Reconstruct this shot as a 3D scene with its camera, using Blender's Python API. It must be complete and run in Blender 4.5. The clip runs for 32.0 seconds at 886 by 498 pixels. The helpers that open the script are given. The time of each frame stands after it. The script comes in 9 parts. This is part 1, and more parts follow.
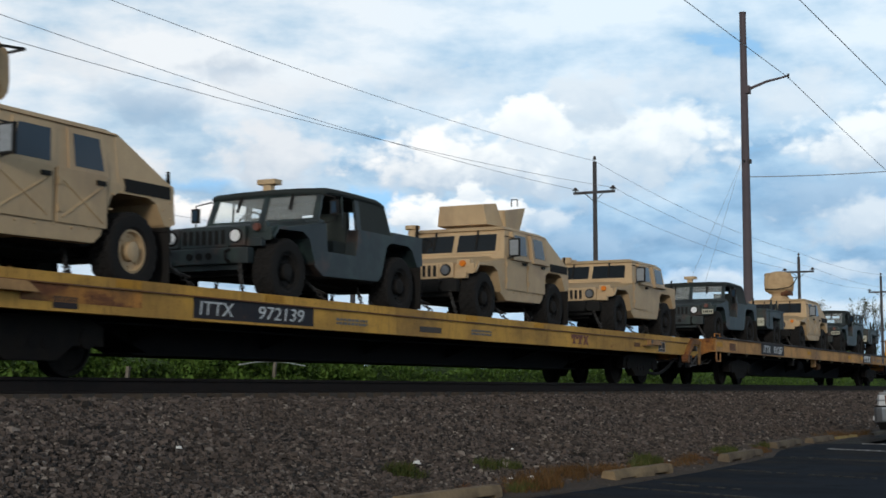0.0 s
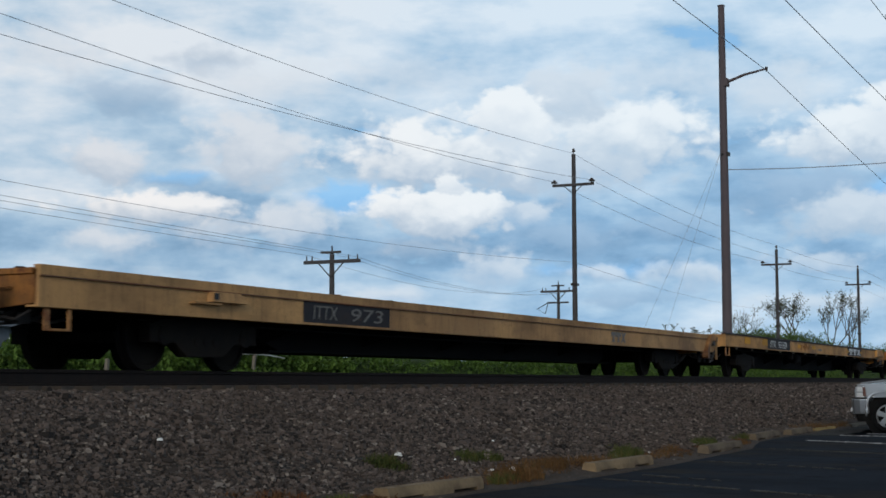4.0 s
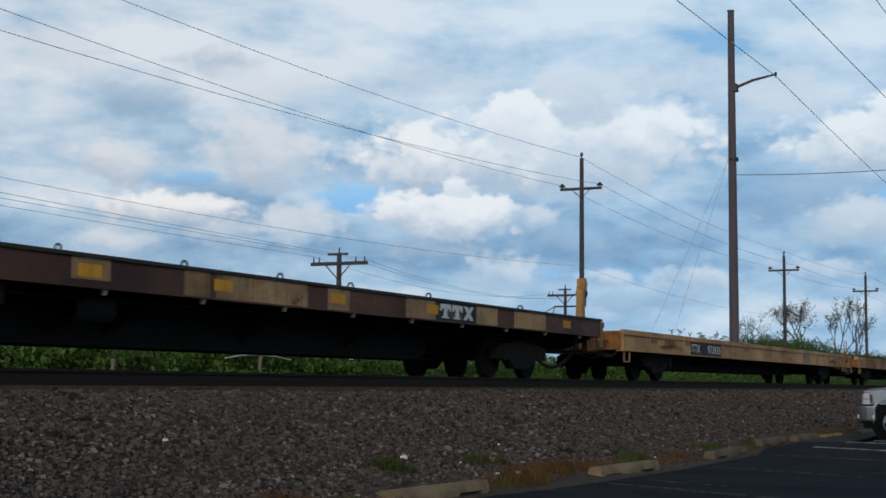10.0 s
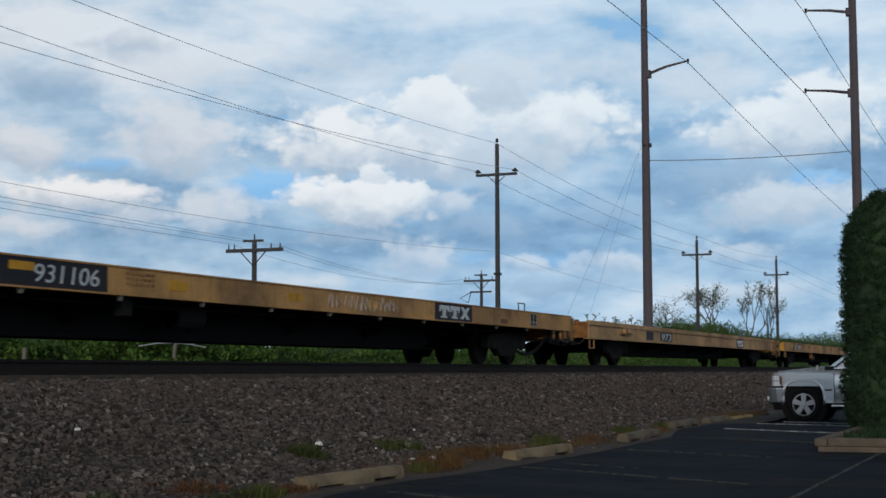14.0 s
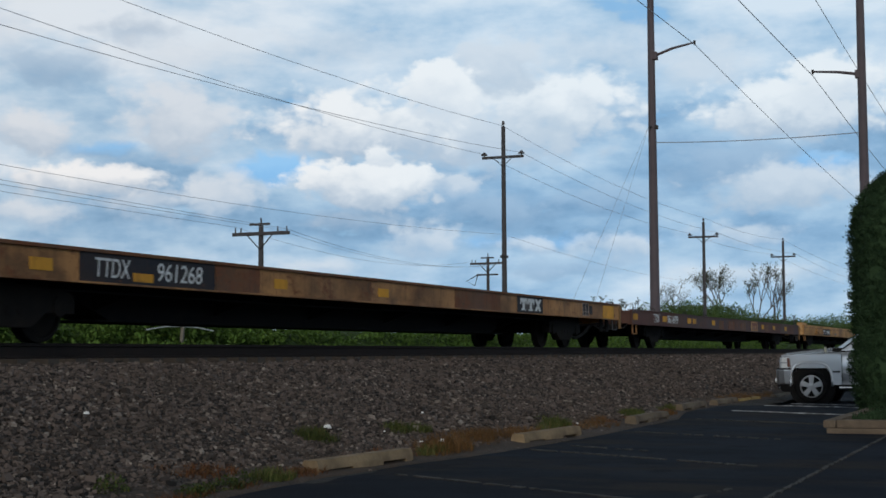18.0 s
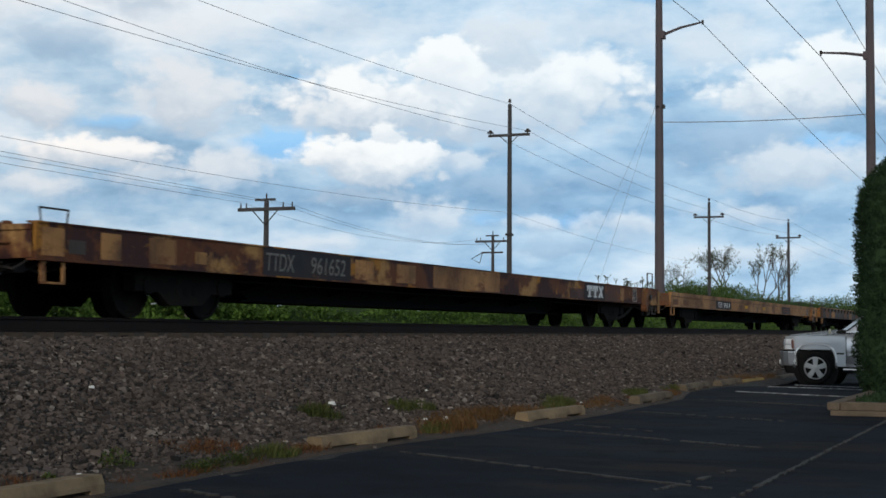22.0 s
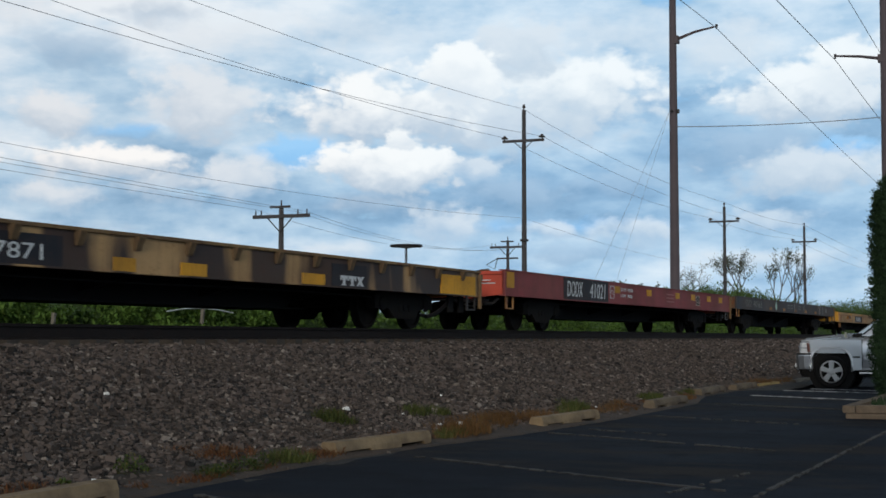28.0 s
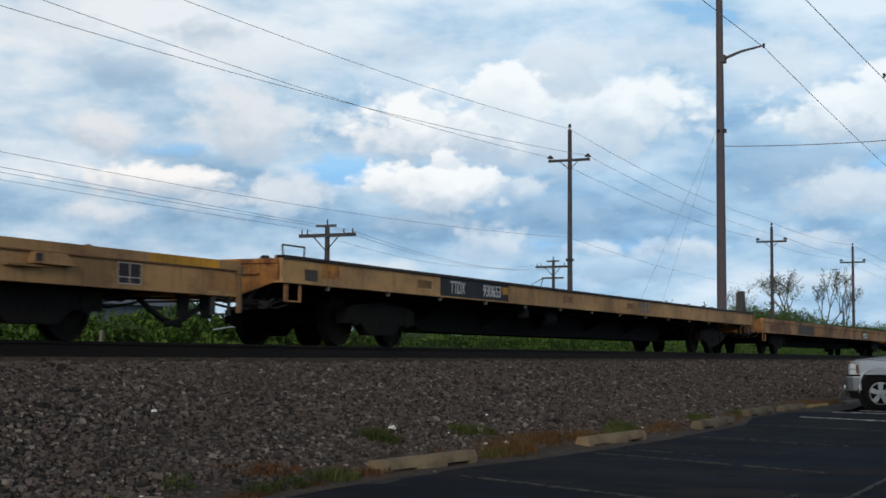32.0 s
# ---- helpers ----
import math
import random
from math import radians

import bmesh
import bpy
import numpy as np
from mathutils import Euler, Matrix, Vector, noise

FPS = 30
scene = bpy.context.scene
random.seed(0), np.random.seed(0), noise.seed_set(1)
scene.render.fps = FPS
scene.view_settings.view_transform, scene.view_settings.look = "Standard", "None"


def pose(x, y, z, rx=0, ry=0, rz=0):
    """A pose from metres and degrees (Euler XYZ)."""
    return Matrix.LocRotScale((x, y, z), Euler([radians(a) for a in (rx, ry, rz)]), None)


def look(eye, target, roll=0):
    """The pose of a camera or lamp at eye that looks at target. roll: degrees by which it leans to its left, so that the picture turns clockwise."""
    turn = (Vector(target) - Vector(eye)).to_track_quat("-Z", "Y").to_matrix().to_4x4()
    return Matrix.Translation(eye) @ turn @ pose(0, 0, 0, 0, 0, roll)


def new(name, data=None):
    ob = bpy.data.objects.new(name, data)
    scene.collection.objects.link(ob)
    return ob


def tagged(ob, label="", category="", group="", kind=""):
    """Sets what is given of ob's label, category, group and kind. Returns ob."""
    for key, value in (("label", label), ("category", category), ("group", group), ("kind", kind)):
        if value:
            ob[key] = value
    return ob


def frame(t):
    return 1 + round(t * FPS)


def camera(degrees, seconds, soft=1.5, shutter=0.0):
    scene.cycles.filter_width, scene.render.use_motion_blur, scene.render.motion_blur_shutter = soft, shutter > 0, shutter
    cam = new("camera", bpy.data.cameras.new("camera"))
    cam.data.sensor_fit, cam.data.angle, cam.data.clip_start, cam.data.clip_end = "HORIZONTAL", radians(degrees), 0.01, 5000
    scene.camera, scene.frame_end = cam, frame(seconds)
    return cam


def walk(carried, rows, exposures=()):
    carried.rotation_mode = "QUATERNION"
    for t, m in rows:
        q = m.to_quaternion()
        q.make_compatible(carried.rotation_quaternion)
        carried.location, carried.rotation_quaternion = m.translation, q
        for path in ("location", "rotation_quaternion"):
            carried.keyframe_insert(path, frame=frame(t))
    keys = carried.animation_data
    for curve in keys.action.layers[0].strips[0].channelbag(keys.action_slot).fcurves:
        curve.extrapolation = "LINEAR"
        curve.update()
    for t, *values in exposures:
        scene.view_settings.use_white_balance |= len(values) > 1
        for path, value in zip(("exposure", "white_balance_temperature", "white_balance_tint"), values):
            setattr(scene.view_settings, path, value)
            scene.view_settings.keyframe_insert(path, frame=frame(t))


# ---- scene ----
SECONDS = 32.0
EYE = Vector((0.0, -11.95, -0.153))
cam = camera(33.48, SECONDS, soft=1.6, shutter=0.08)


def aim(yaw, pitch, roll, dx=0.0, dy=0.0, dz=0.0):
    """A pose of the hand-held camera, which sways by centimetres at its one standing place."""
    eye = EYE + Vector((dx, dy, dz))
    a, p = radians(yaw), radians(pitch)
    ahead = Vector((-math.sin(a) * math.cos(p), math.cos(a) * math.cos(p), math.sin(p)))
    return look(eye, eye + ahead, roll)


# seconds; stops, white balance
EXPOSURES = [(0, 0.16, 6500, 10), (2.4, 0.16, 6500, 10), (3.0, 0.0, 6400, 10), (5.5, -0.08, 6280, 10), (9, -0.14, 6240, 10), (14, -0.14, 6240, 10), (17, -0.12, 6280, 10), (19, -0.06, 6320, 10), (21, 0.05, 6450, 10), (24, 0.08, 6500, 10), (28, 0.05, 6450, 10), (32, 0.05, 6450, 10)]
# seconds; yaw, pitch, roll, sway
walk(cam, [
    (0, aim(-63.760, 5.476, -0.077, -0.001, -0.018, 0.001)),
    (0.5, aim(-63.981, 5.374, 0.122, -0.005, -0.008, 0.009)),
    (1, aim(-64.204, 5.343, -0.081, -0.006, 0.008, 0.010)),
    (1.5, aim(-64.158, 5.281, -0.126, -0.002, 0.005, 0.012)),
    (2, aim(-64.287, 5.866, -0.359, 0.001, -0.005, 0.003)),
    (2.5, aim(-64.858, 5.829, -0.215, 0.004, -0.013, -0.007)),
    (3, aim(-64.508, 5.557, 0.086, 0.003, -0.012, -0.010)),
    (3.5, aim(-64.618, 5.243, 0.000, -0.004, 0.015, -0.006)),
    (5.5, aim(-64.431, 5.136, -0.377, -0.000, -0.003, -0.004)),
    (6, aim(-64.454, 4.979, -0.032, 0.002, -0.011, -0.009)),
    (6.5, aim(-64.403, 4.904, -0.133, 0.005, -0.003, -0.013)),
    (7, aim(-64.338, 4.937, -0.055, 0.010, -0.002, 0.000)),
    (7.5, aim(-64.009, 5.360, 0.082, 0.010, 0.002, 0.003)),
    (8, aim(-64.422, 5.486, 0.209, 0.010, 0.002, 0.004)),
    (8.5, aim(-64.337, 5.352, 0.178, 0.010, 0.003, -0.004)),
    (9, aim(-63.890, 5.364, 0.177, 0.008, 0.024, -0.001)),
    (9.5, aim(-64.174, 5.338, 0.164, 0.010, 0.043, 0.011)),
    (10, aim(-64.320, 5.292, 0.415, 0.013, 0.026, -0.003)),
    (10.5, aim(-64.355, 5.545, 0.152, 0.009, 0.019, 0.012)),
    (11, aim(-64.647, 5.461, -0.101, 0.003, 0.004, -0.002)),
    (11.5, aim(-64.727, 5.292, -0.047, 0.002, -0.009, 0.006)),
    (12, aim(-64.938, 5.026, -0.211, -0.007, 0.007, -0.006)),
    (12.5, aim(-65.042, 4.957, 0.159, -0.011, -0.000, 0.005)),
    (13, aim(-65.621, 5.322, 0.016, -0.013, -0.016, 0.007)),
    (13.5, aim(-66.684, 5.302, -0.055, -0.015, -0.025, -0.004)),
    (14, aim(-67.576, 4.752, -0.141, -0.017, -0.016, -0.003)),
    (14.5, aim(-67.484, 4.134, -0.339, -0.015, -0.014, -0.011)),
    (16.5, aim(-67.417, 4.019, -0.345, 0.010, 0.009, -0.005)),
    (17, aim(-67.533, 4.005, -0.310, 0.010, 0.005, -0.001)),
    (17.5, aim(-67.309, 4.152, -0.447, 0.008, 0.011, 0.008)),
    (18, aim(-67.333, 4.089, -0.295, 0.003, 0.013, -0.004)),
    (18.5, aim(-67.708, 3.350, -0.134, 0.004, 0.008, 0.009)),
    (19, aim(-67.483, 3.267, -0.093, 0.006, -0.002, 0.014)),
    (19.5, aim(-67.288, 3.515, -0.011, 0.008, -0.005, 0.021)),
    (20, aim(-67.223, 3.621, -0.128, 0.009, -0.008, 0.005)),
    (20.5, aim(-67.150, 3.578, 0.087, 0.013, -0.008, 0.008)),
    (21, aim(-67.233, 3.496, 0.204, 0.012, 0.006, 0.013)),
    (21.5, aim(-67.002, 3.563, 0.614, 0.008, 0.023, -0.002)),
    (22, aim(-67.147, 3.202, 0.349, 0.007, 0.029, 0.006)),
    (22.5, aim(-67.116, 3.108, 0.810, 0.011, -0.004, -0.010)),
    (23, aim(-66.892, 2.634, 1.048, 0.002, -0.004, -0.006)),
    (23.5, aim(-66.705, 2.366, 0.944, -0.013, -0.014, -0.012)),
    (24, aim(-67.043, 2.480, 0.703, -0.046, -0.022, -0.033)),
    (24.5, aim(-67.554, 3.326, 0.036, -0.048, -0.033, -0.011)),
    (26.5, aim(-67.066, 3.467, -0.301, -0.004, 0.004, -0.007)),
    (27, aim(-66.838, 3.491, 0.161, 0.000, -0.002, 0.010)),
    (27.5, aim(-66.599, 3.558, 0.143, 0.001, -0.012, 0.002)),
    (28, aim(-66.548, 3.448, 0.022, -0.004, -0.001, -0.009)),
    (28.5, aim(-66.459, 3.651, 0.194, 0.005, -0.006, 0.015)),
    (29, aim(-65.719, 3.662, 0.183, 0.002, 0.004, 0.003)),
    (29.5, aim(-65.289, 3.834, 0.278, -0.004, 0.017, -0.005)),
    (30, aim(-65.083, 3.664, 0.287, 0.000, 0.005, 0.002)),
    (30.5, aim(-65.121, 3.672, 0.262, 0.006, -0.018, -0.000)),
    (31, aim(-65.060, 3.856, 0.271, 0.005, -0.008, 0.002)),
    (31.5, aim(-64.930, 3.951, 0.359, 0.001, 0.004, -0.001)),
    (32, aim(-64.783, 4.199, 0.303, -0.004, 0.013, -0.013)),
], EXPOSURES)

# ---------------------------------------------------------------- sky and sun


def build_world():
    world = bpy.data.worlds.new("cloudy_sky")
    scene.world = world
    world.use_nodes = True
    nt = world.node_tree
    nt.nodes.clear()
    N, K = nt.nodes.new, nt.links.new

    def math_node(op, a, b=None, c=None):
        n = N("ShaderNodeMath")
        n.operation = op
        for i, v in enumerate((a, b, c)):
            if v is None:
                continue
            if isinstance(v, (int, float)):
                n.inputs[i].default_value = v
            else:
                K(v, n.inputs[i])
        return n.outputs[0]

    co = N("ShaderNodeTexCoord").outputs["Generated"]
    sep = N("ShaderNodeSeparateXYZ")
    K(co, sep.inputs[0])
    az = math_node("MULTIPLY", math_node("ARCTAN2", sep.outputs[0], sep.outputs[1]), 57.296)
    el = math_node("MULTIPLY", math_node("ARCSINE", sep.outputs[2]), 57.296)
    flat = N("ShaderNodeCombineXYZ")
    K(az, flat.inputs[0])
    K(el, flat.inputs[1])

    def noise_node(scale, detail, rough, stretch, shift=(0, 0, 0)):
        mp = N("ShaderNodeMapping")
        mp.inputs["Scale"].default_value = stretch
        mp.inputs["Location"].default_value = shift
        K(flat.outputs[0], mp.inputs[0])
        n = N("ShaderNodeTexNoise")
        n.inputs["Scale"].default_value = scale
        n.inputs["Detail"].default_value = detail
        n.inputs["Roughness"].default_value = rough
        K(mp.outputs[0], n.inputs["Vector"])
        return n

    def vec(op, a, b=None):
        n = N("ShaderNodeVectorMath")
        n.operation = op
        for k, v in enumerate((a, b)):
            if v is None:
                continue
            if isinstance(v, tuple):
                n.inputs[k].default_value = v
            else:
                K(v, n.inputs[k])
        return n

    def band(value, lo, hi, a=0.0, b=1.0, smooth=True):
        n = N("ShaderNodeMapRange")
        n.interpolation_type = "SMOOTHSTEP" if smooth else "LINEAR"
        for k, v in (("From Min", lo), ("From Max", hi), ("To Min", a), ("To Max", b)):
            n.inputs[k].default_value = v
        K(value, n.inputs["Value"])
        return n.outputs[0]

    def blend(fac, a, b):
        n = N("ShaderNodeMix")
        n.data_type = "RGBA"
        K(fac, n.inputs["Factor"])
        for k, v in (("A", a), ("B", b)):
            if isinstance(v, tuple):
                n.inputs[k].default_value = (*v, 1)
            else:
                K(v, n.inputs[k])
        return n.outputs["Result"]

    # a slow wander of the outlines, and heaped lobes at two sizes
    wob = noise_node(0.55, 5, 0.55, (1, 1.5, 1))
    shift = vec("MULTIPLY", vec("SUBTRACT", wob.outputs["Color"], (0.5, 0.5, 0.5)).outputs[0], (1.9, 1.1, 0)).outputs[0]
    place = vec("ADD", flat.outputs[0], shift).outputs[0]

    def lobes(scale):
        n = N("ShaderNodeTexVoronoi")
        n.inputs["Scale"].default_value = scale
        K(vec("MULTIPLY", place, (1, 1.35, 1)).outputs[0], n.inputs["Vector"])
        return n.outputs["Distance"]

    heap = math_node("ADD", math_node("MULTIPLY", lobes(0.75), 0.62), math_node("MULTIPLY", lobes(2.2), 0.26))
    grain = noise_node(1.0, 6, 0.54, (1, 1.6, 1), (8.3, 4.1, 0)).outputs[0]
    ragged = math_node("SUBTRACT", math_node("MULTIPLY", grain, 0.72), math_node("MULTIPLY", heap, 0.80))

    # clear air between the clouds
    sky = N("ShaderNodeTexSky")
    sky.sky_type = "NISHITA"
    sky.sun_disc = False
    sky.sun_elevation, sky.sun_rotation = radians(SUN_EL), radians(SUN_AZ)
    blue = vec("SCALE", sky.outputs[0])
    blue.inputs["Scale"].default_value = 0.10
    half = N("ShaderNodeValue")
    half.outputs[0].default_value = 0.75
    clear = blend(half.outputs[0], blue.outputs[0], (0.27, 0.53, 0.84))
    # the high veil: torn grey-blue bands, paler near the horizon and higher up
    veil = noise_node(0.16, 6, 0.55, (1, 2.6, 1), (3.1, 1.7, 0)).outputs[0]
    tone = math_node("ADD", veil, math_node("MULTIPLY", math_node("SUBTRACT", grain, 0.5), 0.13))
    ramp = N("ShaderNodeValToRGB")
    els = ramp.color_ramp.elements
    els[0].position, els[0].color = 0.30, (0.20, 0.35, 0.53, 1)
    els[1].position, els[1].color = 0.74, (0.74, 0.81, 0.88, 1)
    for pos, col in ((0.42, (0.30, 0.47, 0.66, 1)), (0.52, (0.43, 0.59, 0.75, 1)), (0.62, (0.58, 0.70, 0.82, 1))):
        els.new(pos).color = col
    lift = math_node("ADD", band(el, 7.0, 12.0, -0.02, 0.16), band(el, 0.3, 3.2, 0.10, 0.0))
    K(math_node("ADD", tone, lift), ramp.inputs[0])
    col = blend(band(veil, 0.36, 0.30, 0.0, 0.8), ramp.outputs[0], clear)

    for a, e, ra, re, cover, soft, top, low in CLOUDS:
        away = vec("MULTIPLY", vec("SUBTRACT", place, (a, e, 0.0)).outputs[0], (1 / ra, 1 / re, 0.0)).outputs[0]
        q = vec("LENGTH", away).outputs["Value"]
        body = math_node("SUBTRACT", math_node("ADD", 1.0, ragged), q)
        y = N("ShaderNodeSeparateXYZ")
        K(away, y.inputs[0])
        # thick parts are white where the light strikes their upper side, grey below
        lit = band(math_node("ADD", math_node("MULTIPLY", y.outputs[1], 0.95), math_node("MULTIPLY", ragged, 0.9)), -0.85, 0.40)
        shade = blend(lit, low, top)
        col = blend(math_node("MULTIPLY", band(body, 0.0, soft), cover), col, shade)

    # greyer cloud towards the north, cleaner air towards the east
    tint = N("ShaderNodeMix")
    tint.data_type, tint.blend_type = "RGBA", "MULTIPLY"
    tint.inputs["Factor"].default_value = 1.0
    K(col, tint.inputs["A"])
    K(blend(band(az, 50.0, 72.0), (1.045, 1.0, 0.955), (0.945, 1.0, 1.02)), tint.inputs["B"])
    col = tint.outputs["Result"]

    # sky dimmed towards the zenith, out of view, to lower the ground's light
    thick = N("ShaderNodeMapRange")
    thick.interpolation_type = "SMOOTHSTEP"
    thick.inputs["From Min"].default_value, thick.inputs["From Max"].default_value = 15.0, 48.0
    thick.inputs["To Min"].default_value, thick.inputs["To Max"].default_value = 1.0, OVERHEAD_DIM
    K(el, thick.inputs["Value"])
    bg = N("ShaderNodeBackground")
    K(col, bg.inputs[0])
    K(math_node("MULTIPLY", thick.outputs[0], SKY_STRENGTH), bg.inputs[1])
    K(bg.outputs[0], N("ShaderNodeOutputWorld").inputs[0])


SUN_EL, SUN_AZ, SKY_STRENGTH, OVERHEAD_DIM = 15.0, -106.0, 1.02, 0.11
WHITE = (0.91, 0.915, 0.92)
GREY = (0.52, 0.61, 0.71)
PALE = (0.70, 0.75, 0.81)
DARK = (0.25, 0.39, 0.56)
BLUE_GREY = (0.38, 0.52, 0.68)
MIST = (0.43, 0.53, 0.65)
BLUE = (0.25, 0.52, 0.85)
BRIGHT_BLUE = (0.33, 0.6, 0.9)
# cloud masses, the rear ones first: azimuth, height, half-widths in degrees, cover, softness, upper and lower colour
CLOUDS = [
    (60.8, 7.2, 2.4, 0.84, 1.0, 0.6, BRIGHT_BLUE, BLUE),
    (81.7, 7.2, 1.6, 0.62, 1.0, 0.6, BRIGHT_BLUE, BLUE),
    (54.2, 7.8, 2.6, 0.48, 0.8, 0.7, BLUE, DARK),
    (72.2, 4.3, 5.7, 0.44, 0.6, 0.8, BLUE, DARK),
    (52.4, 10.9, 3.1, 0.99, 0.8, 0.9, BLUE_GREY, DARK),
    (55.5, 12.3, 2.6, 0.66, 0.75, 0.9, MIST, BLUE_GREY),
    (78.5, 7.2, 4.6, 1.65, 0.9, 0.8, BLUE_GREY, DARK),
    (69.4, 5.6, 3.3, 0.99, 0.85, 0.8, BLUE_GREY, DARK),
    (63.9, 5.1, 2.9, 0.88, 0.75, 0.8, MIST, DARK),
    (71.8, 3.3, 3.3, 0.57, 0.7, 0.8, BLUE_GREY, DARK),
    (73.5, 6.0, 3.1, 0.88, 0.7, 0.9, BLUE_GREY, DARK),
    (52.4, 3.8, 3.5, 0.88, 0.6, 0.9, MIST, BLUE_GREY),
    (57.6, 11.6, 5.1, 1.10, 0.55, 1.0, PALE, GREY),
    (73.5, 11.6, 7.3, 1.32, 0.6, 1.0, PALE, GREY),
    (63.5, 12.0, 5.1, 1.10, 0.5, 1.0, PALE, GREY),
    (49.5, 12.5, 3.3, 1.54, 0.5, 1, PALE, GREY),
    (57.0, 9.0, 2.7, 1.93, 0.95, 0.55, PALE, MIST),
    (51.6, 8.4, 2.1, 1.14, 0.95, 0.55, PALE, MIST),
    (80.8, 6.3, 4.2, 1.06, 0.9, 0.6, PALE, MIST),
    (77.6, 11.1, 3.1, 1.32, 0.6, 0.8, PALE, GREY),
    (67.6, 8.5, 7.3, 1.65, 0.95, 0.6, PALE, MIST),
    (71.7, 9.7, 4.2, 1.87, 0.95, 0.55, WHITE, GREY),
    (69.7, 11.2, 2.3, 1.43, 0.9, 0.5, PALE, GREY),
    (64.3, 8.9, 4.4, 1.87, 1.0, 0.5, WHITE, MIST),
    (67.1, 10.2, 1.7, 1.32, 1.0, 0.3, WHITE, PALE),
    (80.8, 9.3, 4.2, 1.58, 0.95, 0.5, WHITE, MIST),
    (82.4, 10.3, 2.4, 1.32, 0.9, 0.5, WHITE, PALE),
    (64.3, 6.6, 3.3, 1.14, 1.0, 0.3, WHITE, MIST),
    (65.1, 7.7, 0.8, 0.53, 0.9, 0.35, WHITE, PALE),
    (67.8, 6.6, 1.3, 0.66, 0.85, 0.5, PALE, BLUE_GREY),
    (53.4, 6.7, 4.2, 0.79, 0.95, 0.5, WHITE, MIST),
    (58.7, 6.2, 2.3, 1.10, 0.9, 0.6, PALE, BLUE_GREY),
    (51.6, 5.4, 2.2, 0.88, 0.8, 0.7, PALE, BLUE_GREY),
    (66.4, 4.5, 2.0, 0.97, 0.9, 0.6, PALE, BLUE_GREY),
    (56.1, 5.7, 2.6, 0.88, 0.6, 0.8, PALE, BLUE_GREY),
    (70.7, 4.2, 1.5, 0.53, 0.8, 0.6, PALE, BLUE_GREY),
    (74.0, 4.1, 2.4, 0.75, 0.85, 0.6, PALE, BLUE_GREY),
    (78.5, 4.5, 2.4, 0.66, 0.7, 0.7, PALE, BLUE_GREY),
    (62.6, 3.3, 3.1, 0.53, 0.6, 0.8, PALE, BLUE_GREY),
    (79.3, 3.0, 4.2, 0.53, 0.7, 0.8, PALE, GREY),
]
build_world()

sun = new("sun", bpy.data.lights.new("sun", "SUN"))
sun.data.energy, sun.data.angle, sun.data.color = 1.2, radians(9), (1.0, 0.93, 0.82)
_a, _e = radians(SUN_AZ), radians(SUN_EL)
sun.matrix_world = look((0, 0, 60), Vector((0, 0, 60)) - Vector((math.sin(_a) * math.cos(_e), math.cos(_a) * math.cos(_e), math.sin(_e))))
# ---------------------------------------------------------------- materials


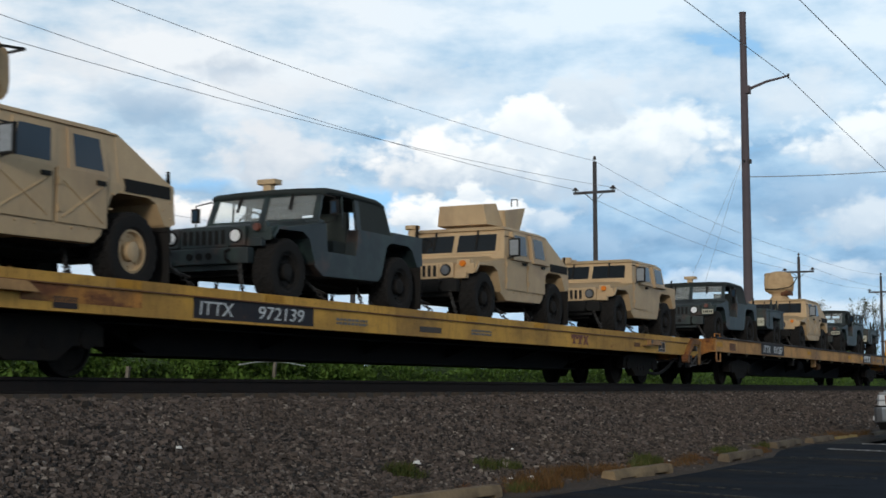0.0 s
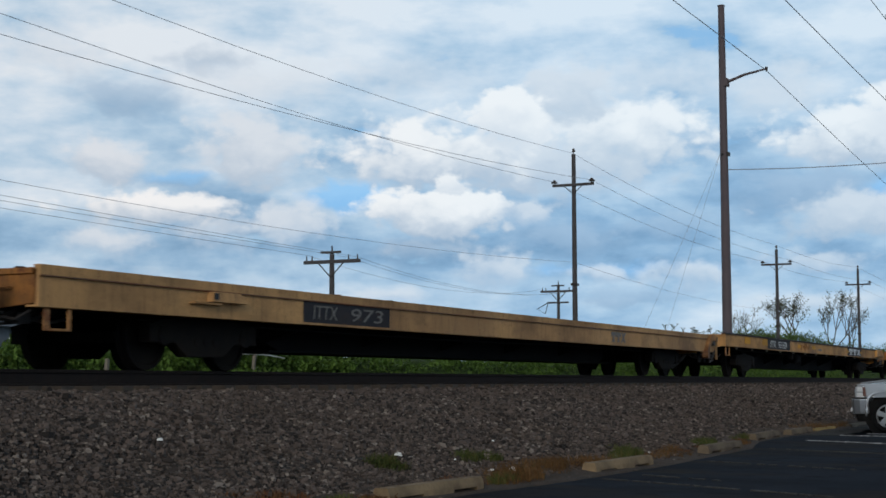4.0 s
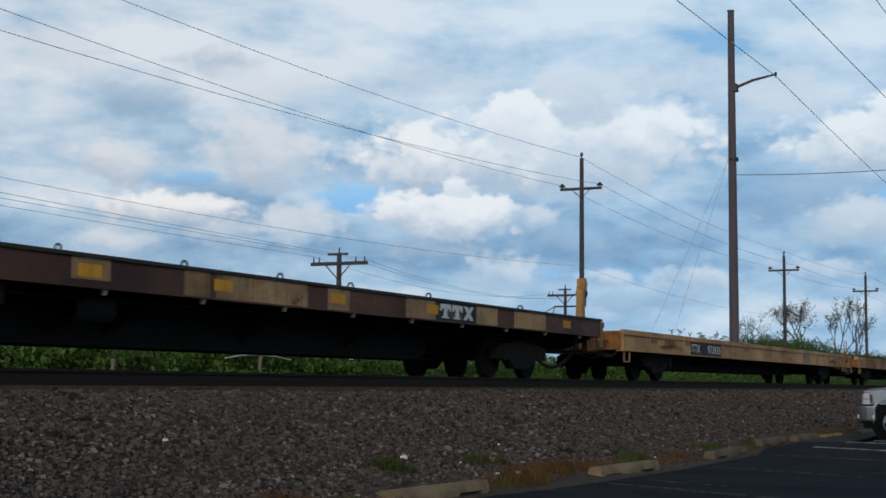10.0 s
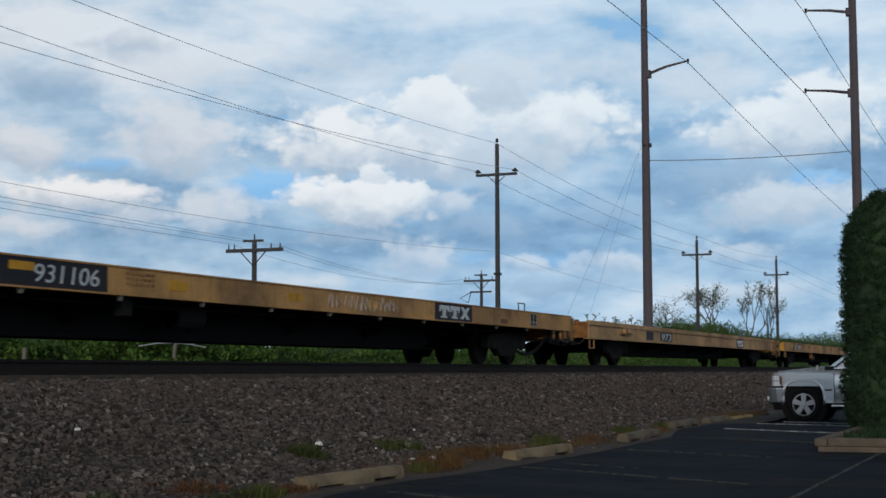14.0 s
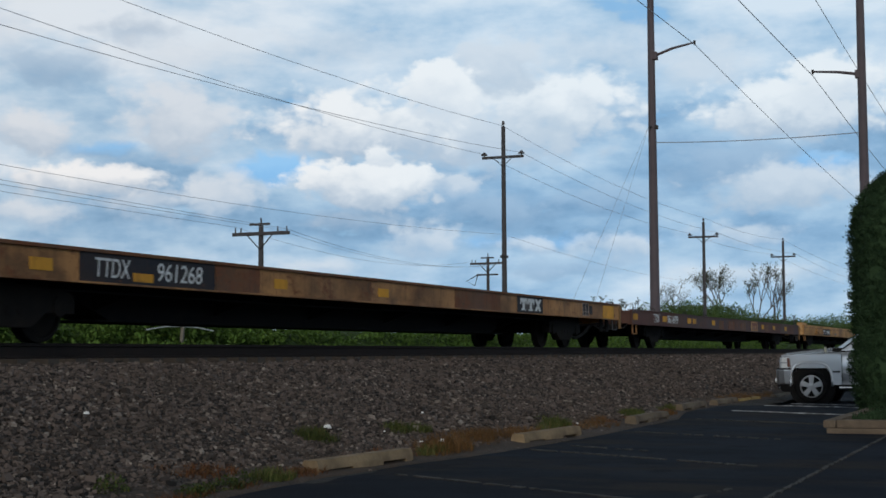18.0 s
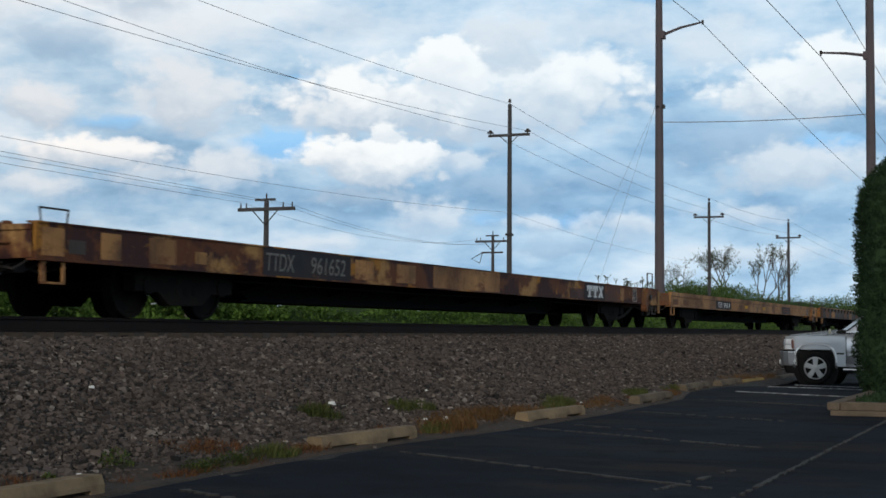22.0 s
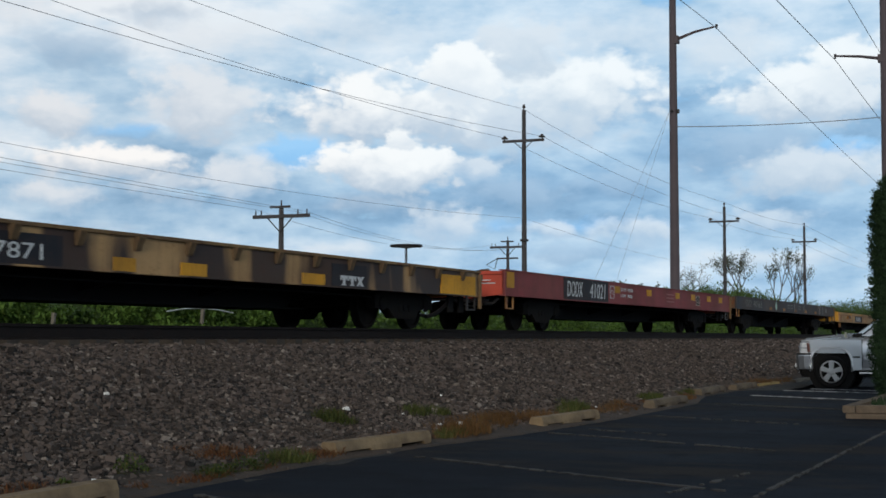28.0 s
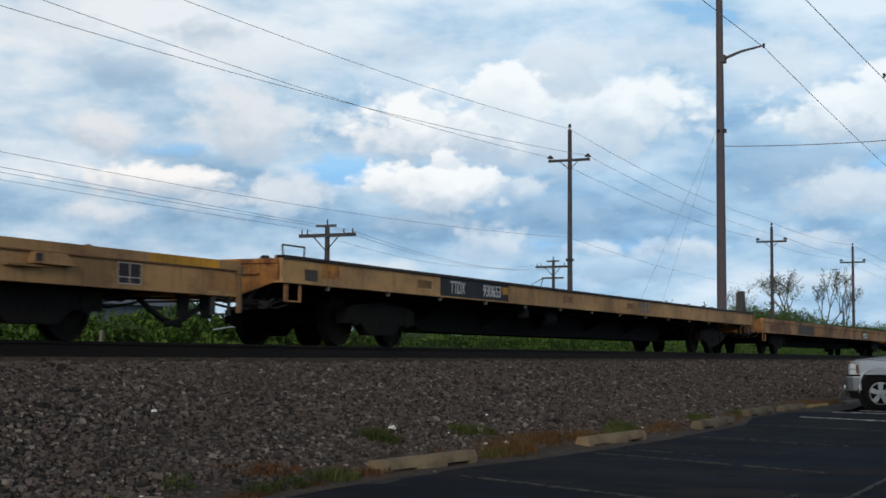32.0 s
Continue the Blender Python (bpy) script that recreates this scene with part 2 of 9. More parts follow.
class Nodes:
    """A short hand for node trees."""

    def __init__(self, name):
        self.mat = bpy.data.materials.new(name)
        self.mat.use_nodes = True
        self.nt = self.mat.node_tree
        self.bsdf = self.nt.nodes["Principled BSDF"]
        tc = self.nt.nodes.new("ShaderNodeTexCoord")
        self.obj = tc.outputs["Object"]

    def put(self, socket, value):
        if isinstance(value, (int, float, tuple)):
            socket.default_value = value
        else:
            self.nt.links.new(value, socket)

    def noise(self, scale, detail=4, rough=0.55, stretch=(1, 1, 1), shift=(0, 0, 0)):
        mp = self.nt.nodes.new("ShaderNodeMapping")
        mp.inputs["Scale"].default_value = stretch
        mp.inputs["Location"].default_value = shift
        self.put(mp.inputs[0], self.obj)
        n = self.nt.nodes.new("ShaderNodeTexNoise")
        n.inputs["Scale"].default_value, n.inputs["Detail"].default_value, n.inputs["Roughness"].default_value = scale, detail, rough
        self.put(n.inputs["Vector"], mp.outputs[0])
        return n.outputs[0]

    def voronoi(self, scale):
        n = self.nt.nodes.new("ShaderNodeTexVoronoi")
        n.inputs["Scale"].default_value = scale
        self.put(n.inputs["Vector"], self.obj)
        return n

    def band(self, value, low, high, to=(0.0, 1.0)):
        n = self.nt.nodes.new("ShaderNodeMapRange")
        n.inputs["From Min"].default_value, n.inputs["From Max"].default_value = low, high
        n.inputs["To Min"].default_value, n.inputs["To Max"].default_value = to
        self.put(n.inputs["Value"], value)
        return n.outputs[0]

    def math(self, op, a, b=0.0):
        n = self.nt.nodes.new("ShaderNodeMath")
        n.operation = op
        self.put(n.inputs[0], a)
        self.put(n.inputs[1], b)
        return n.outputs[0]

    def mix(self, fac, a, b, blend="MIX"):
        n = self.nt.nodes.new("ShaderNodeMix")
        n.data_type, n.blend_type = "RGBA", blend
        self.put(n.inputs["Factor"], fac)
        for key, v in (("A", a), ("B", b)):
            self.put(n.inputs[key], (*v, 1.0) if isinstance(v, tuple) and len(v) == 3 else v)
        return n.outputs["Result"]

    def random(self):
        return self.nt.nodes.new("ShaderNodeObjectInfo").outputs["Random"]

    def island(self):
        return self.nt.nodes.new("ShaderNodeNewGeometry").outputs["Random Per Island"]

    def done(self, color, rough=0.7, metal=0.0, bump=None, strength=0.3, distance=0.01, spec=0.5):
        self.put(self.bsdf.inputs["Base Color"], (*color, 1.0) if isinstance(color, tuple) and len(color) == 3 else color)
        self.put(self.bsdf.inputs["Roughness"], rough)
        self.bsdf.inputs["Metallic"].default_value = metal
        self.bsdf.inputs["Specular IOR Level"].default_value = spec
        if bump is not None:
            b = self.nt.nodes.new("ShaderNodeBump")
            b.inputs["Strength"].default_value, b.inputs["Distance"].default_value = strength, distance
            self.put(b.inputs["Height"], bump)
            self.put(self.bsdf.inputs["Normal"], b.outputs[0])
        return self.mat


RUST = (0.092, 0.032, 0.015)
RUST_PALE = (0.20, 0.075, 0.028)
GRIME = (0.028, 0.024, 0.020)


def car_paint(name, base, faded, rust=0.3, dirt=0.5, seed=0.0, patch=None):
    """Old rolling-stock paint: broad faded fields, repainted lengths, soft stains, runs, chips and rust."""
    n = Nodes(name)
    cloud = n.noise(0.55, 4, 0.55, shift=(seed, 0, 0))
    col = n.mix(n.band(cloud, 0.36, 0.62), base, faded)
    if patch:
        # lengths of another, older colour with worn edges
        along = n.noise(0.75, 3, 0.45, stretch=(1, 0, 0.25), shift=(seed * 2, 0, 0))
        col = n.mix(n.band(along, 0.50, 0.57), col, patch)
    # each length of plate has weathered its own way
    tone = n.noise(0.30, 2, 0.5, stretch=(1, 0, 0), shift=(seed * 7, 0, 0))
    col = n.mix(n.math("MULTIPLY", n.band(tone, 0.46, 0.58), 0.75 * dirt), col, (0.13, 0.072, 0.038))
    stain = n.noise(1.1, 6, 0.62, stretch=(0.8, 1, 1.3), shift=(seed * 3, 1, 2))
    col = n.mix(n.math("MULTIPLY", n.band(stain, 0.45, 0.64), 1.0 * dirt), col, (0.075, 0.042, 0.024))
    runs = n.noise(3.2, 6, 0.66, stretch=(2.2, 2.2, 0.30), shift=(seed, 4, 2))
    col = n.mix(n.math("MULTIPLY", n.band(runs, 0.55, 0.70), 0.6 * dirt), col, GRIME)
    blot = n.noise(1.6, 8, 0.72, stretch=(0.8, 1, 1.5), shift=(seed * 5 + 4, 0, 3))
    edge = 0.67 - 0.30 * rust
    col = n.mix(n.band(blot, edge, edge + 0.09), col, n.mix(n.noise(9, 4), RUST, RUST_PALE))
    chips = n.noise(7, 7, 0.74, stretch=(0.7, 1, 1.2), shift=(seed, 5, 0))
    col = n.mix(n.math("MULTIPLY", n.band(chips, 0.56, 0.70), 0.25 + 0.6 * rust), col, RUST)
    # thin rust runs and a finer speckle
    drip = n.noise(8, 5, 0.6, stretch=(2.4, 2.4, 0.14), shift=(seed, 9, 1))
    col = n.mix(n.math("MULTIPLY", n.band(drip, 0.56, 0.66), 0.22 + 0.55 * rust), col, n.mix(n.noise(2, 2), RUST, GRIME))
    speck = n.noise(22, 5, 0.7, stretch=(0.8, 1, 1.2), shift=(seed, 2, 8))
    col = n.mix(n.math("MULTIPLY", n.band(speck, 0.60, 0.70), 0.35 + 0.5 * rust), col, GRIME)
    return n.done(col, n.band(cloud, 0.3, 0.7, (0.62, 0.85)), bump=chips, strength=0.15, distance=0.004, spec=0.25)


def plain(name, base, other, rough=0.7, scale=6.0, metal=0.0, bump=0.2, distance=0.006, fine=40.0, spec=0.5):
    """Two-scale variation of a colour with fine relief."""
    n = Nodes(name)
    a = n.noise(scale, 5, 0.6)
    f = n.noise(fine, 4, 0.6)
    col = n.mix(n.band(a, 0.35, 0.68), base, other)
    col = n.mix(n.math("MULTIPLY", n.band(f, 0.5, 0.75), 0.35), col, tuple(0.55 * c for c in base))
    return n.done(col, n.band(a, 0.3, 0.7, (rough - 0.06, min(1.0, rough + 0.08))), metal, f, bump, distance, spec)


M = {}
TAN = (0.58, 0.300, 0.088)
M["tan"] = car_paint("faded_tan_yellow_paint", TAN, (0.49, 0.262, 0.096), 0.22, 0.55, 1.0)
M["tan_y"] = car_paint("yellow_tan_paint", (0.64, 0.345, 0.055), (0.54, 0.300, 0.065), 0.20, 0.45, 1.0)
M["tan_b"] = car_paint("pale_tan_paint", (0.54, 0.305, 0.118), (0.43, 0.242, 0.105), 0.20, 0.50, 7.3)
M["tan_pale"] = car_paint("bleached_tan_patch_paint", (0.50, 0.33, 0.17), (0.40, 0.25, 0.12), 0.30, 0.55, 19.0)
M["tan_c"] = car_paint("stained_tan_paint", (0.47, 0.235, 0.080), (0.33, 0.165, 0.066), 0.40, 0.75, 12.9)
M["tan_d"] = car_paint("muddy_tan_paint", (0.27, 0.165, 0.06), (0.17, 0.11, 0.055), 0.35, 0.7, 15.3)
M["patchy"] = car_paint("dark_paint_over_tan", (0.035, 0.027, 0.027), (0.055, 0.036, 0.032), 0.15, 0.3, 21.0, (0.46, 0.285, 0.13))
M["patchy_b"] = car_paint("purple_brown_over_tan", (0.085, 0.045, 0.038), (0.055, 0.034, 0.032), 0.30, 0.4, 33.0, (0.45, 0.275, 0.12))
M["maroon"] = car_paint("maroon_brown_paint", (0.088, 0.034, 0.028), (0.045, 0.023, 0.023), 0.34, 0.35, 23.0)
M["lip_black"] = car_paint("sooty_black_edge_paint", (0.018, 0.017, 0.021), (0.030, 0.025, 0.026), 0.10, 0.2, 14.0)
M["gold"] = car_paint("golden_yellow_paint", (0.72, 0.34, 0.022), (0.60, 0.30, 0.035), 0.10, 0.35, 3.0)
M["orange"] = car_paint("weathered_orange_paint", (0.62, 0.26, 0.045), (0.44, 0.18, 0.04), 0.46, 0.7, 5.0)
M["rusty"] = car_paint("rust_eaten_paint", (0.115, 0.052, 0.027), (0.18, 0.085, 0.036), 0.65, 0.7, 9.0)
_n = Nodes("rust_eaten_patchwork")
_w = _n.noise(1.5, 4, 0.6, stretch=(0.55, 1, 0.9), shift=(4, 0, 2))
_c = _n.mix(_n.band(_w, 0.47, 0.53), (0.046, 0.021, 0.021), (0.120, 0.046, 0.022))
_c = _n.mix(_n.band(_n.noise(1.1, 5, 0.6, stretch=(0.6, 1, 0.8), shift=(9, 3, 5)), 0.56, 0.63), _c, (0.36, 0.20, 0.075))
_c = _n.mix(_n.band(_n.noise(1.7, 4, 0.6, stretch=(0.5, 1, 0.8), shift=(1, 7, 3)), 0.59, 0.63), _c, (0.33, 0.15, 0.028))
_c = _n.mix(_n.math("MULTIPLY", _n.band(_n.noise(9, 6, 0.72, stretch=(1, 1, 0.6)), 0.52, 0.66), 0.8), _c, RUST)
_c = _n.mix(_n.math("MULTIPLY", _n.band(_n.noise(24, 5, 0.7), 0.58, 0.70), 0.6), _c, GRIME)
M["eaten"] = _n.done(_c, 0.8, bump=_n.noise(12, 5, 0.7), strength=0.25, distance=0.005, spec=0.2)
M["brown"] = car_paint("dark_brown_paint", (0.050, 0.024, 0.026), (0.105, 0.048, 0.042), 0.38, 0.5, 2.0)
M["red"] = car_paint("faded_red_paint", (0.27, 0.045, 0.047), (0.22, 0.052, 0.055), 0.05, 0.30, 6.0)
M["bright_red"] = car_paint("bright_red_paint", (0.56, 0.075, 0.045), (0.48, 0.08, 0.05), 0.05, 0.2, 6.5)
M["slate"] = car_paint("dull_black_grey_paint", (0.040, 0.039, 0.042), (0.060, 0.055, 0.055), 0.15, 0.35, 8.0)
M["black"] = car_paint("black_panel_paint", (0.010, 0.012, 0.019), (0.017, 0.019, 0.026), 0.12, 0.2, 4.0)
M["letter"] = plain("worn_white_lettering", (0.62, 0.64, 0.65), (0.45, 0.46, 0.47), 0.6, 14)
M["chalk"] = plain("faded_chalky_lettering", (0.46, 0.40, 0.37), (0.38, 0.29, 0.22), 0.8, 9)
M["letter_dim"] = plain("faded_lettering", (0.17, 0.16, 0.15), (0.11, 0.10, 0.09), 0.7, 14)
M["letter_red"] = plain("rusted_lettering", (0.20, 0.055, 0.025), (0.14, 0.05, 0.03), 0.7, 14)
M["letter_pink"] = plain("sun_bleached_lettering", (0.34, 0.14, 0.14), (0.27, 0.09, 0.09), 0.7, 14)
M["mark"] = car_paint("golden_sprayed_paint", (0.72, 0.34, 0.012), (0.60, 0.30, 0.03), 0.10, 0.35, 41.0)
# these near-black bases carry the shade under the wagons in their colour
M["under"] = plain("shade_black_underframe_steel", (0.011, 0.0115, 0.0125), (0.018, 0.0165, 0.016), 0.92, 3.0, 0.0, 0.4, spec=0.08)
M["truck_iron"] = plain("shade_black_cast_iron", (0.009, 0.0085, 0.0088), (0.016, 0.0138, 0.012), 0.9, 4.0, 0.0, 0.4, spec=0.08)
M["rail"] = plain("rusty_rail_steel", (0.014, 0.012, 0.012), (0.022, 0.017, 0.016), 0.9, 7.0, spec=0.15)
M["tie"] = plain("creosoted_timber", (0.035, 0.028, 0.022), (0.06, 0.048, 0.038), 0.9, 8)
M["deck"] = plain("worn_deck_planks", (0.055, 0.042, 0.032), (0.09, 0.07, 0.05), 0.9, 2.0)
M["iron"] = plain("dark_iron", (0.022, 0.020, 0.020), (0.04, 0.032, 0.028), 0.6, 9, 0.3)
M["hose"] = plain("black_rubber_hose", (0.014, 0.014, 0.014), (0.024, 0.023, 0.022), 0.7, 12)
M["concrete"] = plain("weathered_concrete", (0.290, 0.205, 0.112), (0.145, 0.102, 0.060), 0.9, 4.0, 0.0, 0.5, 0.01, 55)
# a darker, browner concrete for the farther parking stops
M["concrete_brown"] = plain("darker_brown_concrete", (0.165, 0.125, 0.080), (0.085, 0.062, 0.042), 0.9, 3.2, 0.0, 0.5, 0.01, 55)
M["concrete_yellow"] = plain("yellow_painted_concrete", (0.36, 0.25, 0.07), (0.22, 0.17, 0.08), 0.9, 6.0, 0.0, 0.5, 0.01, 55)
M["kerb_timber"] = plain("weathered_brown_timber", (0.15, 0.11, 0.075), (0.10, 0.075, 0.052), 0.9, 5.0, 0, 0.5, 0.01, 40)
M["pole_wood"] = plain("grey_pole_timber", (0.050, 0.047, 0.050), (0.078, 0.072, 0.074), 0.9, 1.2, 0, 0.4, 0.01, 30)
M["pole_steel"] = plain("brown_weathering_steel", (0.074, 0.058, 0.066), (0.105, 0.082, 0.090), 0.75, 0.9)
M["wire"] = plain("dull_wire", (0.26, 0.28, 0.325), (0.31, 0.33, 0.375), 0.6, 3)
M["insulator"] = plain("brown_glazed_insulator", (0.03, 0.022, 0.02), (0.05, 0.035, 0.03), 0.3, 9)


def leaf_material(name, a, b, c):
    n = Nodes(name)
    r = n.island()
    col = n.mix(n.band(r, 0.0, 0.55), a, b)
    col = n.mix(n.band(r, 0.75, 1.0), col, c)
    # darker patches put the shade between clumps into the leaf colour
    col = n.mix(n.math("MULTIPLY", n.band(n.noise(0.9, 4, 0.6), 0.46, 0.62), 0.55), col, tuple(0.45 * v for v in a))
    n.done(col, 0.7, spec=0.10)
    n.bsdf.inputs["Transmission Weight"].default_value = 0.0
    n.bsdf.inputs["Subsurface Weight"].default_value = 0.0
    return n.mat


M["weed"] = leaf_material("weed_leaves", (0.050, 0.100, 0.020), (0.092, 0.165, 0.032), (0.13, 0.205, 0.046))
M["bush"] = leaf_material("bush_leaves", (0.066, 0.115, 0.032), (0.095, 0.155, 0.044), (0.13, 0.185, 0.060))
# greyer leaf greens: the haze of distance is put into the colour
M["far_bush"] = leaf_material("hazed_distant_leaves", (0.060, 0.090, 0.045), (0.085, 0.115, 0.058), (0.11, 0.135, 0.075))
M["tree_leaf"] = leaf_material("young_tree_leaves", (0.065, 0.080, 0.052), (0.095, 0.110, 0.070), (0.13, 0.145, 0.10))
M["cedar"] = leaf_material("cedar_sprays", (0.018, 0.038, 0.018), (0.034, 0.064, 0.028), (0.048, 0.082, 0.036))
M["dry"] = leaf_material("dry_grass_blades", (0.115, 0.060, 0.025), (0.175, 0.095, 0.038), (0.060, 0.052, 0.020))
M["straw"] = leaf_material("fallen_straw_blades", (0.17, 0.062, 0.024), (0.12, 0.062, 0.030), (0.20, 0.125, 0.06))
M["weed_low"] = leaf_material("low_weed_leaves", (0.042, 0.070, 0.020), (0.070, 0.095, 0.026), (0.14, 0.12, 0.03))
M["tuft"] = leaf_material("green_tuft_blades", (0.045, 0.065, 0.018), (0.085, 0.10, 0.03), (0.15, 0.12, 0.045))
M["stone"] = None
_n = Nodes("ballast_stones")
_r = _n.island()
_c = _n.mix(_n.band(_r, 0.0, 0.8), (0.0040, 0.0032, 0.0030), (0.110, 0.085, 0.073))
_c = _n.mix(_n.band(_r, 0.92, 0.995), _c, (0.25, 0.215, 0.185))
_c = _n.mix(_n.math("MULTIPLY", _n.band(_n.noise(0.8, 4), 0.45, 0.7), 0.35), _c, (0.06, 0.042, 0.030))
M["stone"] = _n.done(_c, 0.9, bump=_n.noise(60, 3), strength=0.3, distance=0.004)
_n = Nodes("ballast_bed")
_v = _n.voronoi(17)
# dark cell rims put the shade of the gaps between stones into the colour
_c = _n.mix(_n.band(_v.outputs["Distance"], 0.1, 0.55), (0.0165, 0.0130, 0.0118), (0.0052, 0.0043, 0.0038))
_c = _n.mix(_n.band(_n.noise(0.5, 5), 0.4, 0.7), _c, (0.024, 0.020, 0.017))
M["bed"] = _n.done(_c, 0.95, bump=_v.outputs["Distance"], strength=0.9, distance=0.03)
_n = Nodes("grassy_ground")
_c = _n.mix(_n.band(_n.noise(0.4, 6, 0.65), 0.35, 0.65), (0.040, 0.075, 0.020), (0.085, 0.095, 0.035))
M["grass"] = _n.done(_c, 0.95, bump=_n.noise(9, 5), strength=0.8, distance=0.05)
_n = Nodes("leafy_undergrowth")
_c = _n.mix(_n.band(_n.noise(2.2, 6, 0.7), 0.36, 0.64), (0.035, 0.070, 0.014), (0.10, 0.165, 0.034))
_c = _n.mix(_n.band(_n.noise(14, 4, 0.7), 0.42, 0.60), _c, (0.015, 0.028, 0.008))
M["leafy"] = _n.done(_c, 0.95, bump=_n.noise(8, 6, 0.7), strength=1.0, distance=0.15, spec=0.1)
_n = Nodes("old_asphalt")
_a, _f = _n.noise(0.55, 6, 0.62, stretch=(1, 0.6, 1)), _n.noise(70, 3)
# bluish base tones stand in for the sky's sheen on the asphalt
_c = _n.mix(_n.band(_a, 0.38, 0.60), (0.0088, 0.0120, 0.0195), (0.0220, 0.0290, 0.0420))
_c = _n.mix(_n.math("MULTIPLY", _n.band(_n.noise(1.1, 7, 0.7, stretch=(1, 0.45, 1), shift=(3, 9, 0)), 0.50, 0.64), 0.75), _c, (0.0350, 0.0300, 0.0250))
_c = _n.mix(_n.math("MULTIPLY", _n.band(_n.noise(2.4, 6, 0.7), 0.52, 0.70), 0.7), _c, (0.0065, 0.0075, 0.0100))
_c = _n.mix(_n.math("MULTIPLY", _n.band(_n.noise(28, 4, 0.7), 0.62, 0.74), 0.35), _c, (0.034, 0.033, 0.032))
_c = _n.mix(_n.math("MULTIPLY", _n.band(_f, 0.62, 0.72), 0.5), _c, (0.032, 0.032, 0.033))
M["asphalt"] = _n.done(_c, _n.band(_a, 0.3, 0.7, (0.80, 0.95)), bump=_f, strength=0.5, distance=0.006, spec=0.03)
_n = Nodes("worn_line_paint")
_w = _n.noise(5.5, 7, 0.75)
M["line"] = _n.done(_n.mix(_n.band(_w, 0.42, 0.58), (0.42, 0.43, 0.45), (0.12, 0.12, 0.125)), 0.85)
_n = Nodes("ghost_line_paint")
_w = _n.noise(4.5, 7, 0.75)
M["line_faint"] = _n.done(_n.mix(_n.band(_w, 0.44, 0.60), (0.036, 0.033, 0.031), (0.014, 0.014, 0.015)), 0.85)
_n = Nodes("edge_litter")
_c = _n.mix(_n.band(_n.noise(3, 6, 0.7), 0.4, 0.65), (0.060, 0.036, 0.021), (0.022, 0.018, 0.015))
M["litter"] = _n.done(_c, 0.95, bump=_n.noise(25, 4), strength=0.7, distance=0.03)
M["roof_white"] = plain("pale_sheet_roof", (0.62, 0.64, 0.64), (0.5, 0.52, 0.52), 0.5, 2)
M["shed_wall"] = plain("grey_green_wall", (0.14, 0.16, 0.13), (0.18, 0.19, 0.16), 0.8, 2)
M["slate_wall"] = plain("dull_blue_grey_boards", (0.115, 0.135, 0.165), (0.085, 0.10, 0.125), 0.8, 1.5)
M["stake"] = plain("pale_weathered_stake", (0.21, 0.19, 0.155), (0.15, 0.135, 0.11), 0.9, 9)
M["bark"] = plain("grey_bark", (0.075, 0.064, 0.056), (0.11, 0.095, 0.08), 0.95, 3)
M["white_litter"] = plain("white_litter_paper", (0.75, 0.75, 0.73), (0.6, 0.6, 0.58), 0.8, 9)

# ---------------------------------------------------------------- mesh helpers


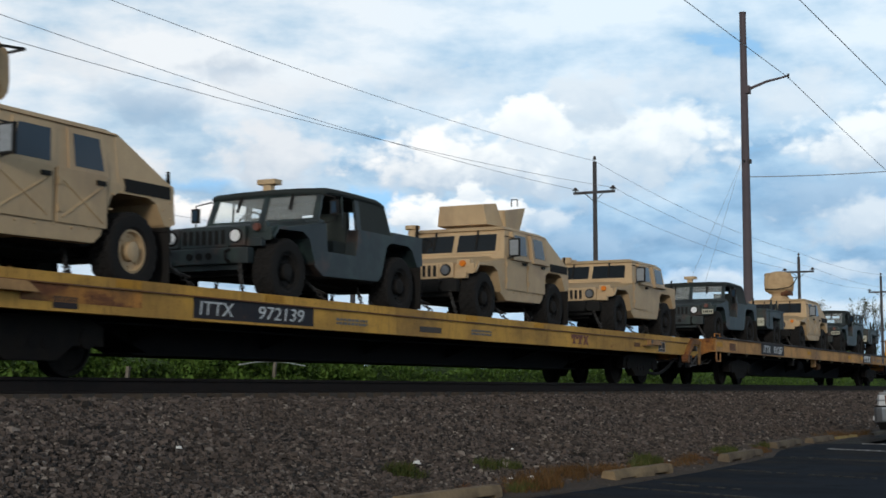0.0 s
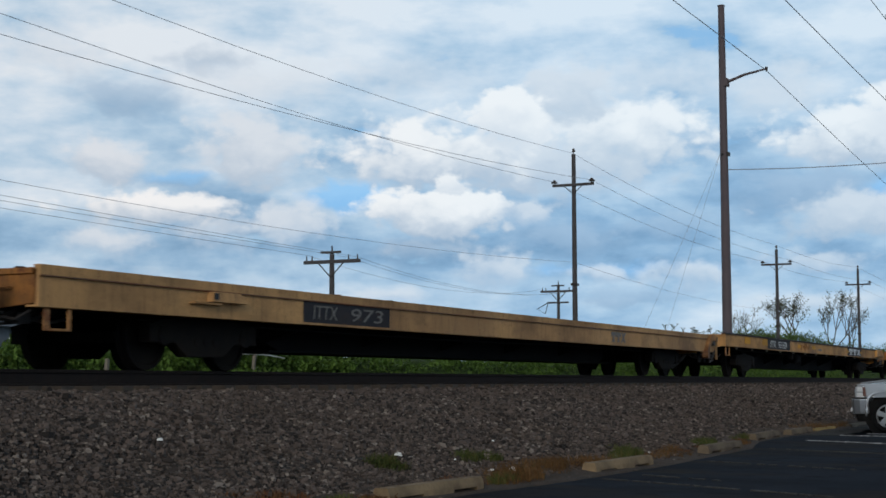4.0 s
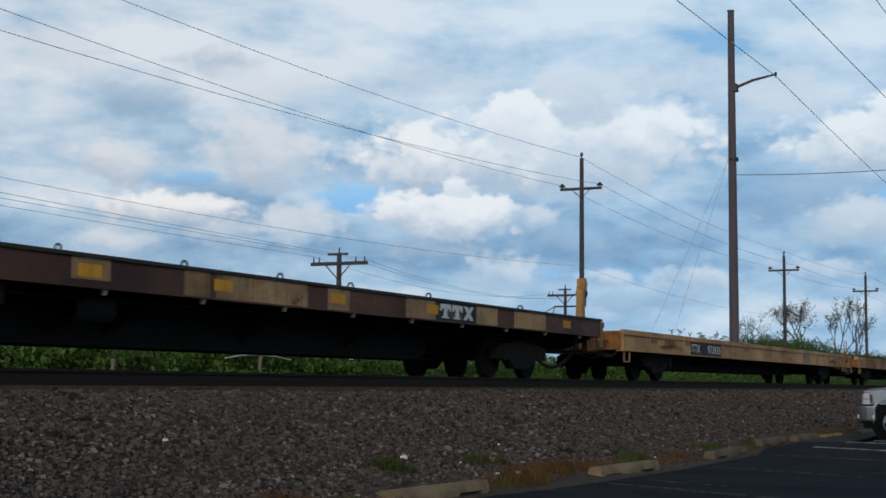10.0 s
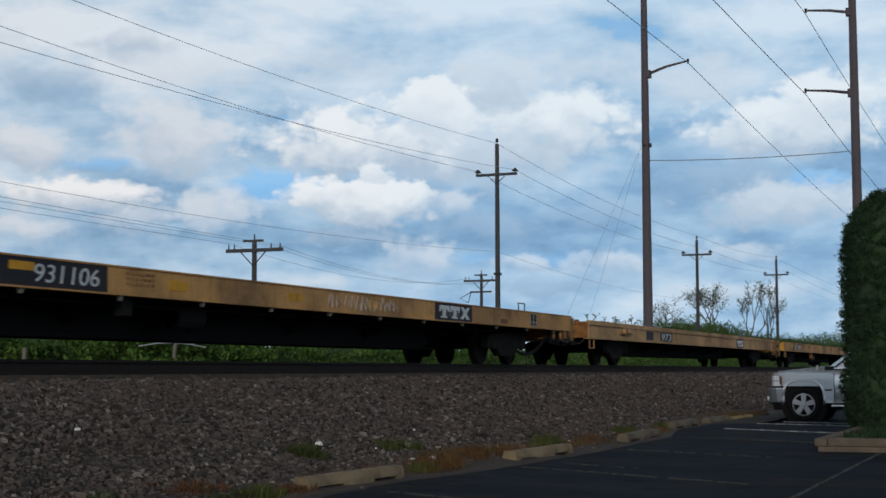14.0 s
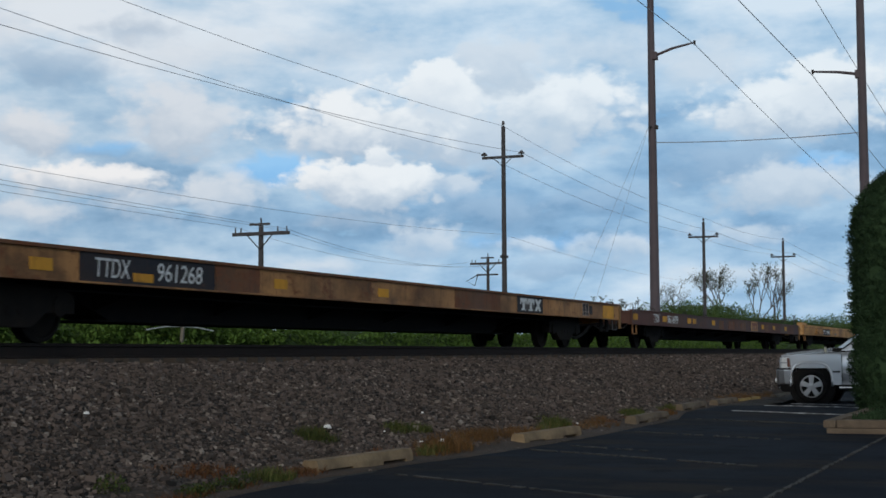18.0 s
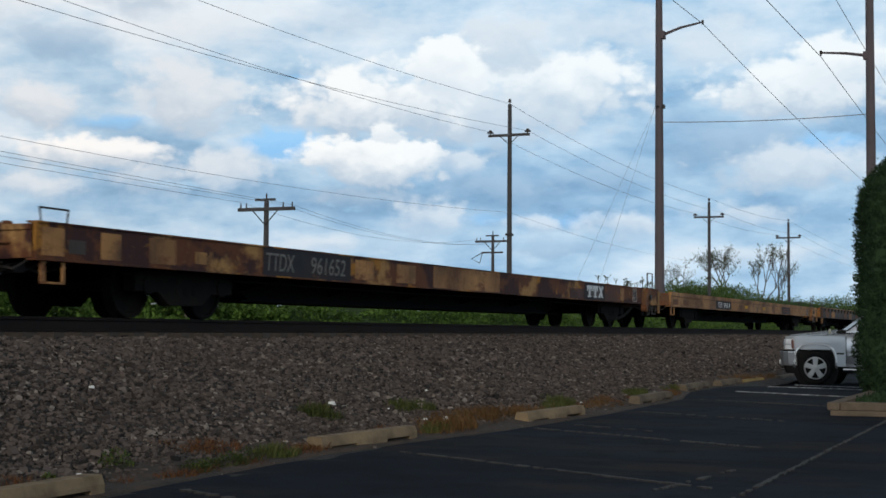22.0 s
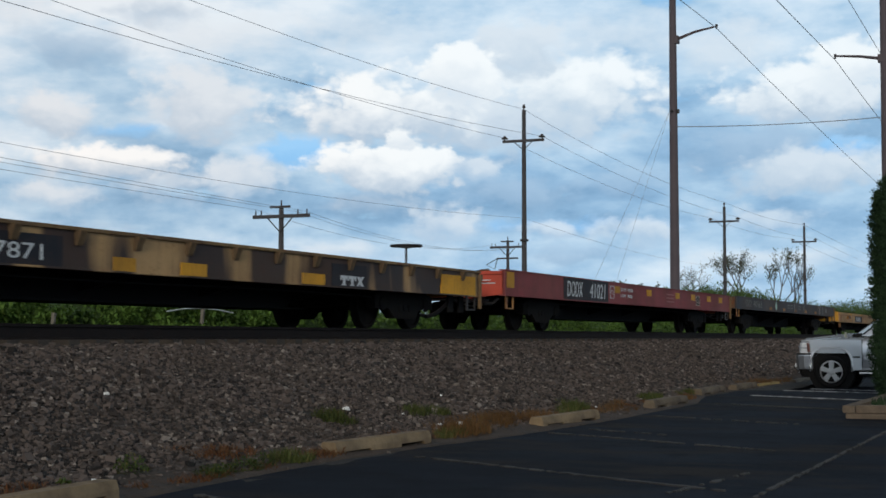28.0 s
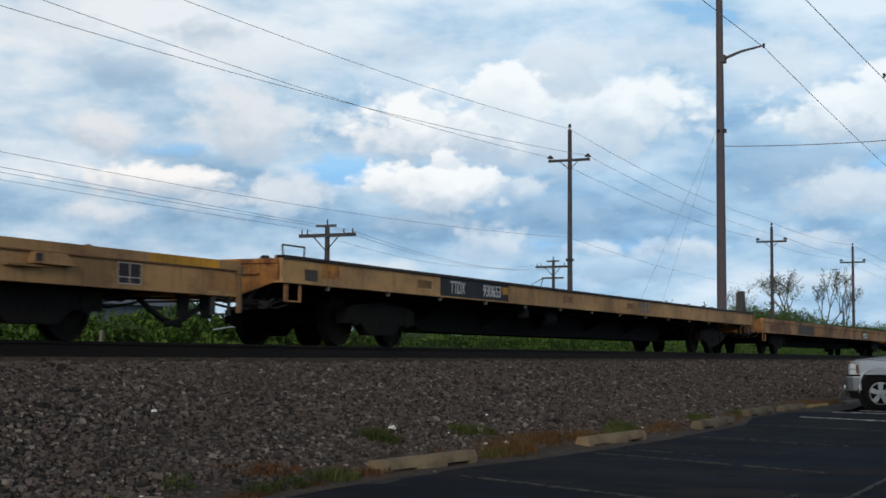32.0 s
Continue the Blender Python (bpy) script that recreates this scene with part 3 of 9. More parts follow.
class Shape:
    """Gathers faces of boxes, rods and prisms into one mesh."""

    def __init__(self):
        self.v, self.f = [], []

    def add(self, verts, faces):
        k = len(self.v)
        self.v += [tuple(p) for p in verts]
        self.f += [tuple(i + k for i in q) for q in faces]
        return self

    def box(self, x0, x1, y0, y1, z0, z1):
        p = [(x, y, z) for x in (x0, x1) for y in (y0, y1) for z in (z0, z1)]
        return self.add(p, [(0, 1, 3, 2), (4, 6, 7, 5), (0, 4, 5, 1), (2, 3, 7, 6), (0, 2, 6, 4), (1, 5, 7, 3)])

    def hull(self, low, high):
        """A solid between two polygons of equal length."""
        k = len(low)
        side = [(i, (i + 1) % k, (i + 1) % k + k, i + k) for i in range(k)]
        return self.add(list(low) + list(high), [tuple(range(k - 1, -1, -1)), tuple(range(k, 2 * k))] + side)

    def rod(self, a, b, r, r2=None, n=8):
        a, b = Vector(a), Vector(b)
        r2 = r if r2 is None else r2
        w = (b - a).normalized()
        u = w.cross(Vector((0, 0, 1)) if abs(w.z) < 0.9 else Vector((1, 0, 0))).normalized()
        q = w.cross(u)
        ring = [(math.cos(2 * math.pi * i / n), math.sin(2 * math.pi * i / n)) for i in range(n)]
        return self.hull([a + r * (c * u + s * q) for c, s in ring], [b + r2 * (c * u + s * q) for c, s in ring])

    def tube(self, pts, r, n=6):
        """One bent round bar through the points."""
        pts = [Vector(p) for p in pts]
        k, m = len(self.v), len(pts)
        side = None
        for i, p in enumerate(pts):
            w = (pts[min(i + 1, m - 1)] - pts[max(i - 1, 0)]).normalized()
            if side is None:
                side = w.cross(Vector((0, 0, 1)) if abs(w.z) < 0.9 else Vector((1, 0, 0)))
            side = (side - w * side.dot(w)).normalized()
            q = w.cross(side)
            self.v += [tuple(p + r * (math.cos(2 * math.pi * j / n) * side + math.sin(2 * math.pi * j / n) * q)) for j in range(n)]
        for i in range(m - 1):
            self.f += [(k + i * n + j, k + i * n + (j + 1) % n, k + (i + 1) * n + (j + 1) % n, k + (i + 1) * n + j) for j in range(n)]
        self.f += [tuple(k + j for j in range(n - 1, -1, -1)), tuple(k + (m - 1) * n + j for j in range(n))]
        return self

    def lathe(self, axis_y, rows, n=24, cx=0.0, cz=0.0, lug=0.0, over=9.0, closed=False, first=True):
        """A solid of revolution about a line along y; rows of (radius, y); lug cuts tread blocks into rows wider than over; closed joins the last row to the first."""
        k = len(self.v)
        for row, (r, y) in enumerate(rows):
            rr = [r * (1 - (lug if r > over and (i // 2 + row) % 2 else 0)) for i in range(n)]
            self.v += [(cx + rr[i] * math.cos(2 * math.pi * i / n), axis_y + y, cz + rr[i] * math.sin(2 * math.pi * i / n)) for i in range(n)]
        for j in range(len(rows) - 1):
            self.f += [(k + j * n + i, k + j * n + (i + 1) % n, k + (j + 1) * n + (i + 1) % n, k + (j + 1) * n + i) for i in range(n)]
        last = (len(rows) - 1) * n
        if closed:
            self.f += [(k + last + i, k + last + (i + 1) % n, k + (i + 1) % n, k + i) for i in range(n)]
        else:
            self.f += ([tuple(k + i for i in range(n - 1, -1, -1))] if first else []) + [tuple(k + last + i for i in range(n))]
        return self

    def mesh(self, name, bevel=0.0, smooth=False):
        me = bpy.data.meshes.new(name)
        me.from_pydata(self.v, [], self.f)
        bm = bmesh.new()
        bm.from_mesh(me)
        bmesh.ops.recalc_face_normals(bm, faces=bm.faces)
        if bevel:
            es = [e for e in bm.edges if e.is_manifold and e.calc_face_angle(0) > 0.6]
            bmesh.ops.bevel(bm, geom=es, offset=bevel, segments=2, affect="EDGES", profile=0.7, clamp_overlap=True)
        bm.to_mesh(me)
        bm.free()
        if smooth:
            me.shade_smooth()
        return me


def part(name, shape, mat, parent=None, label="", m=None, bevel=0.0, smooth=False):
    """One mesh object, of a Shape or a ready mesh, under its thing."""
    me = shape.mesh(name, bevel, smooth) if isinstance(shape, Shape) else shape
    ob = new(name, me)
    if not me.materials:
        me.materials.append(mat)
    elif me.materials[0] is not mat:
        ob.material_slots[0].link = "OBJECT"
        ob.material_slots[0].material = mat
    if parent is not None:
        ob.parent = parent
    if m is not None:
        ob.matrix_local = m
    if label:
        ob["label"] = label
    return ob


def thing(name, m, label, category, group=""):
    ob = new(name)
    ob.empty_display_size = 0.3
    ob.matrix_world = m
    return tagged(ob, label, category, group)


def text_mesh(words, size, shear=0.0, squeeze=1.0):
    """Flat letters in the built-in font, as a mesh, standing in the xz plane and facing -y."""
    cu = bpy.data.curves.new("letters", "FONT")
    cu.body, cu.size, cu.shear = words, size, shear
    cu.extrude, cu.align_x, cu.align_y = 0.002, "CENTER", "CENTER"
    ob = bpy.data.objects.new("letters", cu)
    me = bpy.data.meshes.new_from_object(ob)
    bpy.data.objects.remove(ob)
    me.transform(Matrix.Rotation(radians(90), 4, "X") @ Matrix.Diagonal((squeeze, 1, 1, 1)))
    return me


# ---------------------------------------------------------------- ground, track bed, parking lot

LOT = -1.21  # height of the parking lot; rail tops are at 0


def lot_z(x):
    """The lot sinks a little towards its far bays."""
    u = min(1.0, max(0.0, (x - 29.0) / 4.0))
    return LOT - 0.075 * u * u * (3 - 2 * u)


def ground_height(y):
    rows = [(-6.3, LOT - 0.15), (-5.2, -1.36), (-2.3, -0.55), (2.3, -0.55), (4.6, -0.62), (9.0, -0.55), (30.0, -0.6), (400.0, -0.8)]
    if y <= rows[0][0]:
        return rows[0][1]
    for (a, za), (b, zb) in zip(rows, rows[1:]):
        if y <= b:
            return za + (zb - za) * (y - a) / (b - a)
    return rows[-1][1]


def sheet(name, xs, ys, height, mat, rough=0.0, label=""):
    verts = [(x, y, height(x, y) + rough * noise.noise(Vector((x * 0.9, y * 0.9, 3.0)))) for x in xs for y in ys]
    k = len(ys)
    faces = [(i * k + j, (i + 1) * k + j, (i + 1) * k + j + 1, i * k + j + 1) for i in range(len(xs) - 1) for j in range(k - 1)]
    me = bpy.data.meshes.new(name)
    me.from_pydata(verts, [], faces)
    me.materials.append(mat)
    me.shade_smooth()
    return tagged(new(name, me), label, kind="structure")


far_x = [-3000, -800, -200, -60, -30] + [i * 4.0 for i in range(-5, 46)] + [230, 330, 500, 900, 1600, 3000]
far_y = [-3000, -900, -300, -100, -40, -20, -12, -8, -6.3, -5.2, -4, -2.3, 0, 2.3, 3.4, 4.6, 6, 7.5, 9, 14, 20, 30, 60, 120, 300, 900, 3000]
sheet("ground", far_x, far_y, lambda x, y: ground_height(y), M["grass"], 0.05, "rough grassy ground along the railway")

bed_y = [-6.15, -5.7, -5.1, -4.4, -3.7, -3.0, -2.55, -2.3, -1.6, 1.6, 2.3, 3.0, 3.9]
bed_z = [-1.22, -1.13, -0.98, -0.79, -0.61, -0.43, -0.33, -0.29, -0.275, -0.275, -0.29, -0.40, -0.60]
# the wandering border between asphalt and stones
edge_x = [-200, 5.5, 6.6, 8.0, 9.0, 10.0, 11.4, 13.2, 14.3, 15.7, 18.1, 20.4, 23.3, 24.6, 26.0, 28.4, 31.0, 34.5, 38.0, 60.0]
edge_v = [-6.25, -6.25, -6.27, -6.22, -6.15, -6.08, -6.05, -6.10, -6.25, -6.32, -6.38, -6.30, -6.22, -5.95, -5.68, -5.60, -5.62, -5.58, -5.75, -5.75]


def edge_y(x):
    return float(np.interp(x, edge_x, edge_v)) + 0.035 * noise.noise(Vector((x * 1.3, 0.0, 7.0))) + 0.018 * noise.noise(Vector((x * 5.1, 0.0, 3.0)))


def bed_height(x, y):
    toe = float(np.interp(x, edge_x, edge_v)) + 0.10
    if y < -4.4:
        y = -4.4 + (y + 4.4) * 1.75 / (-4.4 - toe)
    return float(np.interp(y, bed_y, bed_z)) + 0.04 * noise.noise(Vector((x * 0.9, y * 0.9, 3.0)))


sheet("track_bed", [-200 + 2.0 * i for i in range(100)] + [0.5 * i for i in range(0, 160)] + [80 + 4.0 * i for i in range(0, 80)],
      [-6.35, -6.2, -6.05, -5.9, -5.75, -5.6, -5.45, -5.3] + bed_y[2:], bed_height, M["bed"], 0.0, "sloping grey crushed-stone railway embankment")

lot_x = [-60, -20, -5, 0, 5, 10, 15, 20, 25, 28, 29, 30, 31, 32, 33, 34, 36, 40, 50, 70, 110]
lot_y = [-60, -40, -25, -18, -14, -12, -10, -9, -8, -7, -6.25, -5.5]
sheet("parking_lot", lot_x, lot_y, lambda x, y: lot_z(x) + 0.010 * noise.noise(Vector((x * 0.2, y * 0.3, 0))), M["asphalt"], 0.0, "dark worn asphalt of a parking lot")


def stones():
    """Loose crushed stone over the near slope."""
    rng = np.random.default_rng(5)
    verts, faces, k = [], [], 0
    base = np.array([(1, 0, 0), (-0.5, 0.87, 0), (-0.5, -0.87, 0), (0.15, 0.1, 0.8), (-0.1, -0.1, -0.8)], float)
    tri = [(0, 1, 3), (1, 2, 3), (2, 0, 3), (1, 0, 4), (2, 1, 4), (0, 2, 4)]
    cube = np.array([(x, y, z) for x in (-0.8, 0.8) for y in (-0.8, 0.8) for z in (-0.6, 0.6)], float)
    quad = [(0, 1, 3, 2), (4, 6, 7, 5), (0, 4, 5, 1), (2, 3, 7, 6), (0, 2, 6, 4), (1, 5, 7, 3)]
    for x0, x1, per, lo, hi in ((3.0, 16.0, 1050, 0.0095, 0.025), (16.0, 32.0, 700, 0.011, 0.027), (32.0, 70.0, 230, 0.016, 0.032)):
        count = int((x1 - x0) * 5.0 * per)
        xs, ys = rng.uniform(x0, x1, count), rng.uniform(-6.5, -1.5, count)
        for x, y in zip(xs, ys):
            inside = y - edge_y(x)
            if inside < -0.10 or (inside < 0.5 and rng.random() < 0.97 - 1.5 * max(0.0, inside)):
                continue
            s = lo + (hi - lo) * rng.random() ** 1.6
            s *= (1.0 + 0.7 * (rng.random() < 0.04)) * (0.55 if inside < 0.25 else 1.0)
            b, q = (base, tri) if rng.random() < 0.35 else (cube, quad)
            p = b * rng.uniform(0.65, 1.3, (len(b), 3)) * s * rng.uniform(0.7, 1.35, 3)
            a, c = rng.uniform(0, 6.28, 2)
            c = (c - 3.14) * 0.2
            ca, sa, cc, sc = math.cos(a), math.sin(a), math.cos(c), math.sin(c)
            rot = np.array([(ca, -sa, 0), (sa, ca, 0), (0, 0, 1)]) @ np.array([(1, 0, 0), (0, cc, -sc), (0, sc, cc)])
            p = p @ rot.T + (x, y, max(bed_height(x, y), LOT + 0.008) + rng.uniform(0.0, 0.75) * s)
            verts.append(p)
            faces += [tuple(i + k for i in f) for f in q]
            k += len(b)
    me = bpy.data.meshes.new("ballast_stones")
    me.from_pydata(np.concatenate(verts).tolist(), [], faces)
    me.materials.append(M["stone"])
    tagged(new("ballast_stones", me), "loose grey and brown crushed ballast stones", "ballast", kind="stuff")


stones()

# rails and sleepers


def rails():
    prof = [(-0.070, -0.185), (0.070, -0.185), (0.070, -0.172), (0.012, -0.155), (0.012, -0.045), (0.036, -0.036), (0.036, -0.006),
            (0.028, 0.0), (-0.028, 0.0), (-0.036, -0.006), (-0.036, -0.036), (-0.012, -0.045), (-0.012, -0.155), (-0.070, -0.172)]
    for y in (-0.755, 0.755):
        s = Shape().hull([(-200, y + a, b) for a, b in prof], [(400, y + a, b) for a, b in prof])
        ob = part("rail", s, M["rail"])
        tagged(ob, "rusty steel running rail on the ballast", "rail", "pair of rails", "structure")
    s = Shape()
    for i in range(300):
        x = -20 + 0.53 * i
        w = 0.11 + 0.01 * math.sin(i * 3.7)
        s.box(x - w, x + w, -1.28, 1.28, -0.36, -0.187)
    ob = part("sleepers", s, M["tie"])
    tagged(ob, "dark creosoted timber sleepers bedded in stone", "sleepers", kind="stuff")


rails()

# ---------------------------------------------------------------- parking lot furniture


def kerb_stop(x, y, length, mat, turn=0.0, label="weathered concrete parking stop at the lot's edge"):
    h, a, b = 0.135, 0.09, 0.066
    prof = [(-a, 0.0), (a, 0.0), (a * 0.98, h * 0.55), (b, h), (-b, h), (-a * 0.98, h * 0.55)]
    s = Shape()
    q = length / 2
    for u, w in ((-q, -0.42 * length), (-0.42 * length, -0.16 * length), (-0.16 * length, 0.16 * length), (0.16 * length, 0.42 * length), (0.42 * length, q)):
        cut = 0.045 if abs(u + w) > 0.3 and abs(u + w) < 1.4 * q else 0.0
        p = [(yy, max(z, cut)) for yy, z in prof]
        s.hull([(u, yy, z) for yy, z in p], [(w, yy, z) for yy, z in p])
    ob = part("parking_stop", s, mat, bevel=0.006)
    ob.matrix_world = pose(x, y, lot_z(x), 0, 0, turn)
    tagged(ob, label, "parking stop", "row of parking stops")


for x, y, ln, tn in ((6.98, -6.20, 1.9, 3), (12.42, -5.91, 1.85, -2.5), (17.08, -6.17, 2.0, -1.5), (22.1, -6.09, 2.05, 0.5), (27.2, -5.56, 2.1, 1), (30.25, -5.54, 2.1, 0.5), (36.4, -5.62, 2.0, 0)):
    kerb_stop(x, y, ln, M["concrete" if x < 20 else "concrete_brown"], tn)
kerb_stop(32.75, -5.52, 2.2, M["concrete_yellow"], -1, "concrete parking stop with worn yellow paint")


def flakes(name, a, b, wide, keep, mat, label, seed, chip=(0.05, 0.22)):
    """What is left of a painted line or a filled seam: thin broken flakes along a straight course."""
    rng = random.Random(seed)
    a, b = Vector((*a, LOT)), Vector((*b, LOT))
    d = (b - a).normalized()
    side = Vector((-d.y, d.x, 0))
    s, u, total = Shape(), 0.0, (b - a).length
    while u < total:
        ln = rng.uniform(*chip)
        if rng.random() < keep * (0.75 + 0.5 * noise.noise(Vector((u * 0.9, seed, 0)))):
            c = a + d * u + side * rng.uniform(-0.3, 0.3) * wide
            w = wide * rng.uniform(0.35, 1.0)
            p = [c - side * w, c + d * ln * rng.uniform(0.8, 1.1) - side * w * rng.uniform(0.4, 1.0), c + d * ln * rng.uniform(0.8, 1.1) + side * w * rng.uniform(0.4, 1.0), c + side * w * rng.uniform(0.5, 1.0)]
            lift = Vector((0, 0, 0.011 + 0.003 * rng.random() + lot_z(c.x) - LOT))
            s.hull([q + lift - Vector((0, 0, 0.03)) for q in p], [q + lift for q in p])
        u += ln * rng.uniform(0.55, 1.0)
    tagged(part(name, s, M[mat]), label, "road marking", "bay lines" if "line" in name else "", "structure")


def lot_lines():
    d = Vector((0.50, 0.866))
    for i, x in enumerate((26.85, 30.0, 33.1)):
        flakes("white_line", (x, -6.42), (x - 5.0 * d.x, -6.42 - 5.0 * d.y), 0.05, 1.6, "line", "worn white bay line on the asphalt", 60 + i, (0.10, 0.3))
    for i, (x, ln, keep) in enumerate(((23.35, 3.6, 0.95), (19.4, 2.6, 0.6), (16.3, 1.6, 0.7), (15.4, 3.2, 0.8), (11.85, 3.6, 0.9), (8.4, 2.6, 0.7))):
        flakes("worn_line", (x, -6.55), (x - ln * d.x, -6.55 - ln * d.y), 0.045, keep, "line_faint", "almost worn-away bay line on the asphalt", 70 + i, (0.02, 0.09))
    flakes("sealed_seam", (6.0, -9.97), (19.6, -9.90), 0.028, 1.0, "line_faint", "pale crumbling seam across the asphalt", 81, (0.04, 0.16))
    flakes("sealed_seam", (9.6, -9.35), (11.4, -9.55), 0.03, 0.6, "line_faint", "pale crumbling seam across the asphalt", 82, (0.04, 0.12))


lot_lines()


def verge():
    """The strip of dirt and litter that follows the border of the lot."""
    verts, faces = [], []
    shares = [-0.10, -0.03, 0.05, 0.15, 0.30, 0.50, 0.75]
    xs = [5 + 0.2 * i for i in range(175)]
    for x in xs:
        e = edge_y(x)
        for j, v in enumerate(shares):
            y = e + v
            rim = (LOT - 0.02, LOT + 0.014)[j] if j < 2 else max(LOT + 0.016, bed_height(x, y) + (0.016 if j < 6 else -0.05))
            verts.append((x, y, rim + (0.012 * noise.noise(Vector((x * 2.3, y * 4, 1))) if j > 1 else 0)))
    k = len(shares)
    faces = [(i * k + j, (i + 1) * k + j, (i + 1) * k + j + 1, i * k + j + 1) for i in range(len(xs) - 1) for j in range(k - 1)]
    me = bpy.data.meshes.new("lot_verge")
    me.from_pydata(verts, [], faces)
    me.materials.append(M["litter"])
    me.shade_smooth()
    tagged(new("lot_verge", me), "strip of dirt and leaf litter along the lot", kind="structure")


verge()

# ---------------------------------------------------------------- grass and weeds


def blades(name, spots, mat, label, category, seed, blade=(0.10, 0.25), width=0.012, spread=0.35, per=60, lean=0.5):
    """Clumps of narrow bent blades round the given spots (x, y, z, size)."""
    rng = np.random.default_rng(seed)
    verts, faces = [], []
    for x, y, z, size in spots:
        for _ in range(int(per * size)):
            a, r = rng.uniform(0, 6.283), spread * size * math.sqrt(rng.random())
            px, py = x + r * math.cos(a) * 1.6, y + r * math.sin(a)
            h = rng.uniform(*blade) * (0.6 + 0.4 * size)
            t = rng.uniform(0, 6.283)
            lx, ly = math.cos(t) * h * lean * rng.random(), math.sin(t) * h * lean * rng.random()
            wx, wy = -math.sin(t) * width, math.cos(t) * width
            k = len(verts)
            verts += [(px - wx, py - wy, z - 0.02), (px + wx, py + wy, z - 0.02), (px + lx * 0.45 + wx * 0.8, py + ly * 0.45 + wy * 0.8, z + h * 0.6),
                      (px + lx * 0.45 - wx * 0.8, py + ly * 0.45 - wy * 0.8, z + h * 0.6), (px + lx, py + ly, z + h)]
            faces += [(k, k + 1, k + 2, k + 3), (k + 3, k + 2, k + 4)]
    me = bpy.data.meshes.new(name)
    me.from_pydata(verts, [], faces)
    me.materials.append(mat)
    return tagged(new(name, me), label, category, kind="stuff")


_rng = np.random.default_rng(11)


def clump(x, y, size, count, wide=0.5, deep=0.16):
    """Spots of a patch of grass on the verge or the stones."""
    return [(x + _rng.uniform(-wide, wide), yy, max(LOT + 0.01, bed_height(x, yy)), size * _rng.uniform(0.6, 1.1)) for yy in [y + _rng.uniform(-deep, deep) for _ in range(count)]]


spots = clump(14.3, -5.85, 0.55, 9) + clump(15.3, -5.80, 0.75, 16, 0.8) + clump(16.6, -5.82, 0.60, 11, 0.6) + clump(18.9, -5.85, 0.45, 8, 0.8) + clump(20.2, -5.92, 0.4, 7, 0.6)
spots += clump(24.3, -5.8, 0.35, 6, 0.6) + clump(32.2, -5.35, 0.5, 10, 1.2) + clump(35.0, -5.4, 0.5, 10, 1.5)
blades("dry_grass", spots, M["dry"], "dry rusty-brown grass along the lot's edge", "dry grass", 21, (0.02, 0.16), 0.0028, 0.30, 190, 1.5)
spots = clump(10.3, -5.42, 0.5, 8, 0.35) + clump(11.35, -5.85, 0.4, 6, 0.2, 0.08) + clump(9.3, -6.02, 0.35, 6, 1.0, 0.06) + clump(7.3, -5.85, 0.5, 8, 0.5) + clump(13.6, -5.7, 0.35, 5, 0.3)
spots += clump(21.0, -5.8, 0.35, 8, 1.0) + clump(24.6, -5.7, 0.3, 6, 0.6) + clump(29.0, -5.35, 0.3, 8, 1.5)
blades("fallen_straw", spots, M["straw"], "flattened red-brown straw among the stones", "dry grass", 24, (0.02, 0.09), 0.0034, 0.34, 240, 2.6)
spots = clump(13.2, -5.02, 0.5, 6, 0.3) + clump(15.0, -5.25, 0.45, 6, 0.4) + clump(18.35, -5.78, 0.7, 8, 0.3) + clump(22.5, -5.80, 0.6, 8, 0.5) + clump(14.1, -5.88, 0.4, 6, 0.3) + clump(10.85, -5.85, 0.35, 5, 0.2) + clump(25.6, -5.5, 0.4, 4, 0.5)
blades("grass_tufts", spots, M["tuft"], "small green grass tufts growing through the stones", "grass", 22, (0.03, 0.15), 0.0036, 0.24, 300, 1.0)

def leaf_cloud(name, boxes, mat, label, category, seed, size=(0.08, 0.2), kind="stuff"):
    """Many single leaves, in boxes (x0, x1, y0, y1, ground, height, count) with a ragged top."""
    rng = np.random.default_rng(seed)
    verts, faces = [], []
    for x0, x1, y0, y1, z0, h, count in boxes:
        xs, ys = rng.uniform(x0, x1, count), rng.uniform(y0, y1, count)
        for x, y in zip(xs, ys):
            top = h * (0.62 + 0.55 * noise.noise(Vector((x * 0.55 / max(h, 0.6), y * 0.5 / max(h, 0.6), seed))) + 0.35 * noise.noise(Vector((x * 1.9 / max(h, 0.6), y, seed + 5))))
            z = z0 + max(0.05, top) * (1 - rng.random() ** 1.7)
            s = rng.uniform(*size)
            a = Vector(rng.normal(0, 1, 3)).normalized()
            b = a.cross(Vector((rng.random() - 0.5, rng.random() - 0.5, 1.0))).normalized()
            p, k = Vector((x, y, z)), len(verts)
            verts += [p - a * s, p + b * s * 0.5, p + a * s, p - b * s * 0.5]
            faces.append((k, k + 1, k + 2, k + 3))
    me = bpy.data.meshes.new(name)
    me.from_pydata([tuple(v) for v in verts], [], faces)
    me.materials.append(mat)
    return tagged(new(name, me), label, category, kind=kind)


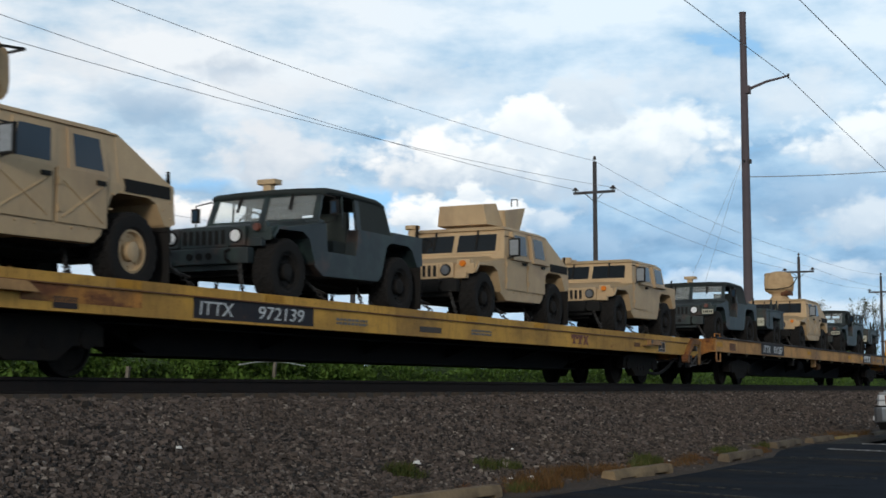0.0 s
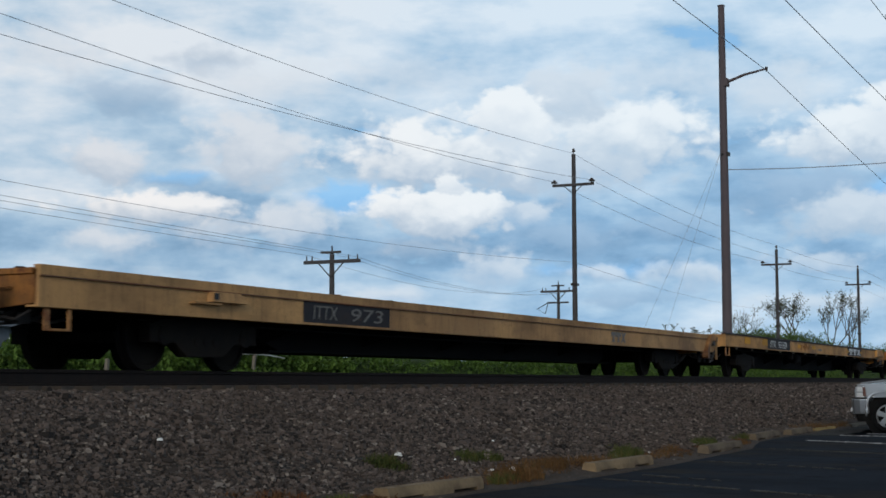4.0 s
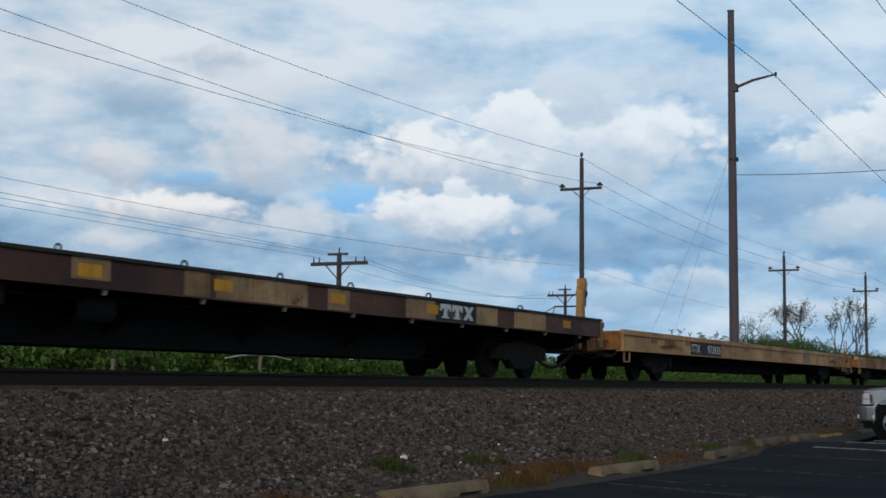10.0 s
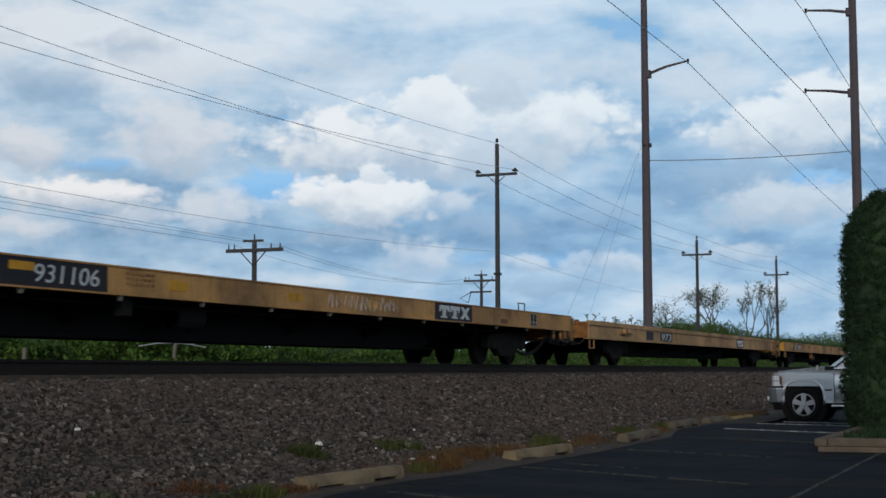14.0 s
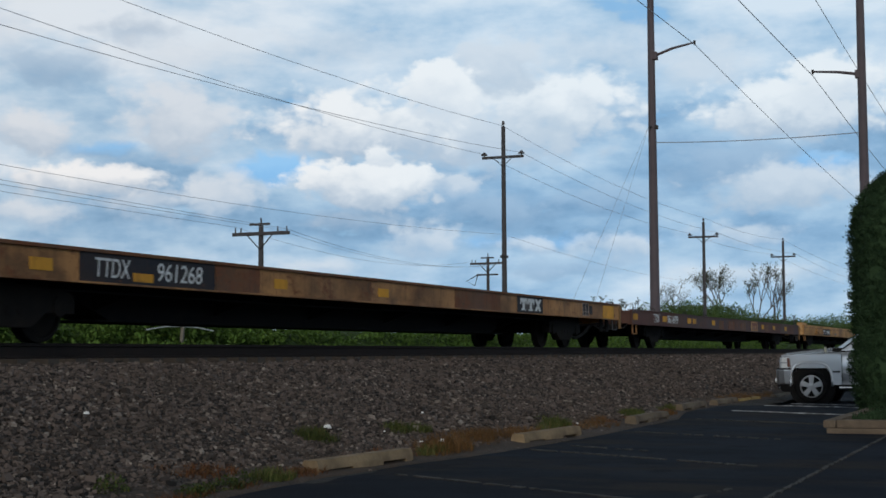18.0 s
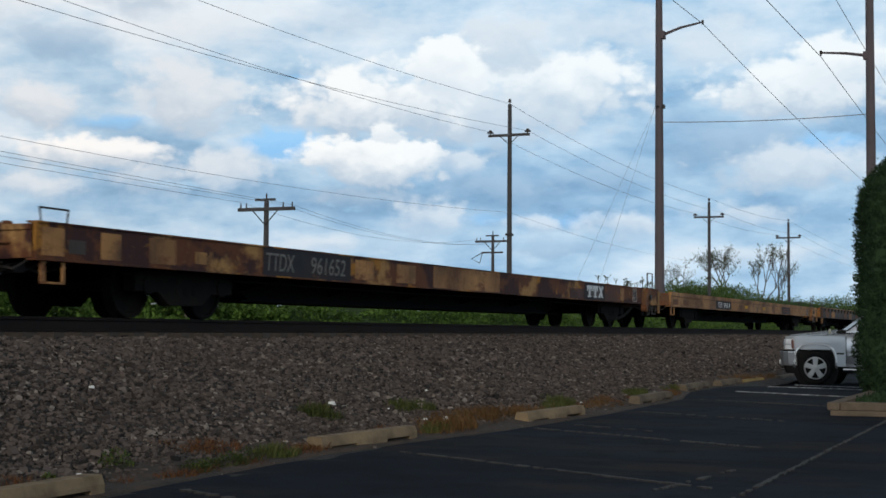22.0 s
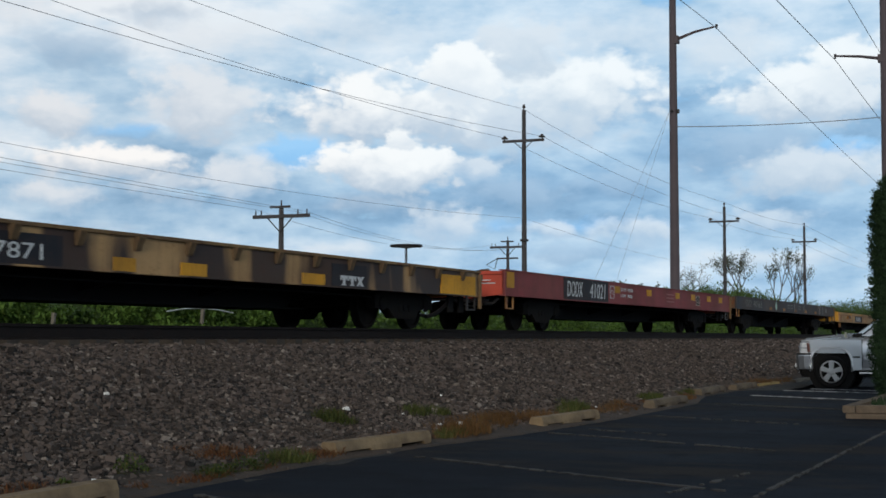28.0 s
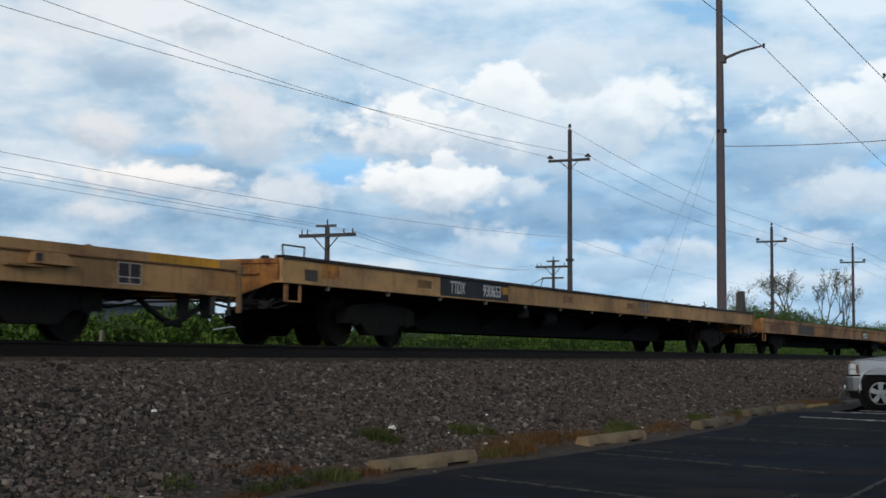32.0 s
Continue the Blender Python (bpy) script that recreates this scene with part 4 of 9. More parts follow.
def weed_leaves(name, spots, mat, label, category, seed):
    """Low broad-leaved weeds: domes of small leaves round each spot (x, y, z, radius, height)."""
    rng = np.random.default_rng(seed)
    verts, faces = [], []
    for x, y, z, r, h in spots:
        for _ in range(int(2600 * r)):
            a, q = rng.uniform(0, 6.283), r * math.sqrt(rng.random())
            p = Vector((x + 1.3 * q * math.cos(a), y + q * math.sin(a), z + h * (1 - (q / r) ** 2) * rng.random() ** 0.6 + 0.004))
            u = Vector(rng.normal(0, 1, 3)).normalized()
            w = u.cross(Vector((rng.random() - 0.5, rng.random() - 0.5, 1.0))).normalized()
            e, k = rng.uniform(0.008, 0.019), len(verts)
            verts += [p - u * e, p + w * e * 0.55, p + u * e, p - w * e * 0.55]
            faces.append((k, k + 1, k + 2, k + 3))
    me = bpy.data.meshes.new(name)
    me.from_pydata([tuple(v) for v in verts], [], faces)
    me.materials.append(mat)
    return tagged(new(name, me), label, category, kind="stuff")


weed_leaves("leafy_weeds", [(x, y, max(LOT, bed_height(x, y)), r, h) for x, y, r, h in ((8.92, -5.62, 0.13, 0.15), (9.45, -5.95, 0.14, 0.10), (9.72, -5.90, 0.10, 0.08), (10.05, -5.90, 0.16, 0.12), (10.35, -5.86, 0.13, 0.13), (10.85, -5.9, 0.10, 0.05), (13.1, -5.0, 0.12, 0.08), (13.35, -5.02, 0.10, 0.07), (8.0, -5.75, 0.06, 0.05), (22.3, -5.78, 0.2, 0.1))],
            M["weed_low"], "low broad-leaved weeds at the foot of the stones", "weeds", 33)
leaf_cloud("trackside_weeds", [(13, 32, 4.5, 5.9, -0.70, 1.05, 30000), (13, 32, 5.6, 8.0, -0.12, 1.05, 46000), (32, 56, 4.6, 6.2, -0.66, 1.0, 28000), (32, 56, 5.8, 9.0, -0.06, 0.9, 36000), (56, 100, 4.8, 9.5, -0.3, 1.25, 36000), (100, 230, 5.0, 13.0, -0.3, 1.4, 20000)],
           M["weed"], "dense bright-green weeds beyond the track", "weeds", 31, (0.030, 0.085))
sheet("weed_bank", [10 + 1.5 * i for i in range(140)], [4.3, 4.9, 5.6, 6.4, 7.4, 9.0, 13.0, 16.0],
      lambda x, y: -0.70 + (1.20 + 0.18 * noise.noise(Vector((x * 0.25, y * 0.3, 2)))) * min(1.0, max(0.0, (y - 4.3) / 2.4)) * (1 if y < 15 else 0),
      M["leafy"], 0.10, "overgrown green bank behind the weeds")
_rng = np.random.default_rng(77)
blades("seeding_weeds", [(x, 9.0 + _rng.uniform(-0.5, 0.5), 0.3, 0.5) for x in _rng.uniform(20, 100, 40)], M["weed"], "thin taller stems rising from the weeds", "weeds", 78, (0.3, 0.7), 0.006, 0.4, 14, 0.5)

# ---------------------------------------------------------------- hedgerow and trees


leaf_cloud("hedgerow", [(112, 154, 13, 24, -0.2, 3.2, 20000), (118, 154, 14.5, 24, 1.4, 3.2, 60000), (84, 112, 17, 25, -0.7, 2.2, 9000), (150, 260, 6, 20, 0.0, 2.9, 26000), (150, 260, 8, 20, 1.3, 2.8, 60000)], M["bush"],
           "green hedgerow of bushes behind the railway", "hedgerow", 41, (0.05, 0.13))
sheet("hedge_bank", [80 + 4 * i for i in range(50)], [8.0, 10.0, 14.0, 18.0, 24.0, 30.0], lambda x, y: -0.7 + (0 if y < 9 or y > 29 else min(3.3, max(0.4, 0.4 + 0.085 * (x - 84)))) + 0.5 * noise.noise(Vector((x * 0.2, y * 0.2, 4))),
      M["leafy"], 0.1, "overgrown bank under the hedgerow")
leaf_cloud("far_treeline", [(260, 360, -5, 40, -0.7, 7.5, 60000), (360, 480, -5, 40, -0.7, 9.5, 40000), (180, 260, 60, 130, -0.7, 4.0, 9000)], M["far_bush"], "distant treeline with haze mixed into its green", "trees", 42, (0.13, 0.30))


def tree(x, y, z, height, seed, leaves, label, spread=0.85, lean=0.0, clump=(14, 0.26)):
    rng = random.Random(seed)
    top = thing("tree", pose(x, y, z), label, "tree", "sparse spring trees")
    wood, tips = Shape(), []

    def grow(p, d, length, r, depth):
        steps = 3
        for i in range(steps):
            q = p + d * (length / steps)
            wood.rod(p, q, r * (1 - 0.25 * i / steps), r * (1 - 0.25 * (i + 1) / steps), 6 if depth < 2 else 4)
            d = (d + Vector((rng.uniform(-1, 1), rng.uniform(-1, 1), rng.uniform(-0.3, 0.6))) * 0.16).normalized()
            p = q
            if depth > 1 or i == steps - 1:
                tips.append((p.copy(), depth))
        if depth >= 4:
            return
        for _ in range(3 if depth < 3 else 2):
            side = Vector((rng.uniform(-1, 1), rng.uniform(-1, 1), rng.uniform(0.0, 0.9))).normalized()
            grow(p, (d * 0.75 + side * spread).normalized(), length * rng.uniform(0.58, 0.8), r * 0.58, depth + 1)

    grow(Vector((0, 0, -0.3)), Vector((lean, 0, 1)).normalized(), height * 0.34, height * 0.0125, 0)
    part("trunk", wood, M["bark"], top)
    verts, faces = [], []
    nr = np.random.default_rng(seed)
    for p, depth in tips:
        if depth < 3 or rng.random() > leaves:
            continue
        for _ in range(clump[0]):
            c = p + Vector(nr.normal(0, clump[1], 3))
            a = Vector(nr.normal(0, 1, 3)).normalized()
            b = a.cross(Vector(nr.normal(0, 1, 3))).normalized()
            s, k = rng.uniform(0.04, 0.11), len(verts)
            verts += [c - a * s, c + b * s * 0.5, c + a * s, c - b * s * 0.5]
            faces.append((k, k + 1, k + 2, k + 3))
    me = bpy.data.meshes.new("crown")
    me.from_pydata([tuple(v) for v in verts], [], faces)
    part("crown", me, M["tree_leaf"], top)


tree(149.4, 20.0, -0.7, 11.6, 4, 0.85, "small round-crowned tree with young leaves above the hedgerow", clump=(12, 0.24))
tree(156.3, 17.9, -0.7, 10.4, 9, 0.22, "slender open tree with dark tufts of leaves", 0.45, clump=(24, 0.15))
tree(147.5, 24.2, -0.7, 8.9, 14, 0.14, "low thin tree with few leaves in the hedgerow")
tree(158.0, 15.6, -0.7, 9.4, 23, 0.10, "bare upright sapling beside the hedgerow", 0.40)


def cedar(x, y, radius, height, seed):
    """A clipped columnar evergreen of overlapping sprays."""
    rng = np.random.default_rng(seed)
    top = thing("columnar_cedar", pose(x, y, LOT + 0.12), "dense dark-green clipped columnar evergreen in the planter", "evergreen", "evergreens in the planter")
    verts, faces = [], []
    def girth(t):
        return radius * (1.0 - 0.62 * max(0.0, (t - 0.76) / 0.24) ** 2.2 - 0.10 * max(0.0, (0.12 - t) / 0.12))

    def lump(a, t):
        return 0.93 + 0.09 * noise.noise(Vector((math.cos(a) * 2.2, math.sin(a) * 2.2, t * 8 + seed))) + 0.075 * noise.noise(Vector((math.cos(a) * 6, math.sin(a) * 6, t * 22 + seed)))

    for _ in range(4600):
        # one small tuft of upswept sprays
        t, a = rng.random() ** 0.95, rng.uniform(0, 6.283)
        r = girth(t) * (lump(a, t) + rng.uniform(-0.06, 0.025))
        c = Vector((r * math.cos(a), r * math.sin(a), t * height))
        out = Vector((math.cos(a), math.sin(a), rng.uniform(0.6, 1.5))).normalized()
        size = rng.uniform(0.035, 0.075)
        for _ in range(26):
            d = (out + Vector(rng.normal(0, 0.45, 3))).normalized()
            p = c + d * size * rng.uniform(-0.6, 1.0) + Vector(rng.normal(0, 0.35, 3)) * size
            w = d.cross(Vector(rng.normal(0, 1, 3))).normalized()
            s, k = rng.uniform(0.010, 0.024), len(verts)
            verts += [p - d * s, p + w * s * 0.45, p + d * s, p - w * s * 0.45]
            faces.append((k, k + 1, k + 2, k + 3))
    me = bpy.data.meshes.new("foliage")
    me.from_pydata([tuple(v) for v in verts], [], faces)
    part("foliage", me, M["cedar"], top)
    rows = [[(0.93 * girth(t) * lump(i * 0.1745, t), i * 0.1745, t * height) for i in range(36)] for t in [0.02 + 0.0325 * k for k in range(31)]]
    core = Shape().add([(r * math.cos(a), r * math.sin(a), z) for row in rows for r, a, z in row],
                       [(36 * k + i, 36 * k + (i + 1) % 36, 36 * k + 36 + (i + 1) % 36, 36 * k + 36 + i) for k in range(30) for i in range(36)] + [tuple(range(36)), tuple(range(36 * 30, 36 * 31))])
    part("twig_core", core, M["cedar"], top)
    part("trunk", Shape().rod((0, 0, -0.1), (0, 0, 0.4), 0.09, 0.08, 8), M["bark"], top)


cedar(24.55, -9.80, 1.0, 3.80, 3)
cedar(25.0, -11.6, 1.0, 3.95, 8)


def planter():
    top = thing("planter_kerb", pose(0, 0, LOT), "weathered timber-edged planting island", "planter")
    part("lower_timber", Shape().box(19.70, 19.98, -14.0, -9.10, 0, 0.07), M["kerb_timber"], top, bevel=0.012)
    part("upper_timber", Shape().box(19.76, 19.98, -14.0, -9.22, 0.073, 0.175), M["kerb_timber"], top, bevel=0.014)
    part("side_timber", Shape().box(19.98, 28.0, -9.32, -9.10, 0, 0.07), M["kerb_timber"], top, bevel=0.012)
    part("side_timber", Shape().box(19.70, 28.0, -9.215, -9.06, 0.075, 0.17), M["kerb_timber"], top, bevel=0.012)
    part("soil", Shape().box(19.98, 28.0, -14.0, -9.32, 0, 0.15), M["litter"], top)


planter()
blades("planter_shrubs", [(20.6 + 0.5 * i, -9.75 - 0.25 * (i % 3), LOT + 0.15, 1.0) for i in range(9)], M["cedar"], "low dark-green ground cover in the planter", "ground cover", 51, (0.03, 0.14), 0.006, 0.45, 520, 1.8)

# ---------------------------------------------------------------- poles and wires


def pole(x, y, top_z, arm_z, kind, base=-0.8):
    h = top_z - base
    labels = {"tall": "tall timber utility pole with one crossarm", "low": "short trackside timber pole with braced crossarms"}
    ob = thing("utility_pole", pose(x, y, base), labels[kind], "utility pole", "poles along the railway")
    r = 0.15 if kind == "tall" else 0.13
    part("shaft", Shape().rod((0, 0, -0.5), (0, 0, h), r * 1.05, r * 0.72, 12), M["pole_wood"], ob, smooth=False)
    a = arm_z - base
    if kind == "tall":
        part("crossarm", Shape().box(-0.17, -0.06, -1.16, 1.16, a - 0.07, a + 0.07), M["pole_wood"], ob, bevel=0.01)
        for q in (-1.05, 1.05):
            part("insulator", Shape().rod((-0.115, q, a + 0.07), (-0.115, q, a + 0.13), 0.03).rod((-0.115, q, a + 0.13), (-0.115, q, a + 0.20), 0.17, 0.17, 10).rod((-0.115, q, a + 0.20), (-0.115, q, a + 0.30), 0.12, 0.06, 10), M["insulator"], ob)
        part("insulator", Shape().rod((0, 0, h), (0, 0, h + 0.12), 0.03).rod((0, 0, h + 0.12), (0, 0, h + 0.30), 0.10, 0.06, 8), M["insulator"], ob)
        part("brace", Shape().rod((-0.115, -0.5, a - 0.06), (-0.1, 0, a - 0.5), 0.02, None, 5), M["iron"], ob)
        part("brace", Shape().rod((-0.115, 0.5, a - 0.06), (-0.1, 0, a - 0.5), 0.02, None, 5), M["iron"], ob)
        part("mid_clamp", Shape().box(-0.2, 0.2, -0.16, 0.16, h * 0.45, h * 0.45 + 0.12), M["iron"], ob)
    else:
        part("crossarm", Shape().box(-0.15, -0.05, -1.32, 1.22, a - 0.07, a + 0.07), M["pole_wood"], ob, bevel=0.01)
        part("upper_arm", Shape().box(-0.14, -0.06, -0.45, 0.45, a + 0.33, a + 0.42), M["pole_wood"], ob, bevel=0.01)
        for q in (-1.2, -0.8, 0.85, 1.1):
            part("insulator", Shape().rod((-0.1, q, a + 0.07), (-0.1, q, a + 0.26), 0.032, 0.022, 7), M["insulator"], ob)
        part("insulator", Shape().rod((0, 0, h), (0, 0, h + 0.24), 0.035, 0.03, 7), M["insulator"], ob)
        for q in (-0.55, 0.55):
            part("brace", Shape().rod((-0.1, q, a - 0.06), (-0.1, 0, a - 0.62), 0.025, None, 5), M["iron"], ob)
    return ob


pole(72.9, 15.0, 11.9, 10.25, "tall")
pole(112.0, 13.1, 9.9, 8.75, "tall")
pole(141.0, 12.0, 10.4, 8.9, "tall")
pole(9.5, 15.0, 11.6, 10.0, "tall")
pole(50.5, 16.9, 5.00, 4.60, "low")
pole(-8.0, 16.9, 5.35, 4.75, "low")
_low = pole(91.4, 23.0, 6.3, 5.85, "low")
part("lower_arm", Shape().box(-0.15, -0.05, -0.75, 0.75, 5.85, 5.96), M["pole_wood"], _low)
part("switch_rod", Shape().tube([(-0.1, 0.7, 5.9), (-0.1, 1.5, 5.5), (-0.1, 0.9, 5.2), (-0.1, 0.7, 5.9)], 0.03), M["iron"], _low)


def steel_pole(x, y, top_z, arms, base=-0.9):
    ob = thing("transmission_pole", pose(x, y, base), "tall brown weathering-steel transmission pole with upswept arms", "transmission pole", "pair of transmission poles")
    h = top_z - base
    part("shaft", Shape().rod((0, 0, -0.5), (0, 0, h), 0.285, 0.175, 12), M["pole_steel"], ob)
    part("cap", Shape().rod((0, 0, h), (0, 0, h + 0.05), 0.2, 0.2, 12), M["pole_steel"], ob)
    for z, dy, rise in arms:
        z -= base
        s = Shape()
        sgn = 1 if dy > 0 else -1
        s.rod((0, sgn * 0.15, z), (0, dy * 0.5, z + rise * 0.62), 0.085, 0.07, 8).rod((0, dy * 0.5, z + rise * 0.62), (0, dy, z + rise), 0.07, 0.05, 8)
        arm = part("arm", s, M["pole_steel"], ob)
        part("clamp", Shape().rod((0, dy, z + rise + 0.10), (0, dy, z + rise - 0.14), 0.07, 0.05, 8), M["iron"], arm)
        part("bracket", Shape().box(-0.2, 0.2, sgn * 0.1, sgn * 0.32, z - 0.2, z + 0.2), M["pole_steel"], ob)
    return ob


_tp = steel_pole(76.0, 7.7, 19.8, [(15.65, -2.35, 0.55)])
part("span_clamp", Shape().box(-0.14, 0.14, -0.30, -0.16, 12.62, 12.82), M["iron"], _tp)
part("step_bolt", Shape().rod((-0.5, 0, 12.7), (0, 0, 12.7), 0.05, None, 6), M["iron"], _tp)
steel_pole(76.8, -3.05, 23.5, [(14.0, 2.45, 0.3), (18.2, 2.35, 0.3)])


def wire(name, pts, sag, r, label, group="overhead wires"):
    """A wire through the given points, hanging by sag metres in each span."""
    s = Shape()
    for (a, b), g in zip(zip(pts, pts[1:]), sag):
        a, b = Vector(a), Vector(b)
        row = [a.lerp(b, i / 18) - Vector((0, 0, 4 * g * (i / 18) * (1 - i / 18))) for i in range(19)]
        s.tube(row, r, 5)
    tagged(part(name, s, M["wire"]), label, "wire", group)


for dy, z_start, hang in ((-1.05, 8.75, 0.70), (1.05, 10.77, 0.78), (0.0, 11.75, 0.81)):
    dz = 1.65 if dy == 0 else 0
    wire("overhead_wire", [(-54, 15.0 + dy, z_start), (9.5, 15.0 + dy, z_start), (72.8, 15.0 + dy, 10.45 + 0.9 * dz), (111.9, 13.1 + dy, 9.05 + 0.72 * dz), (140.9, 12.0 + dy, 9.2 + 0.8 * dz), (240, 10.0 + dy, 9.2 + dz)],
         [1.0, hang, 0.5, 0.3, 1.0], 0.010, "thin overhead power wire between timber poles")
wire("overhead_wire", [(-54, 15.0, 5.5), (9.5, 15.0, 5.6), (72.8, 15.0, 6.15), (111.9, 13.1, 5.2)], [0.5, 0.7, 0.4], 0.007, "thin lower wire between timber poles")
for dy, z0, z_start in ((-1.2, 4.75, 5.7), (-0.8, 4.75, 5.5), (1.1, 4.9, 5.6)):
    wire("signal_wire", [(-8, 16.9 + dy, z_start), (50.4, 16.9 + dy, z0), (91.3, 23.0 + dy, z0 + 1.1)], [0.2, 0.75], 0.007, "thin low signal wire along the railway")
wire("conductor", [(-60, 5.35, 16.1), (76, 5.35, 16.1), (300, 5.35, 15.6)], [0.6, 2.0], 0.019, "heavy dark overhead power conductor", "conductors")
wire("conductor", [(-60, -0.6, 14.1), (76.8, -0.6, 14.1), (300, -0.6, 14.0)], [0.6, 2.0], 0.019, "heavy dark overhead power conductor", "conductors")
wire("conductor", [(-60, -0.7, 18.3), (76.8, -0.7, 18.3), (300, -0.7, 18.0)], [0.6, 2.0], 0.019, "heavy dark overhead power conductor", "conductors")
wire("span_wire", [(76.0, 7.5, 11.0), (76.8, -2.8, 11.0)], [0.12], 0.024, "span wire between the steel poles", "conductors")
wire("guy_wire", [(75.9, 7.9, 11.8), (70.6, 12.0, -0.6)], [0.05], 0.007, "slanting guy wire of the steel pole", "guy wires")
wire("guy_wire", [(75.9, 7.9, 11.8), (72.6, 11.0, -0.6)], [0.05], 0.007, "slanting guy wire of the steel pole", "guy wires")
wire("guy_wire", [(73.0, 15.0, 8.9), (76.0, 16.0, -0.6)], [0.02], 0.005, "slanting guy wire of a timber pole", "guy wires")


def shed():
    ob = thing("low_shed", pose(65.0, 31.5, -0.75), "low grey shed with a pale curved roof beyond the weeds", "shed")
    part("wall", Shape().box(-3.2, 3.2, -1.6, 1.6, 0, 1.75), M["shed_wall"], ob)
    s = Shape()
    rows = [(-3.4 + 6.8 * i / 10, 1.75 + 0.28 * math.sin(math.pi * i / 10)) for i in range(11)]
    for (a, za), (b, zb) in zip(rows, rows[1:]):
        s.hull([(a, -1.8, za), (b, -1.8, zb), (b, 1.8, zb), (a, 1.8, za)], [(a, -1.8, za + 0.09), (b, -1.8, zb + 0.09), (b, 1.8, zb + 0.09), (a, 1.8, za + 0.09)])
    part("roof", s, M["roof_white"], ob)


shed()


def long_shed():
    ob = thing("long_shed", pose(51.0, 31.0, -0.75), "long dull blue-grey shed beyond the weeds", "shed")
    part("wall", Shape().box(-8.0, 9.4, -1.0, 1.0, 0, 2.9), M["slate_wall"], ob)
    part("roof", Shape().hull([(-8.3, -1.4, 2.9), (9.7, -1.4, 2.9), (9.7, 1.4, 2.9), (-8.3, 1.4, 2.9)], [(-8.3, -0.1, 3.5), (9.7, -0.1, 3.5), (9.7, 0.1, 3.5), (-8.3, 0.1, 3.5)]), M["slate_wall"], ob)
    for i in range(18):
        part("batten", Shape().box(-7.9 + 0.98 * i, -7.8 + 0.98 * i, -1.03, -1.0, 0.05, 2.85), M["slate_wall"], ob)


def white_fence():
    ob = thing("white_fence", pose(30.3, 13.9, -0.35), "short white post-and-rail fence standing in the weeds", "fence")
    for i in range(5):
        part("post", Shape().box(-1.3 + 0.6 * i, -1.24 + 0.6 * i, -0.03, 0.03, -0.2, 1.42), M["roof_white"], ob, bevel=0.006)
    for z in (0.95, 1.28):
        part("rail", Shape().box(-1.45, 1.35, -0.055, -0.031, z, z + 0.07), M["roof_white"], ob, bevel=0.006)


def tall_stems():
    """Last year's tall stalks with flat seed heads."""
    rng = random.Random(12)
    st = Shape()
    for _ in range(22):
        x, y, z = rng.uniform(98, 109), rng.uniform(15.5, 18), rng.uniform(2.9, 3.7)
        foot, tip = Vector((x, y, -0.4)), Vector((x + rng.uniform(-0.2, 0.2), y, z))
        st.rod(foot, tip, 0.022, 0.014, 4)
        for _ in range(rng.randint(2, 5)):
            e = tip + Vector((rng.uniform(-0.28, 0.28), rng.uniform(-0.2, 0.2), rng.uniform(-0.06, 0.14)))
            st.rod(tip - Vector((0, 0, 0.2)), e, 0.012, 0.010, 4)
            st.rod(e, e + Vector((0, 0, 0.05)), 0.045, 0.075, 6)
    tagged(part("tall_seed_stems", st, M["tree_leaf"]), "tall dry stalks with flat seed heads above the weeds", "weeds", kind="stuff")


long_shed()
white_fence()
tall_stems()
for x, y, h in ((22.03, 5.5, 0.92), (27.03, 5.5, 1.08)):
    ob = part("fence_stake", Shape().box(-0.04, 0.04, -0.03, 0.03, -0.2, h), M["stake"], bevel=0.008)
    ob.matrix_world = pose(x, y, -0.62, 3, 4, 10)
    tagged(ob, "pale leaning wooden stake in the weeds", "stake", "stakes in the weeds")

ob = part("fence_rail", Shape().tube([(-1.3, 0, 0.96), (-0.65, 0, 1.03), (0.0, 0, 1.05), (0.65, 0, 1.03), (1.3, 0, 0.97)], 0.014, 6), M["roof_white"])
ob.matrix_world = pose(27.03, 5.45, -0.58, 0, 0, 0)
tagged(ob, "pale bowed rail fixed across a stake top", "fence rail")


def scrap(x, y, z, size, seed):
    rng = random.Random(seed)
    s = Shape()
    for _ in range(3):
        c = Vector((rng.uniform(-1, 1), rng.uniform(-1, 1), rng.uniform(0, 0.6))) * size * 0.5
        low = [c + Vector((math.cos(i * 1.26) * size * rng.uniform(0.5, 1), math.sin(i * 1.26) * size * rng.uniform(0.4, 0.9), 0)) for i in range(5)]
        s.hull(low, [p * 0.8 + Vector((0, 0, size * rng.uniform(0.4, 0.9))) for p in low])
    ob = part("crumpled_paper", s, M["white_litter"])
    ob.matrix_world = pose(x, y, z)
    tagged(ob, "crumpled white paper lying on the stones", "litter", "scraps of litter")


for i, (x, y, size) in enumerate(((13.68, -4.92, 0.040), (14.66, -5.79, 0.045), (10.73, -4.07, 0.026), (16.34, -4.83, 0.022), (14.4, -5.24, 0.018), (14.41, -5.66, 0.022), (8.2, -5.83, 0.030), (8.28, -5.9, 0.025), (19.6, -5.75, 0.02), (23.9, -5.75, 0.02))):
    scrap(x, y, max(LOT, bed_height(x, y)) + 0.03, size, i + 1)


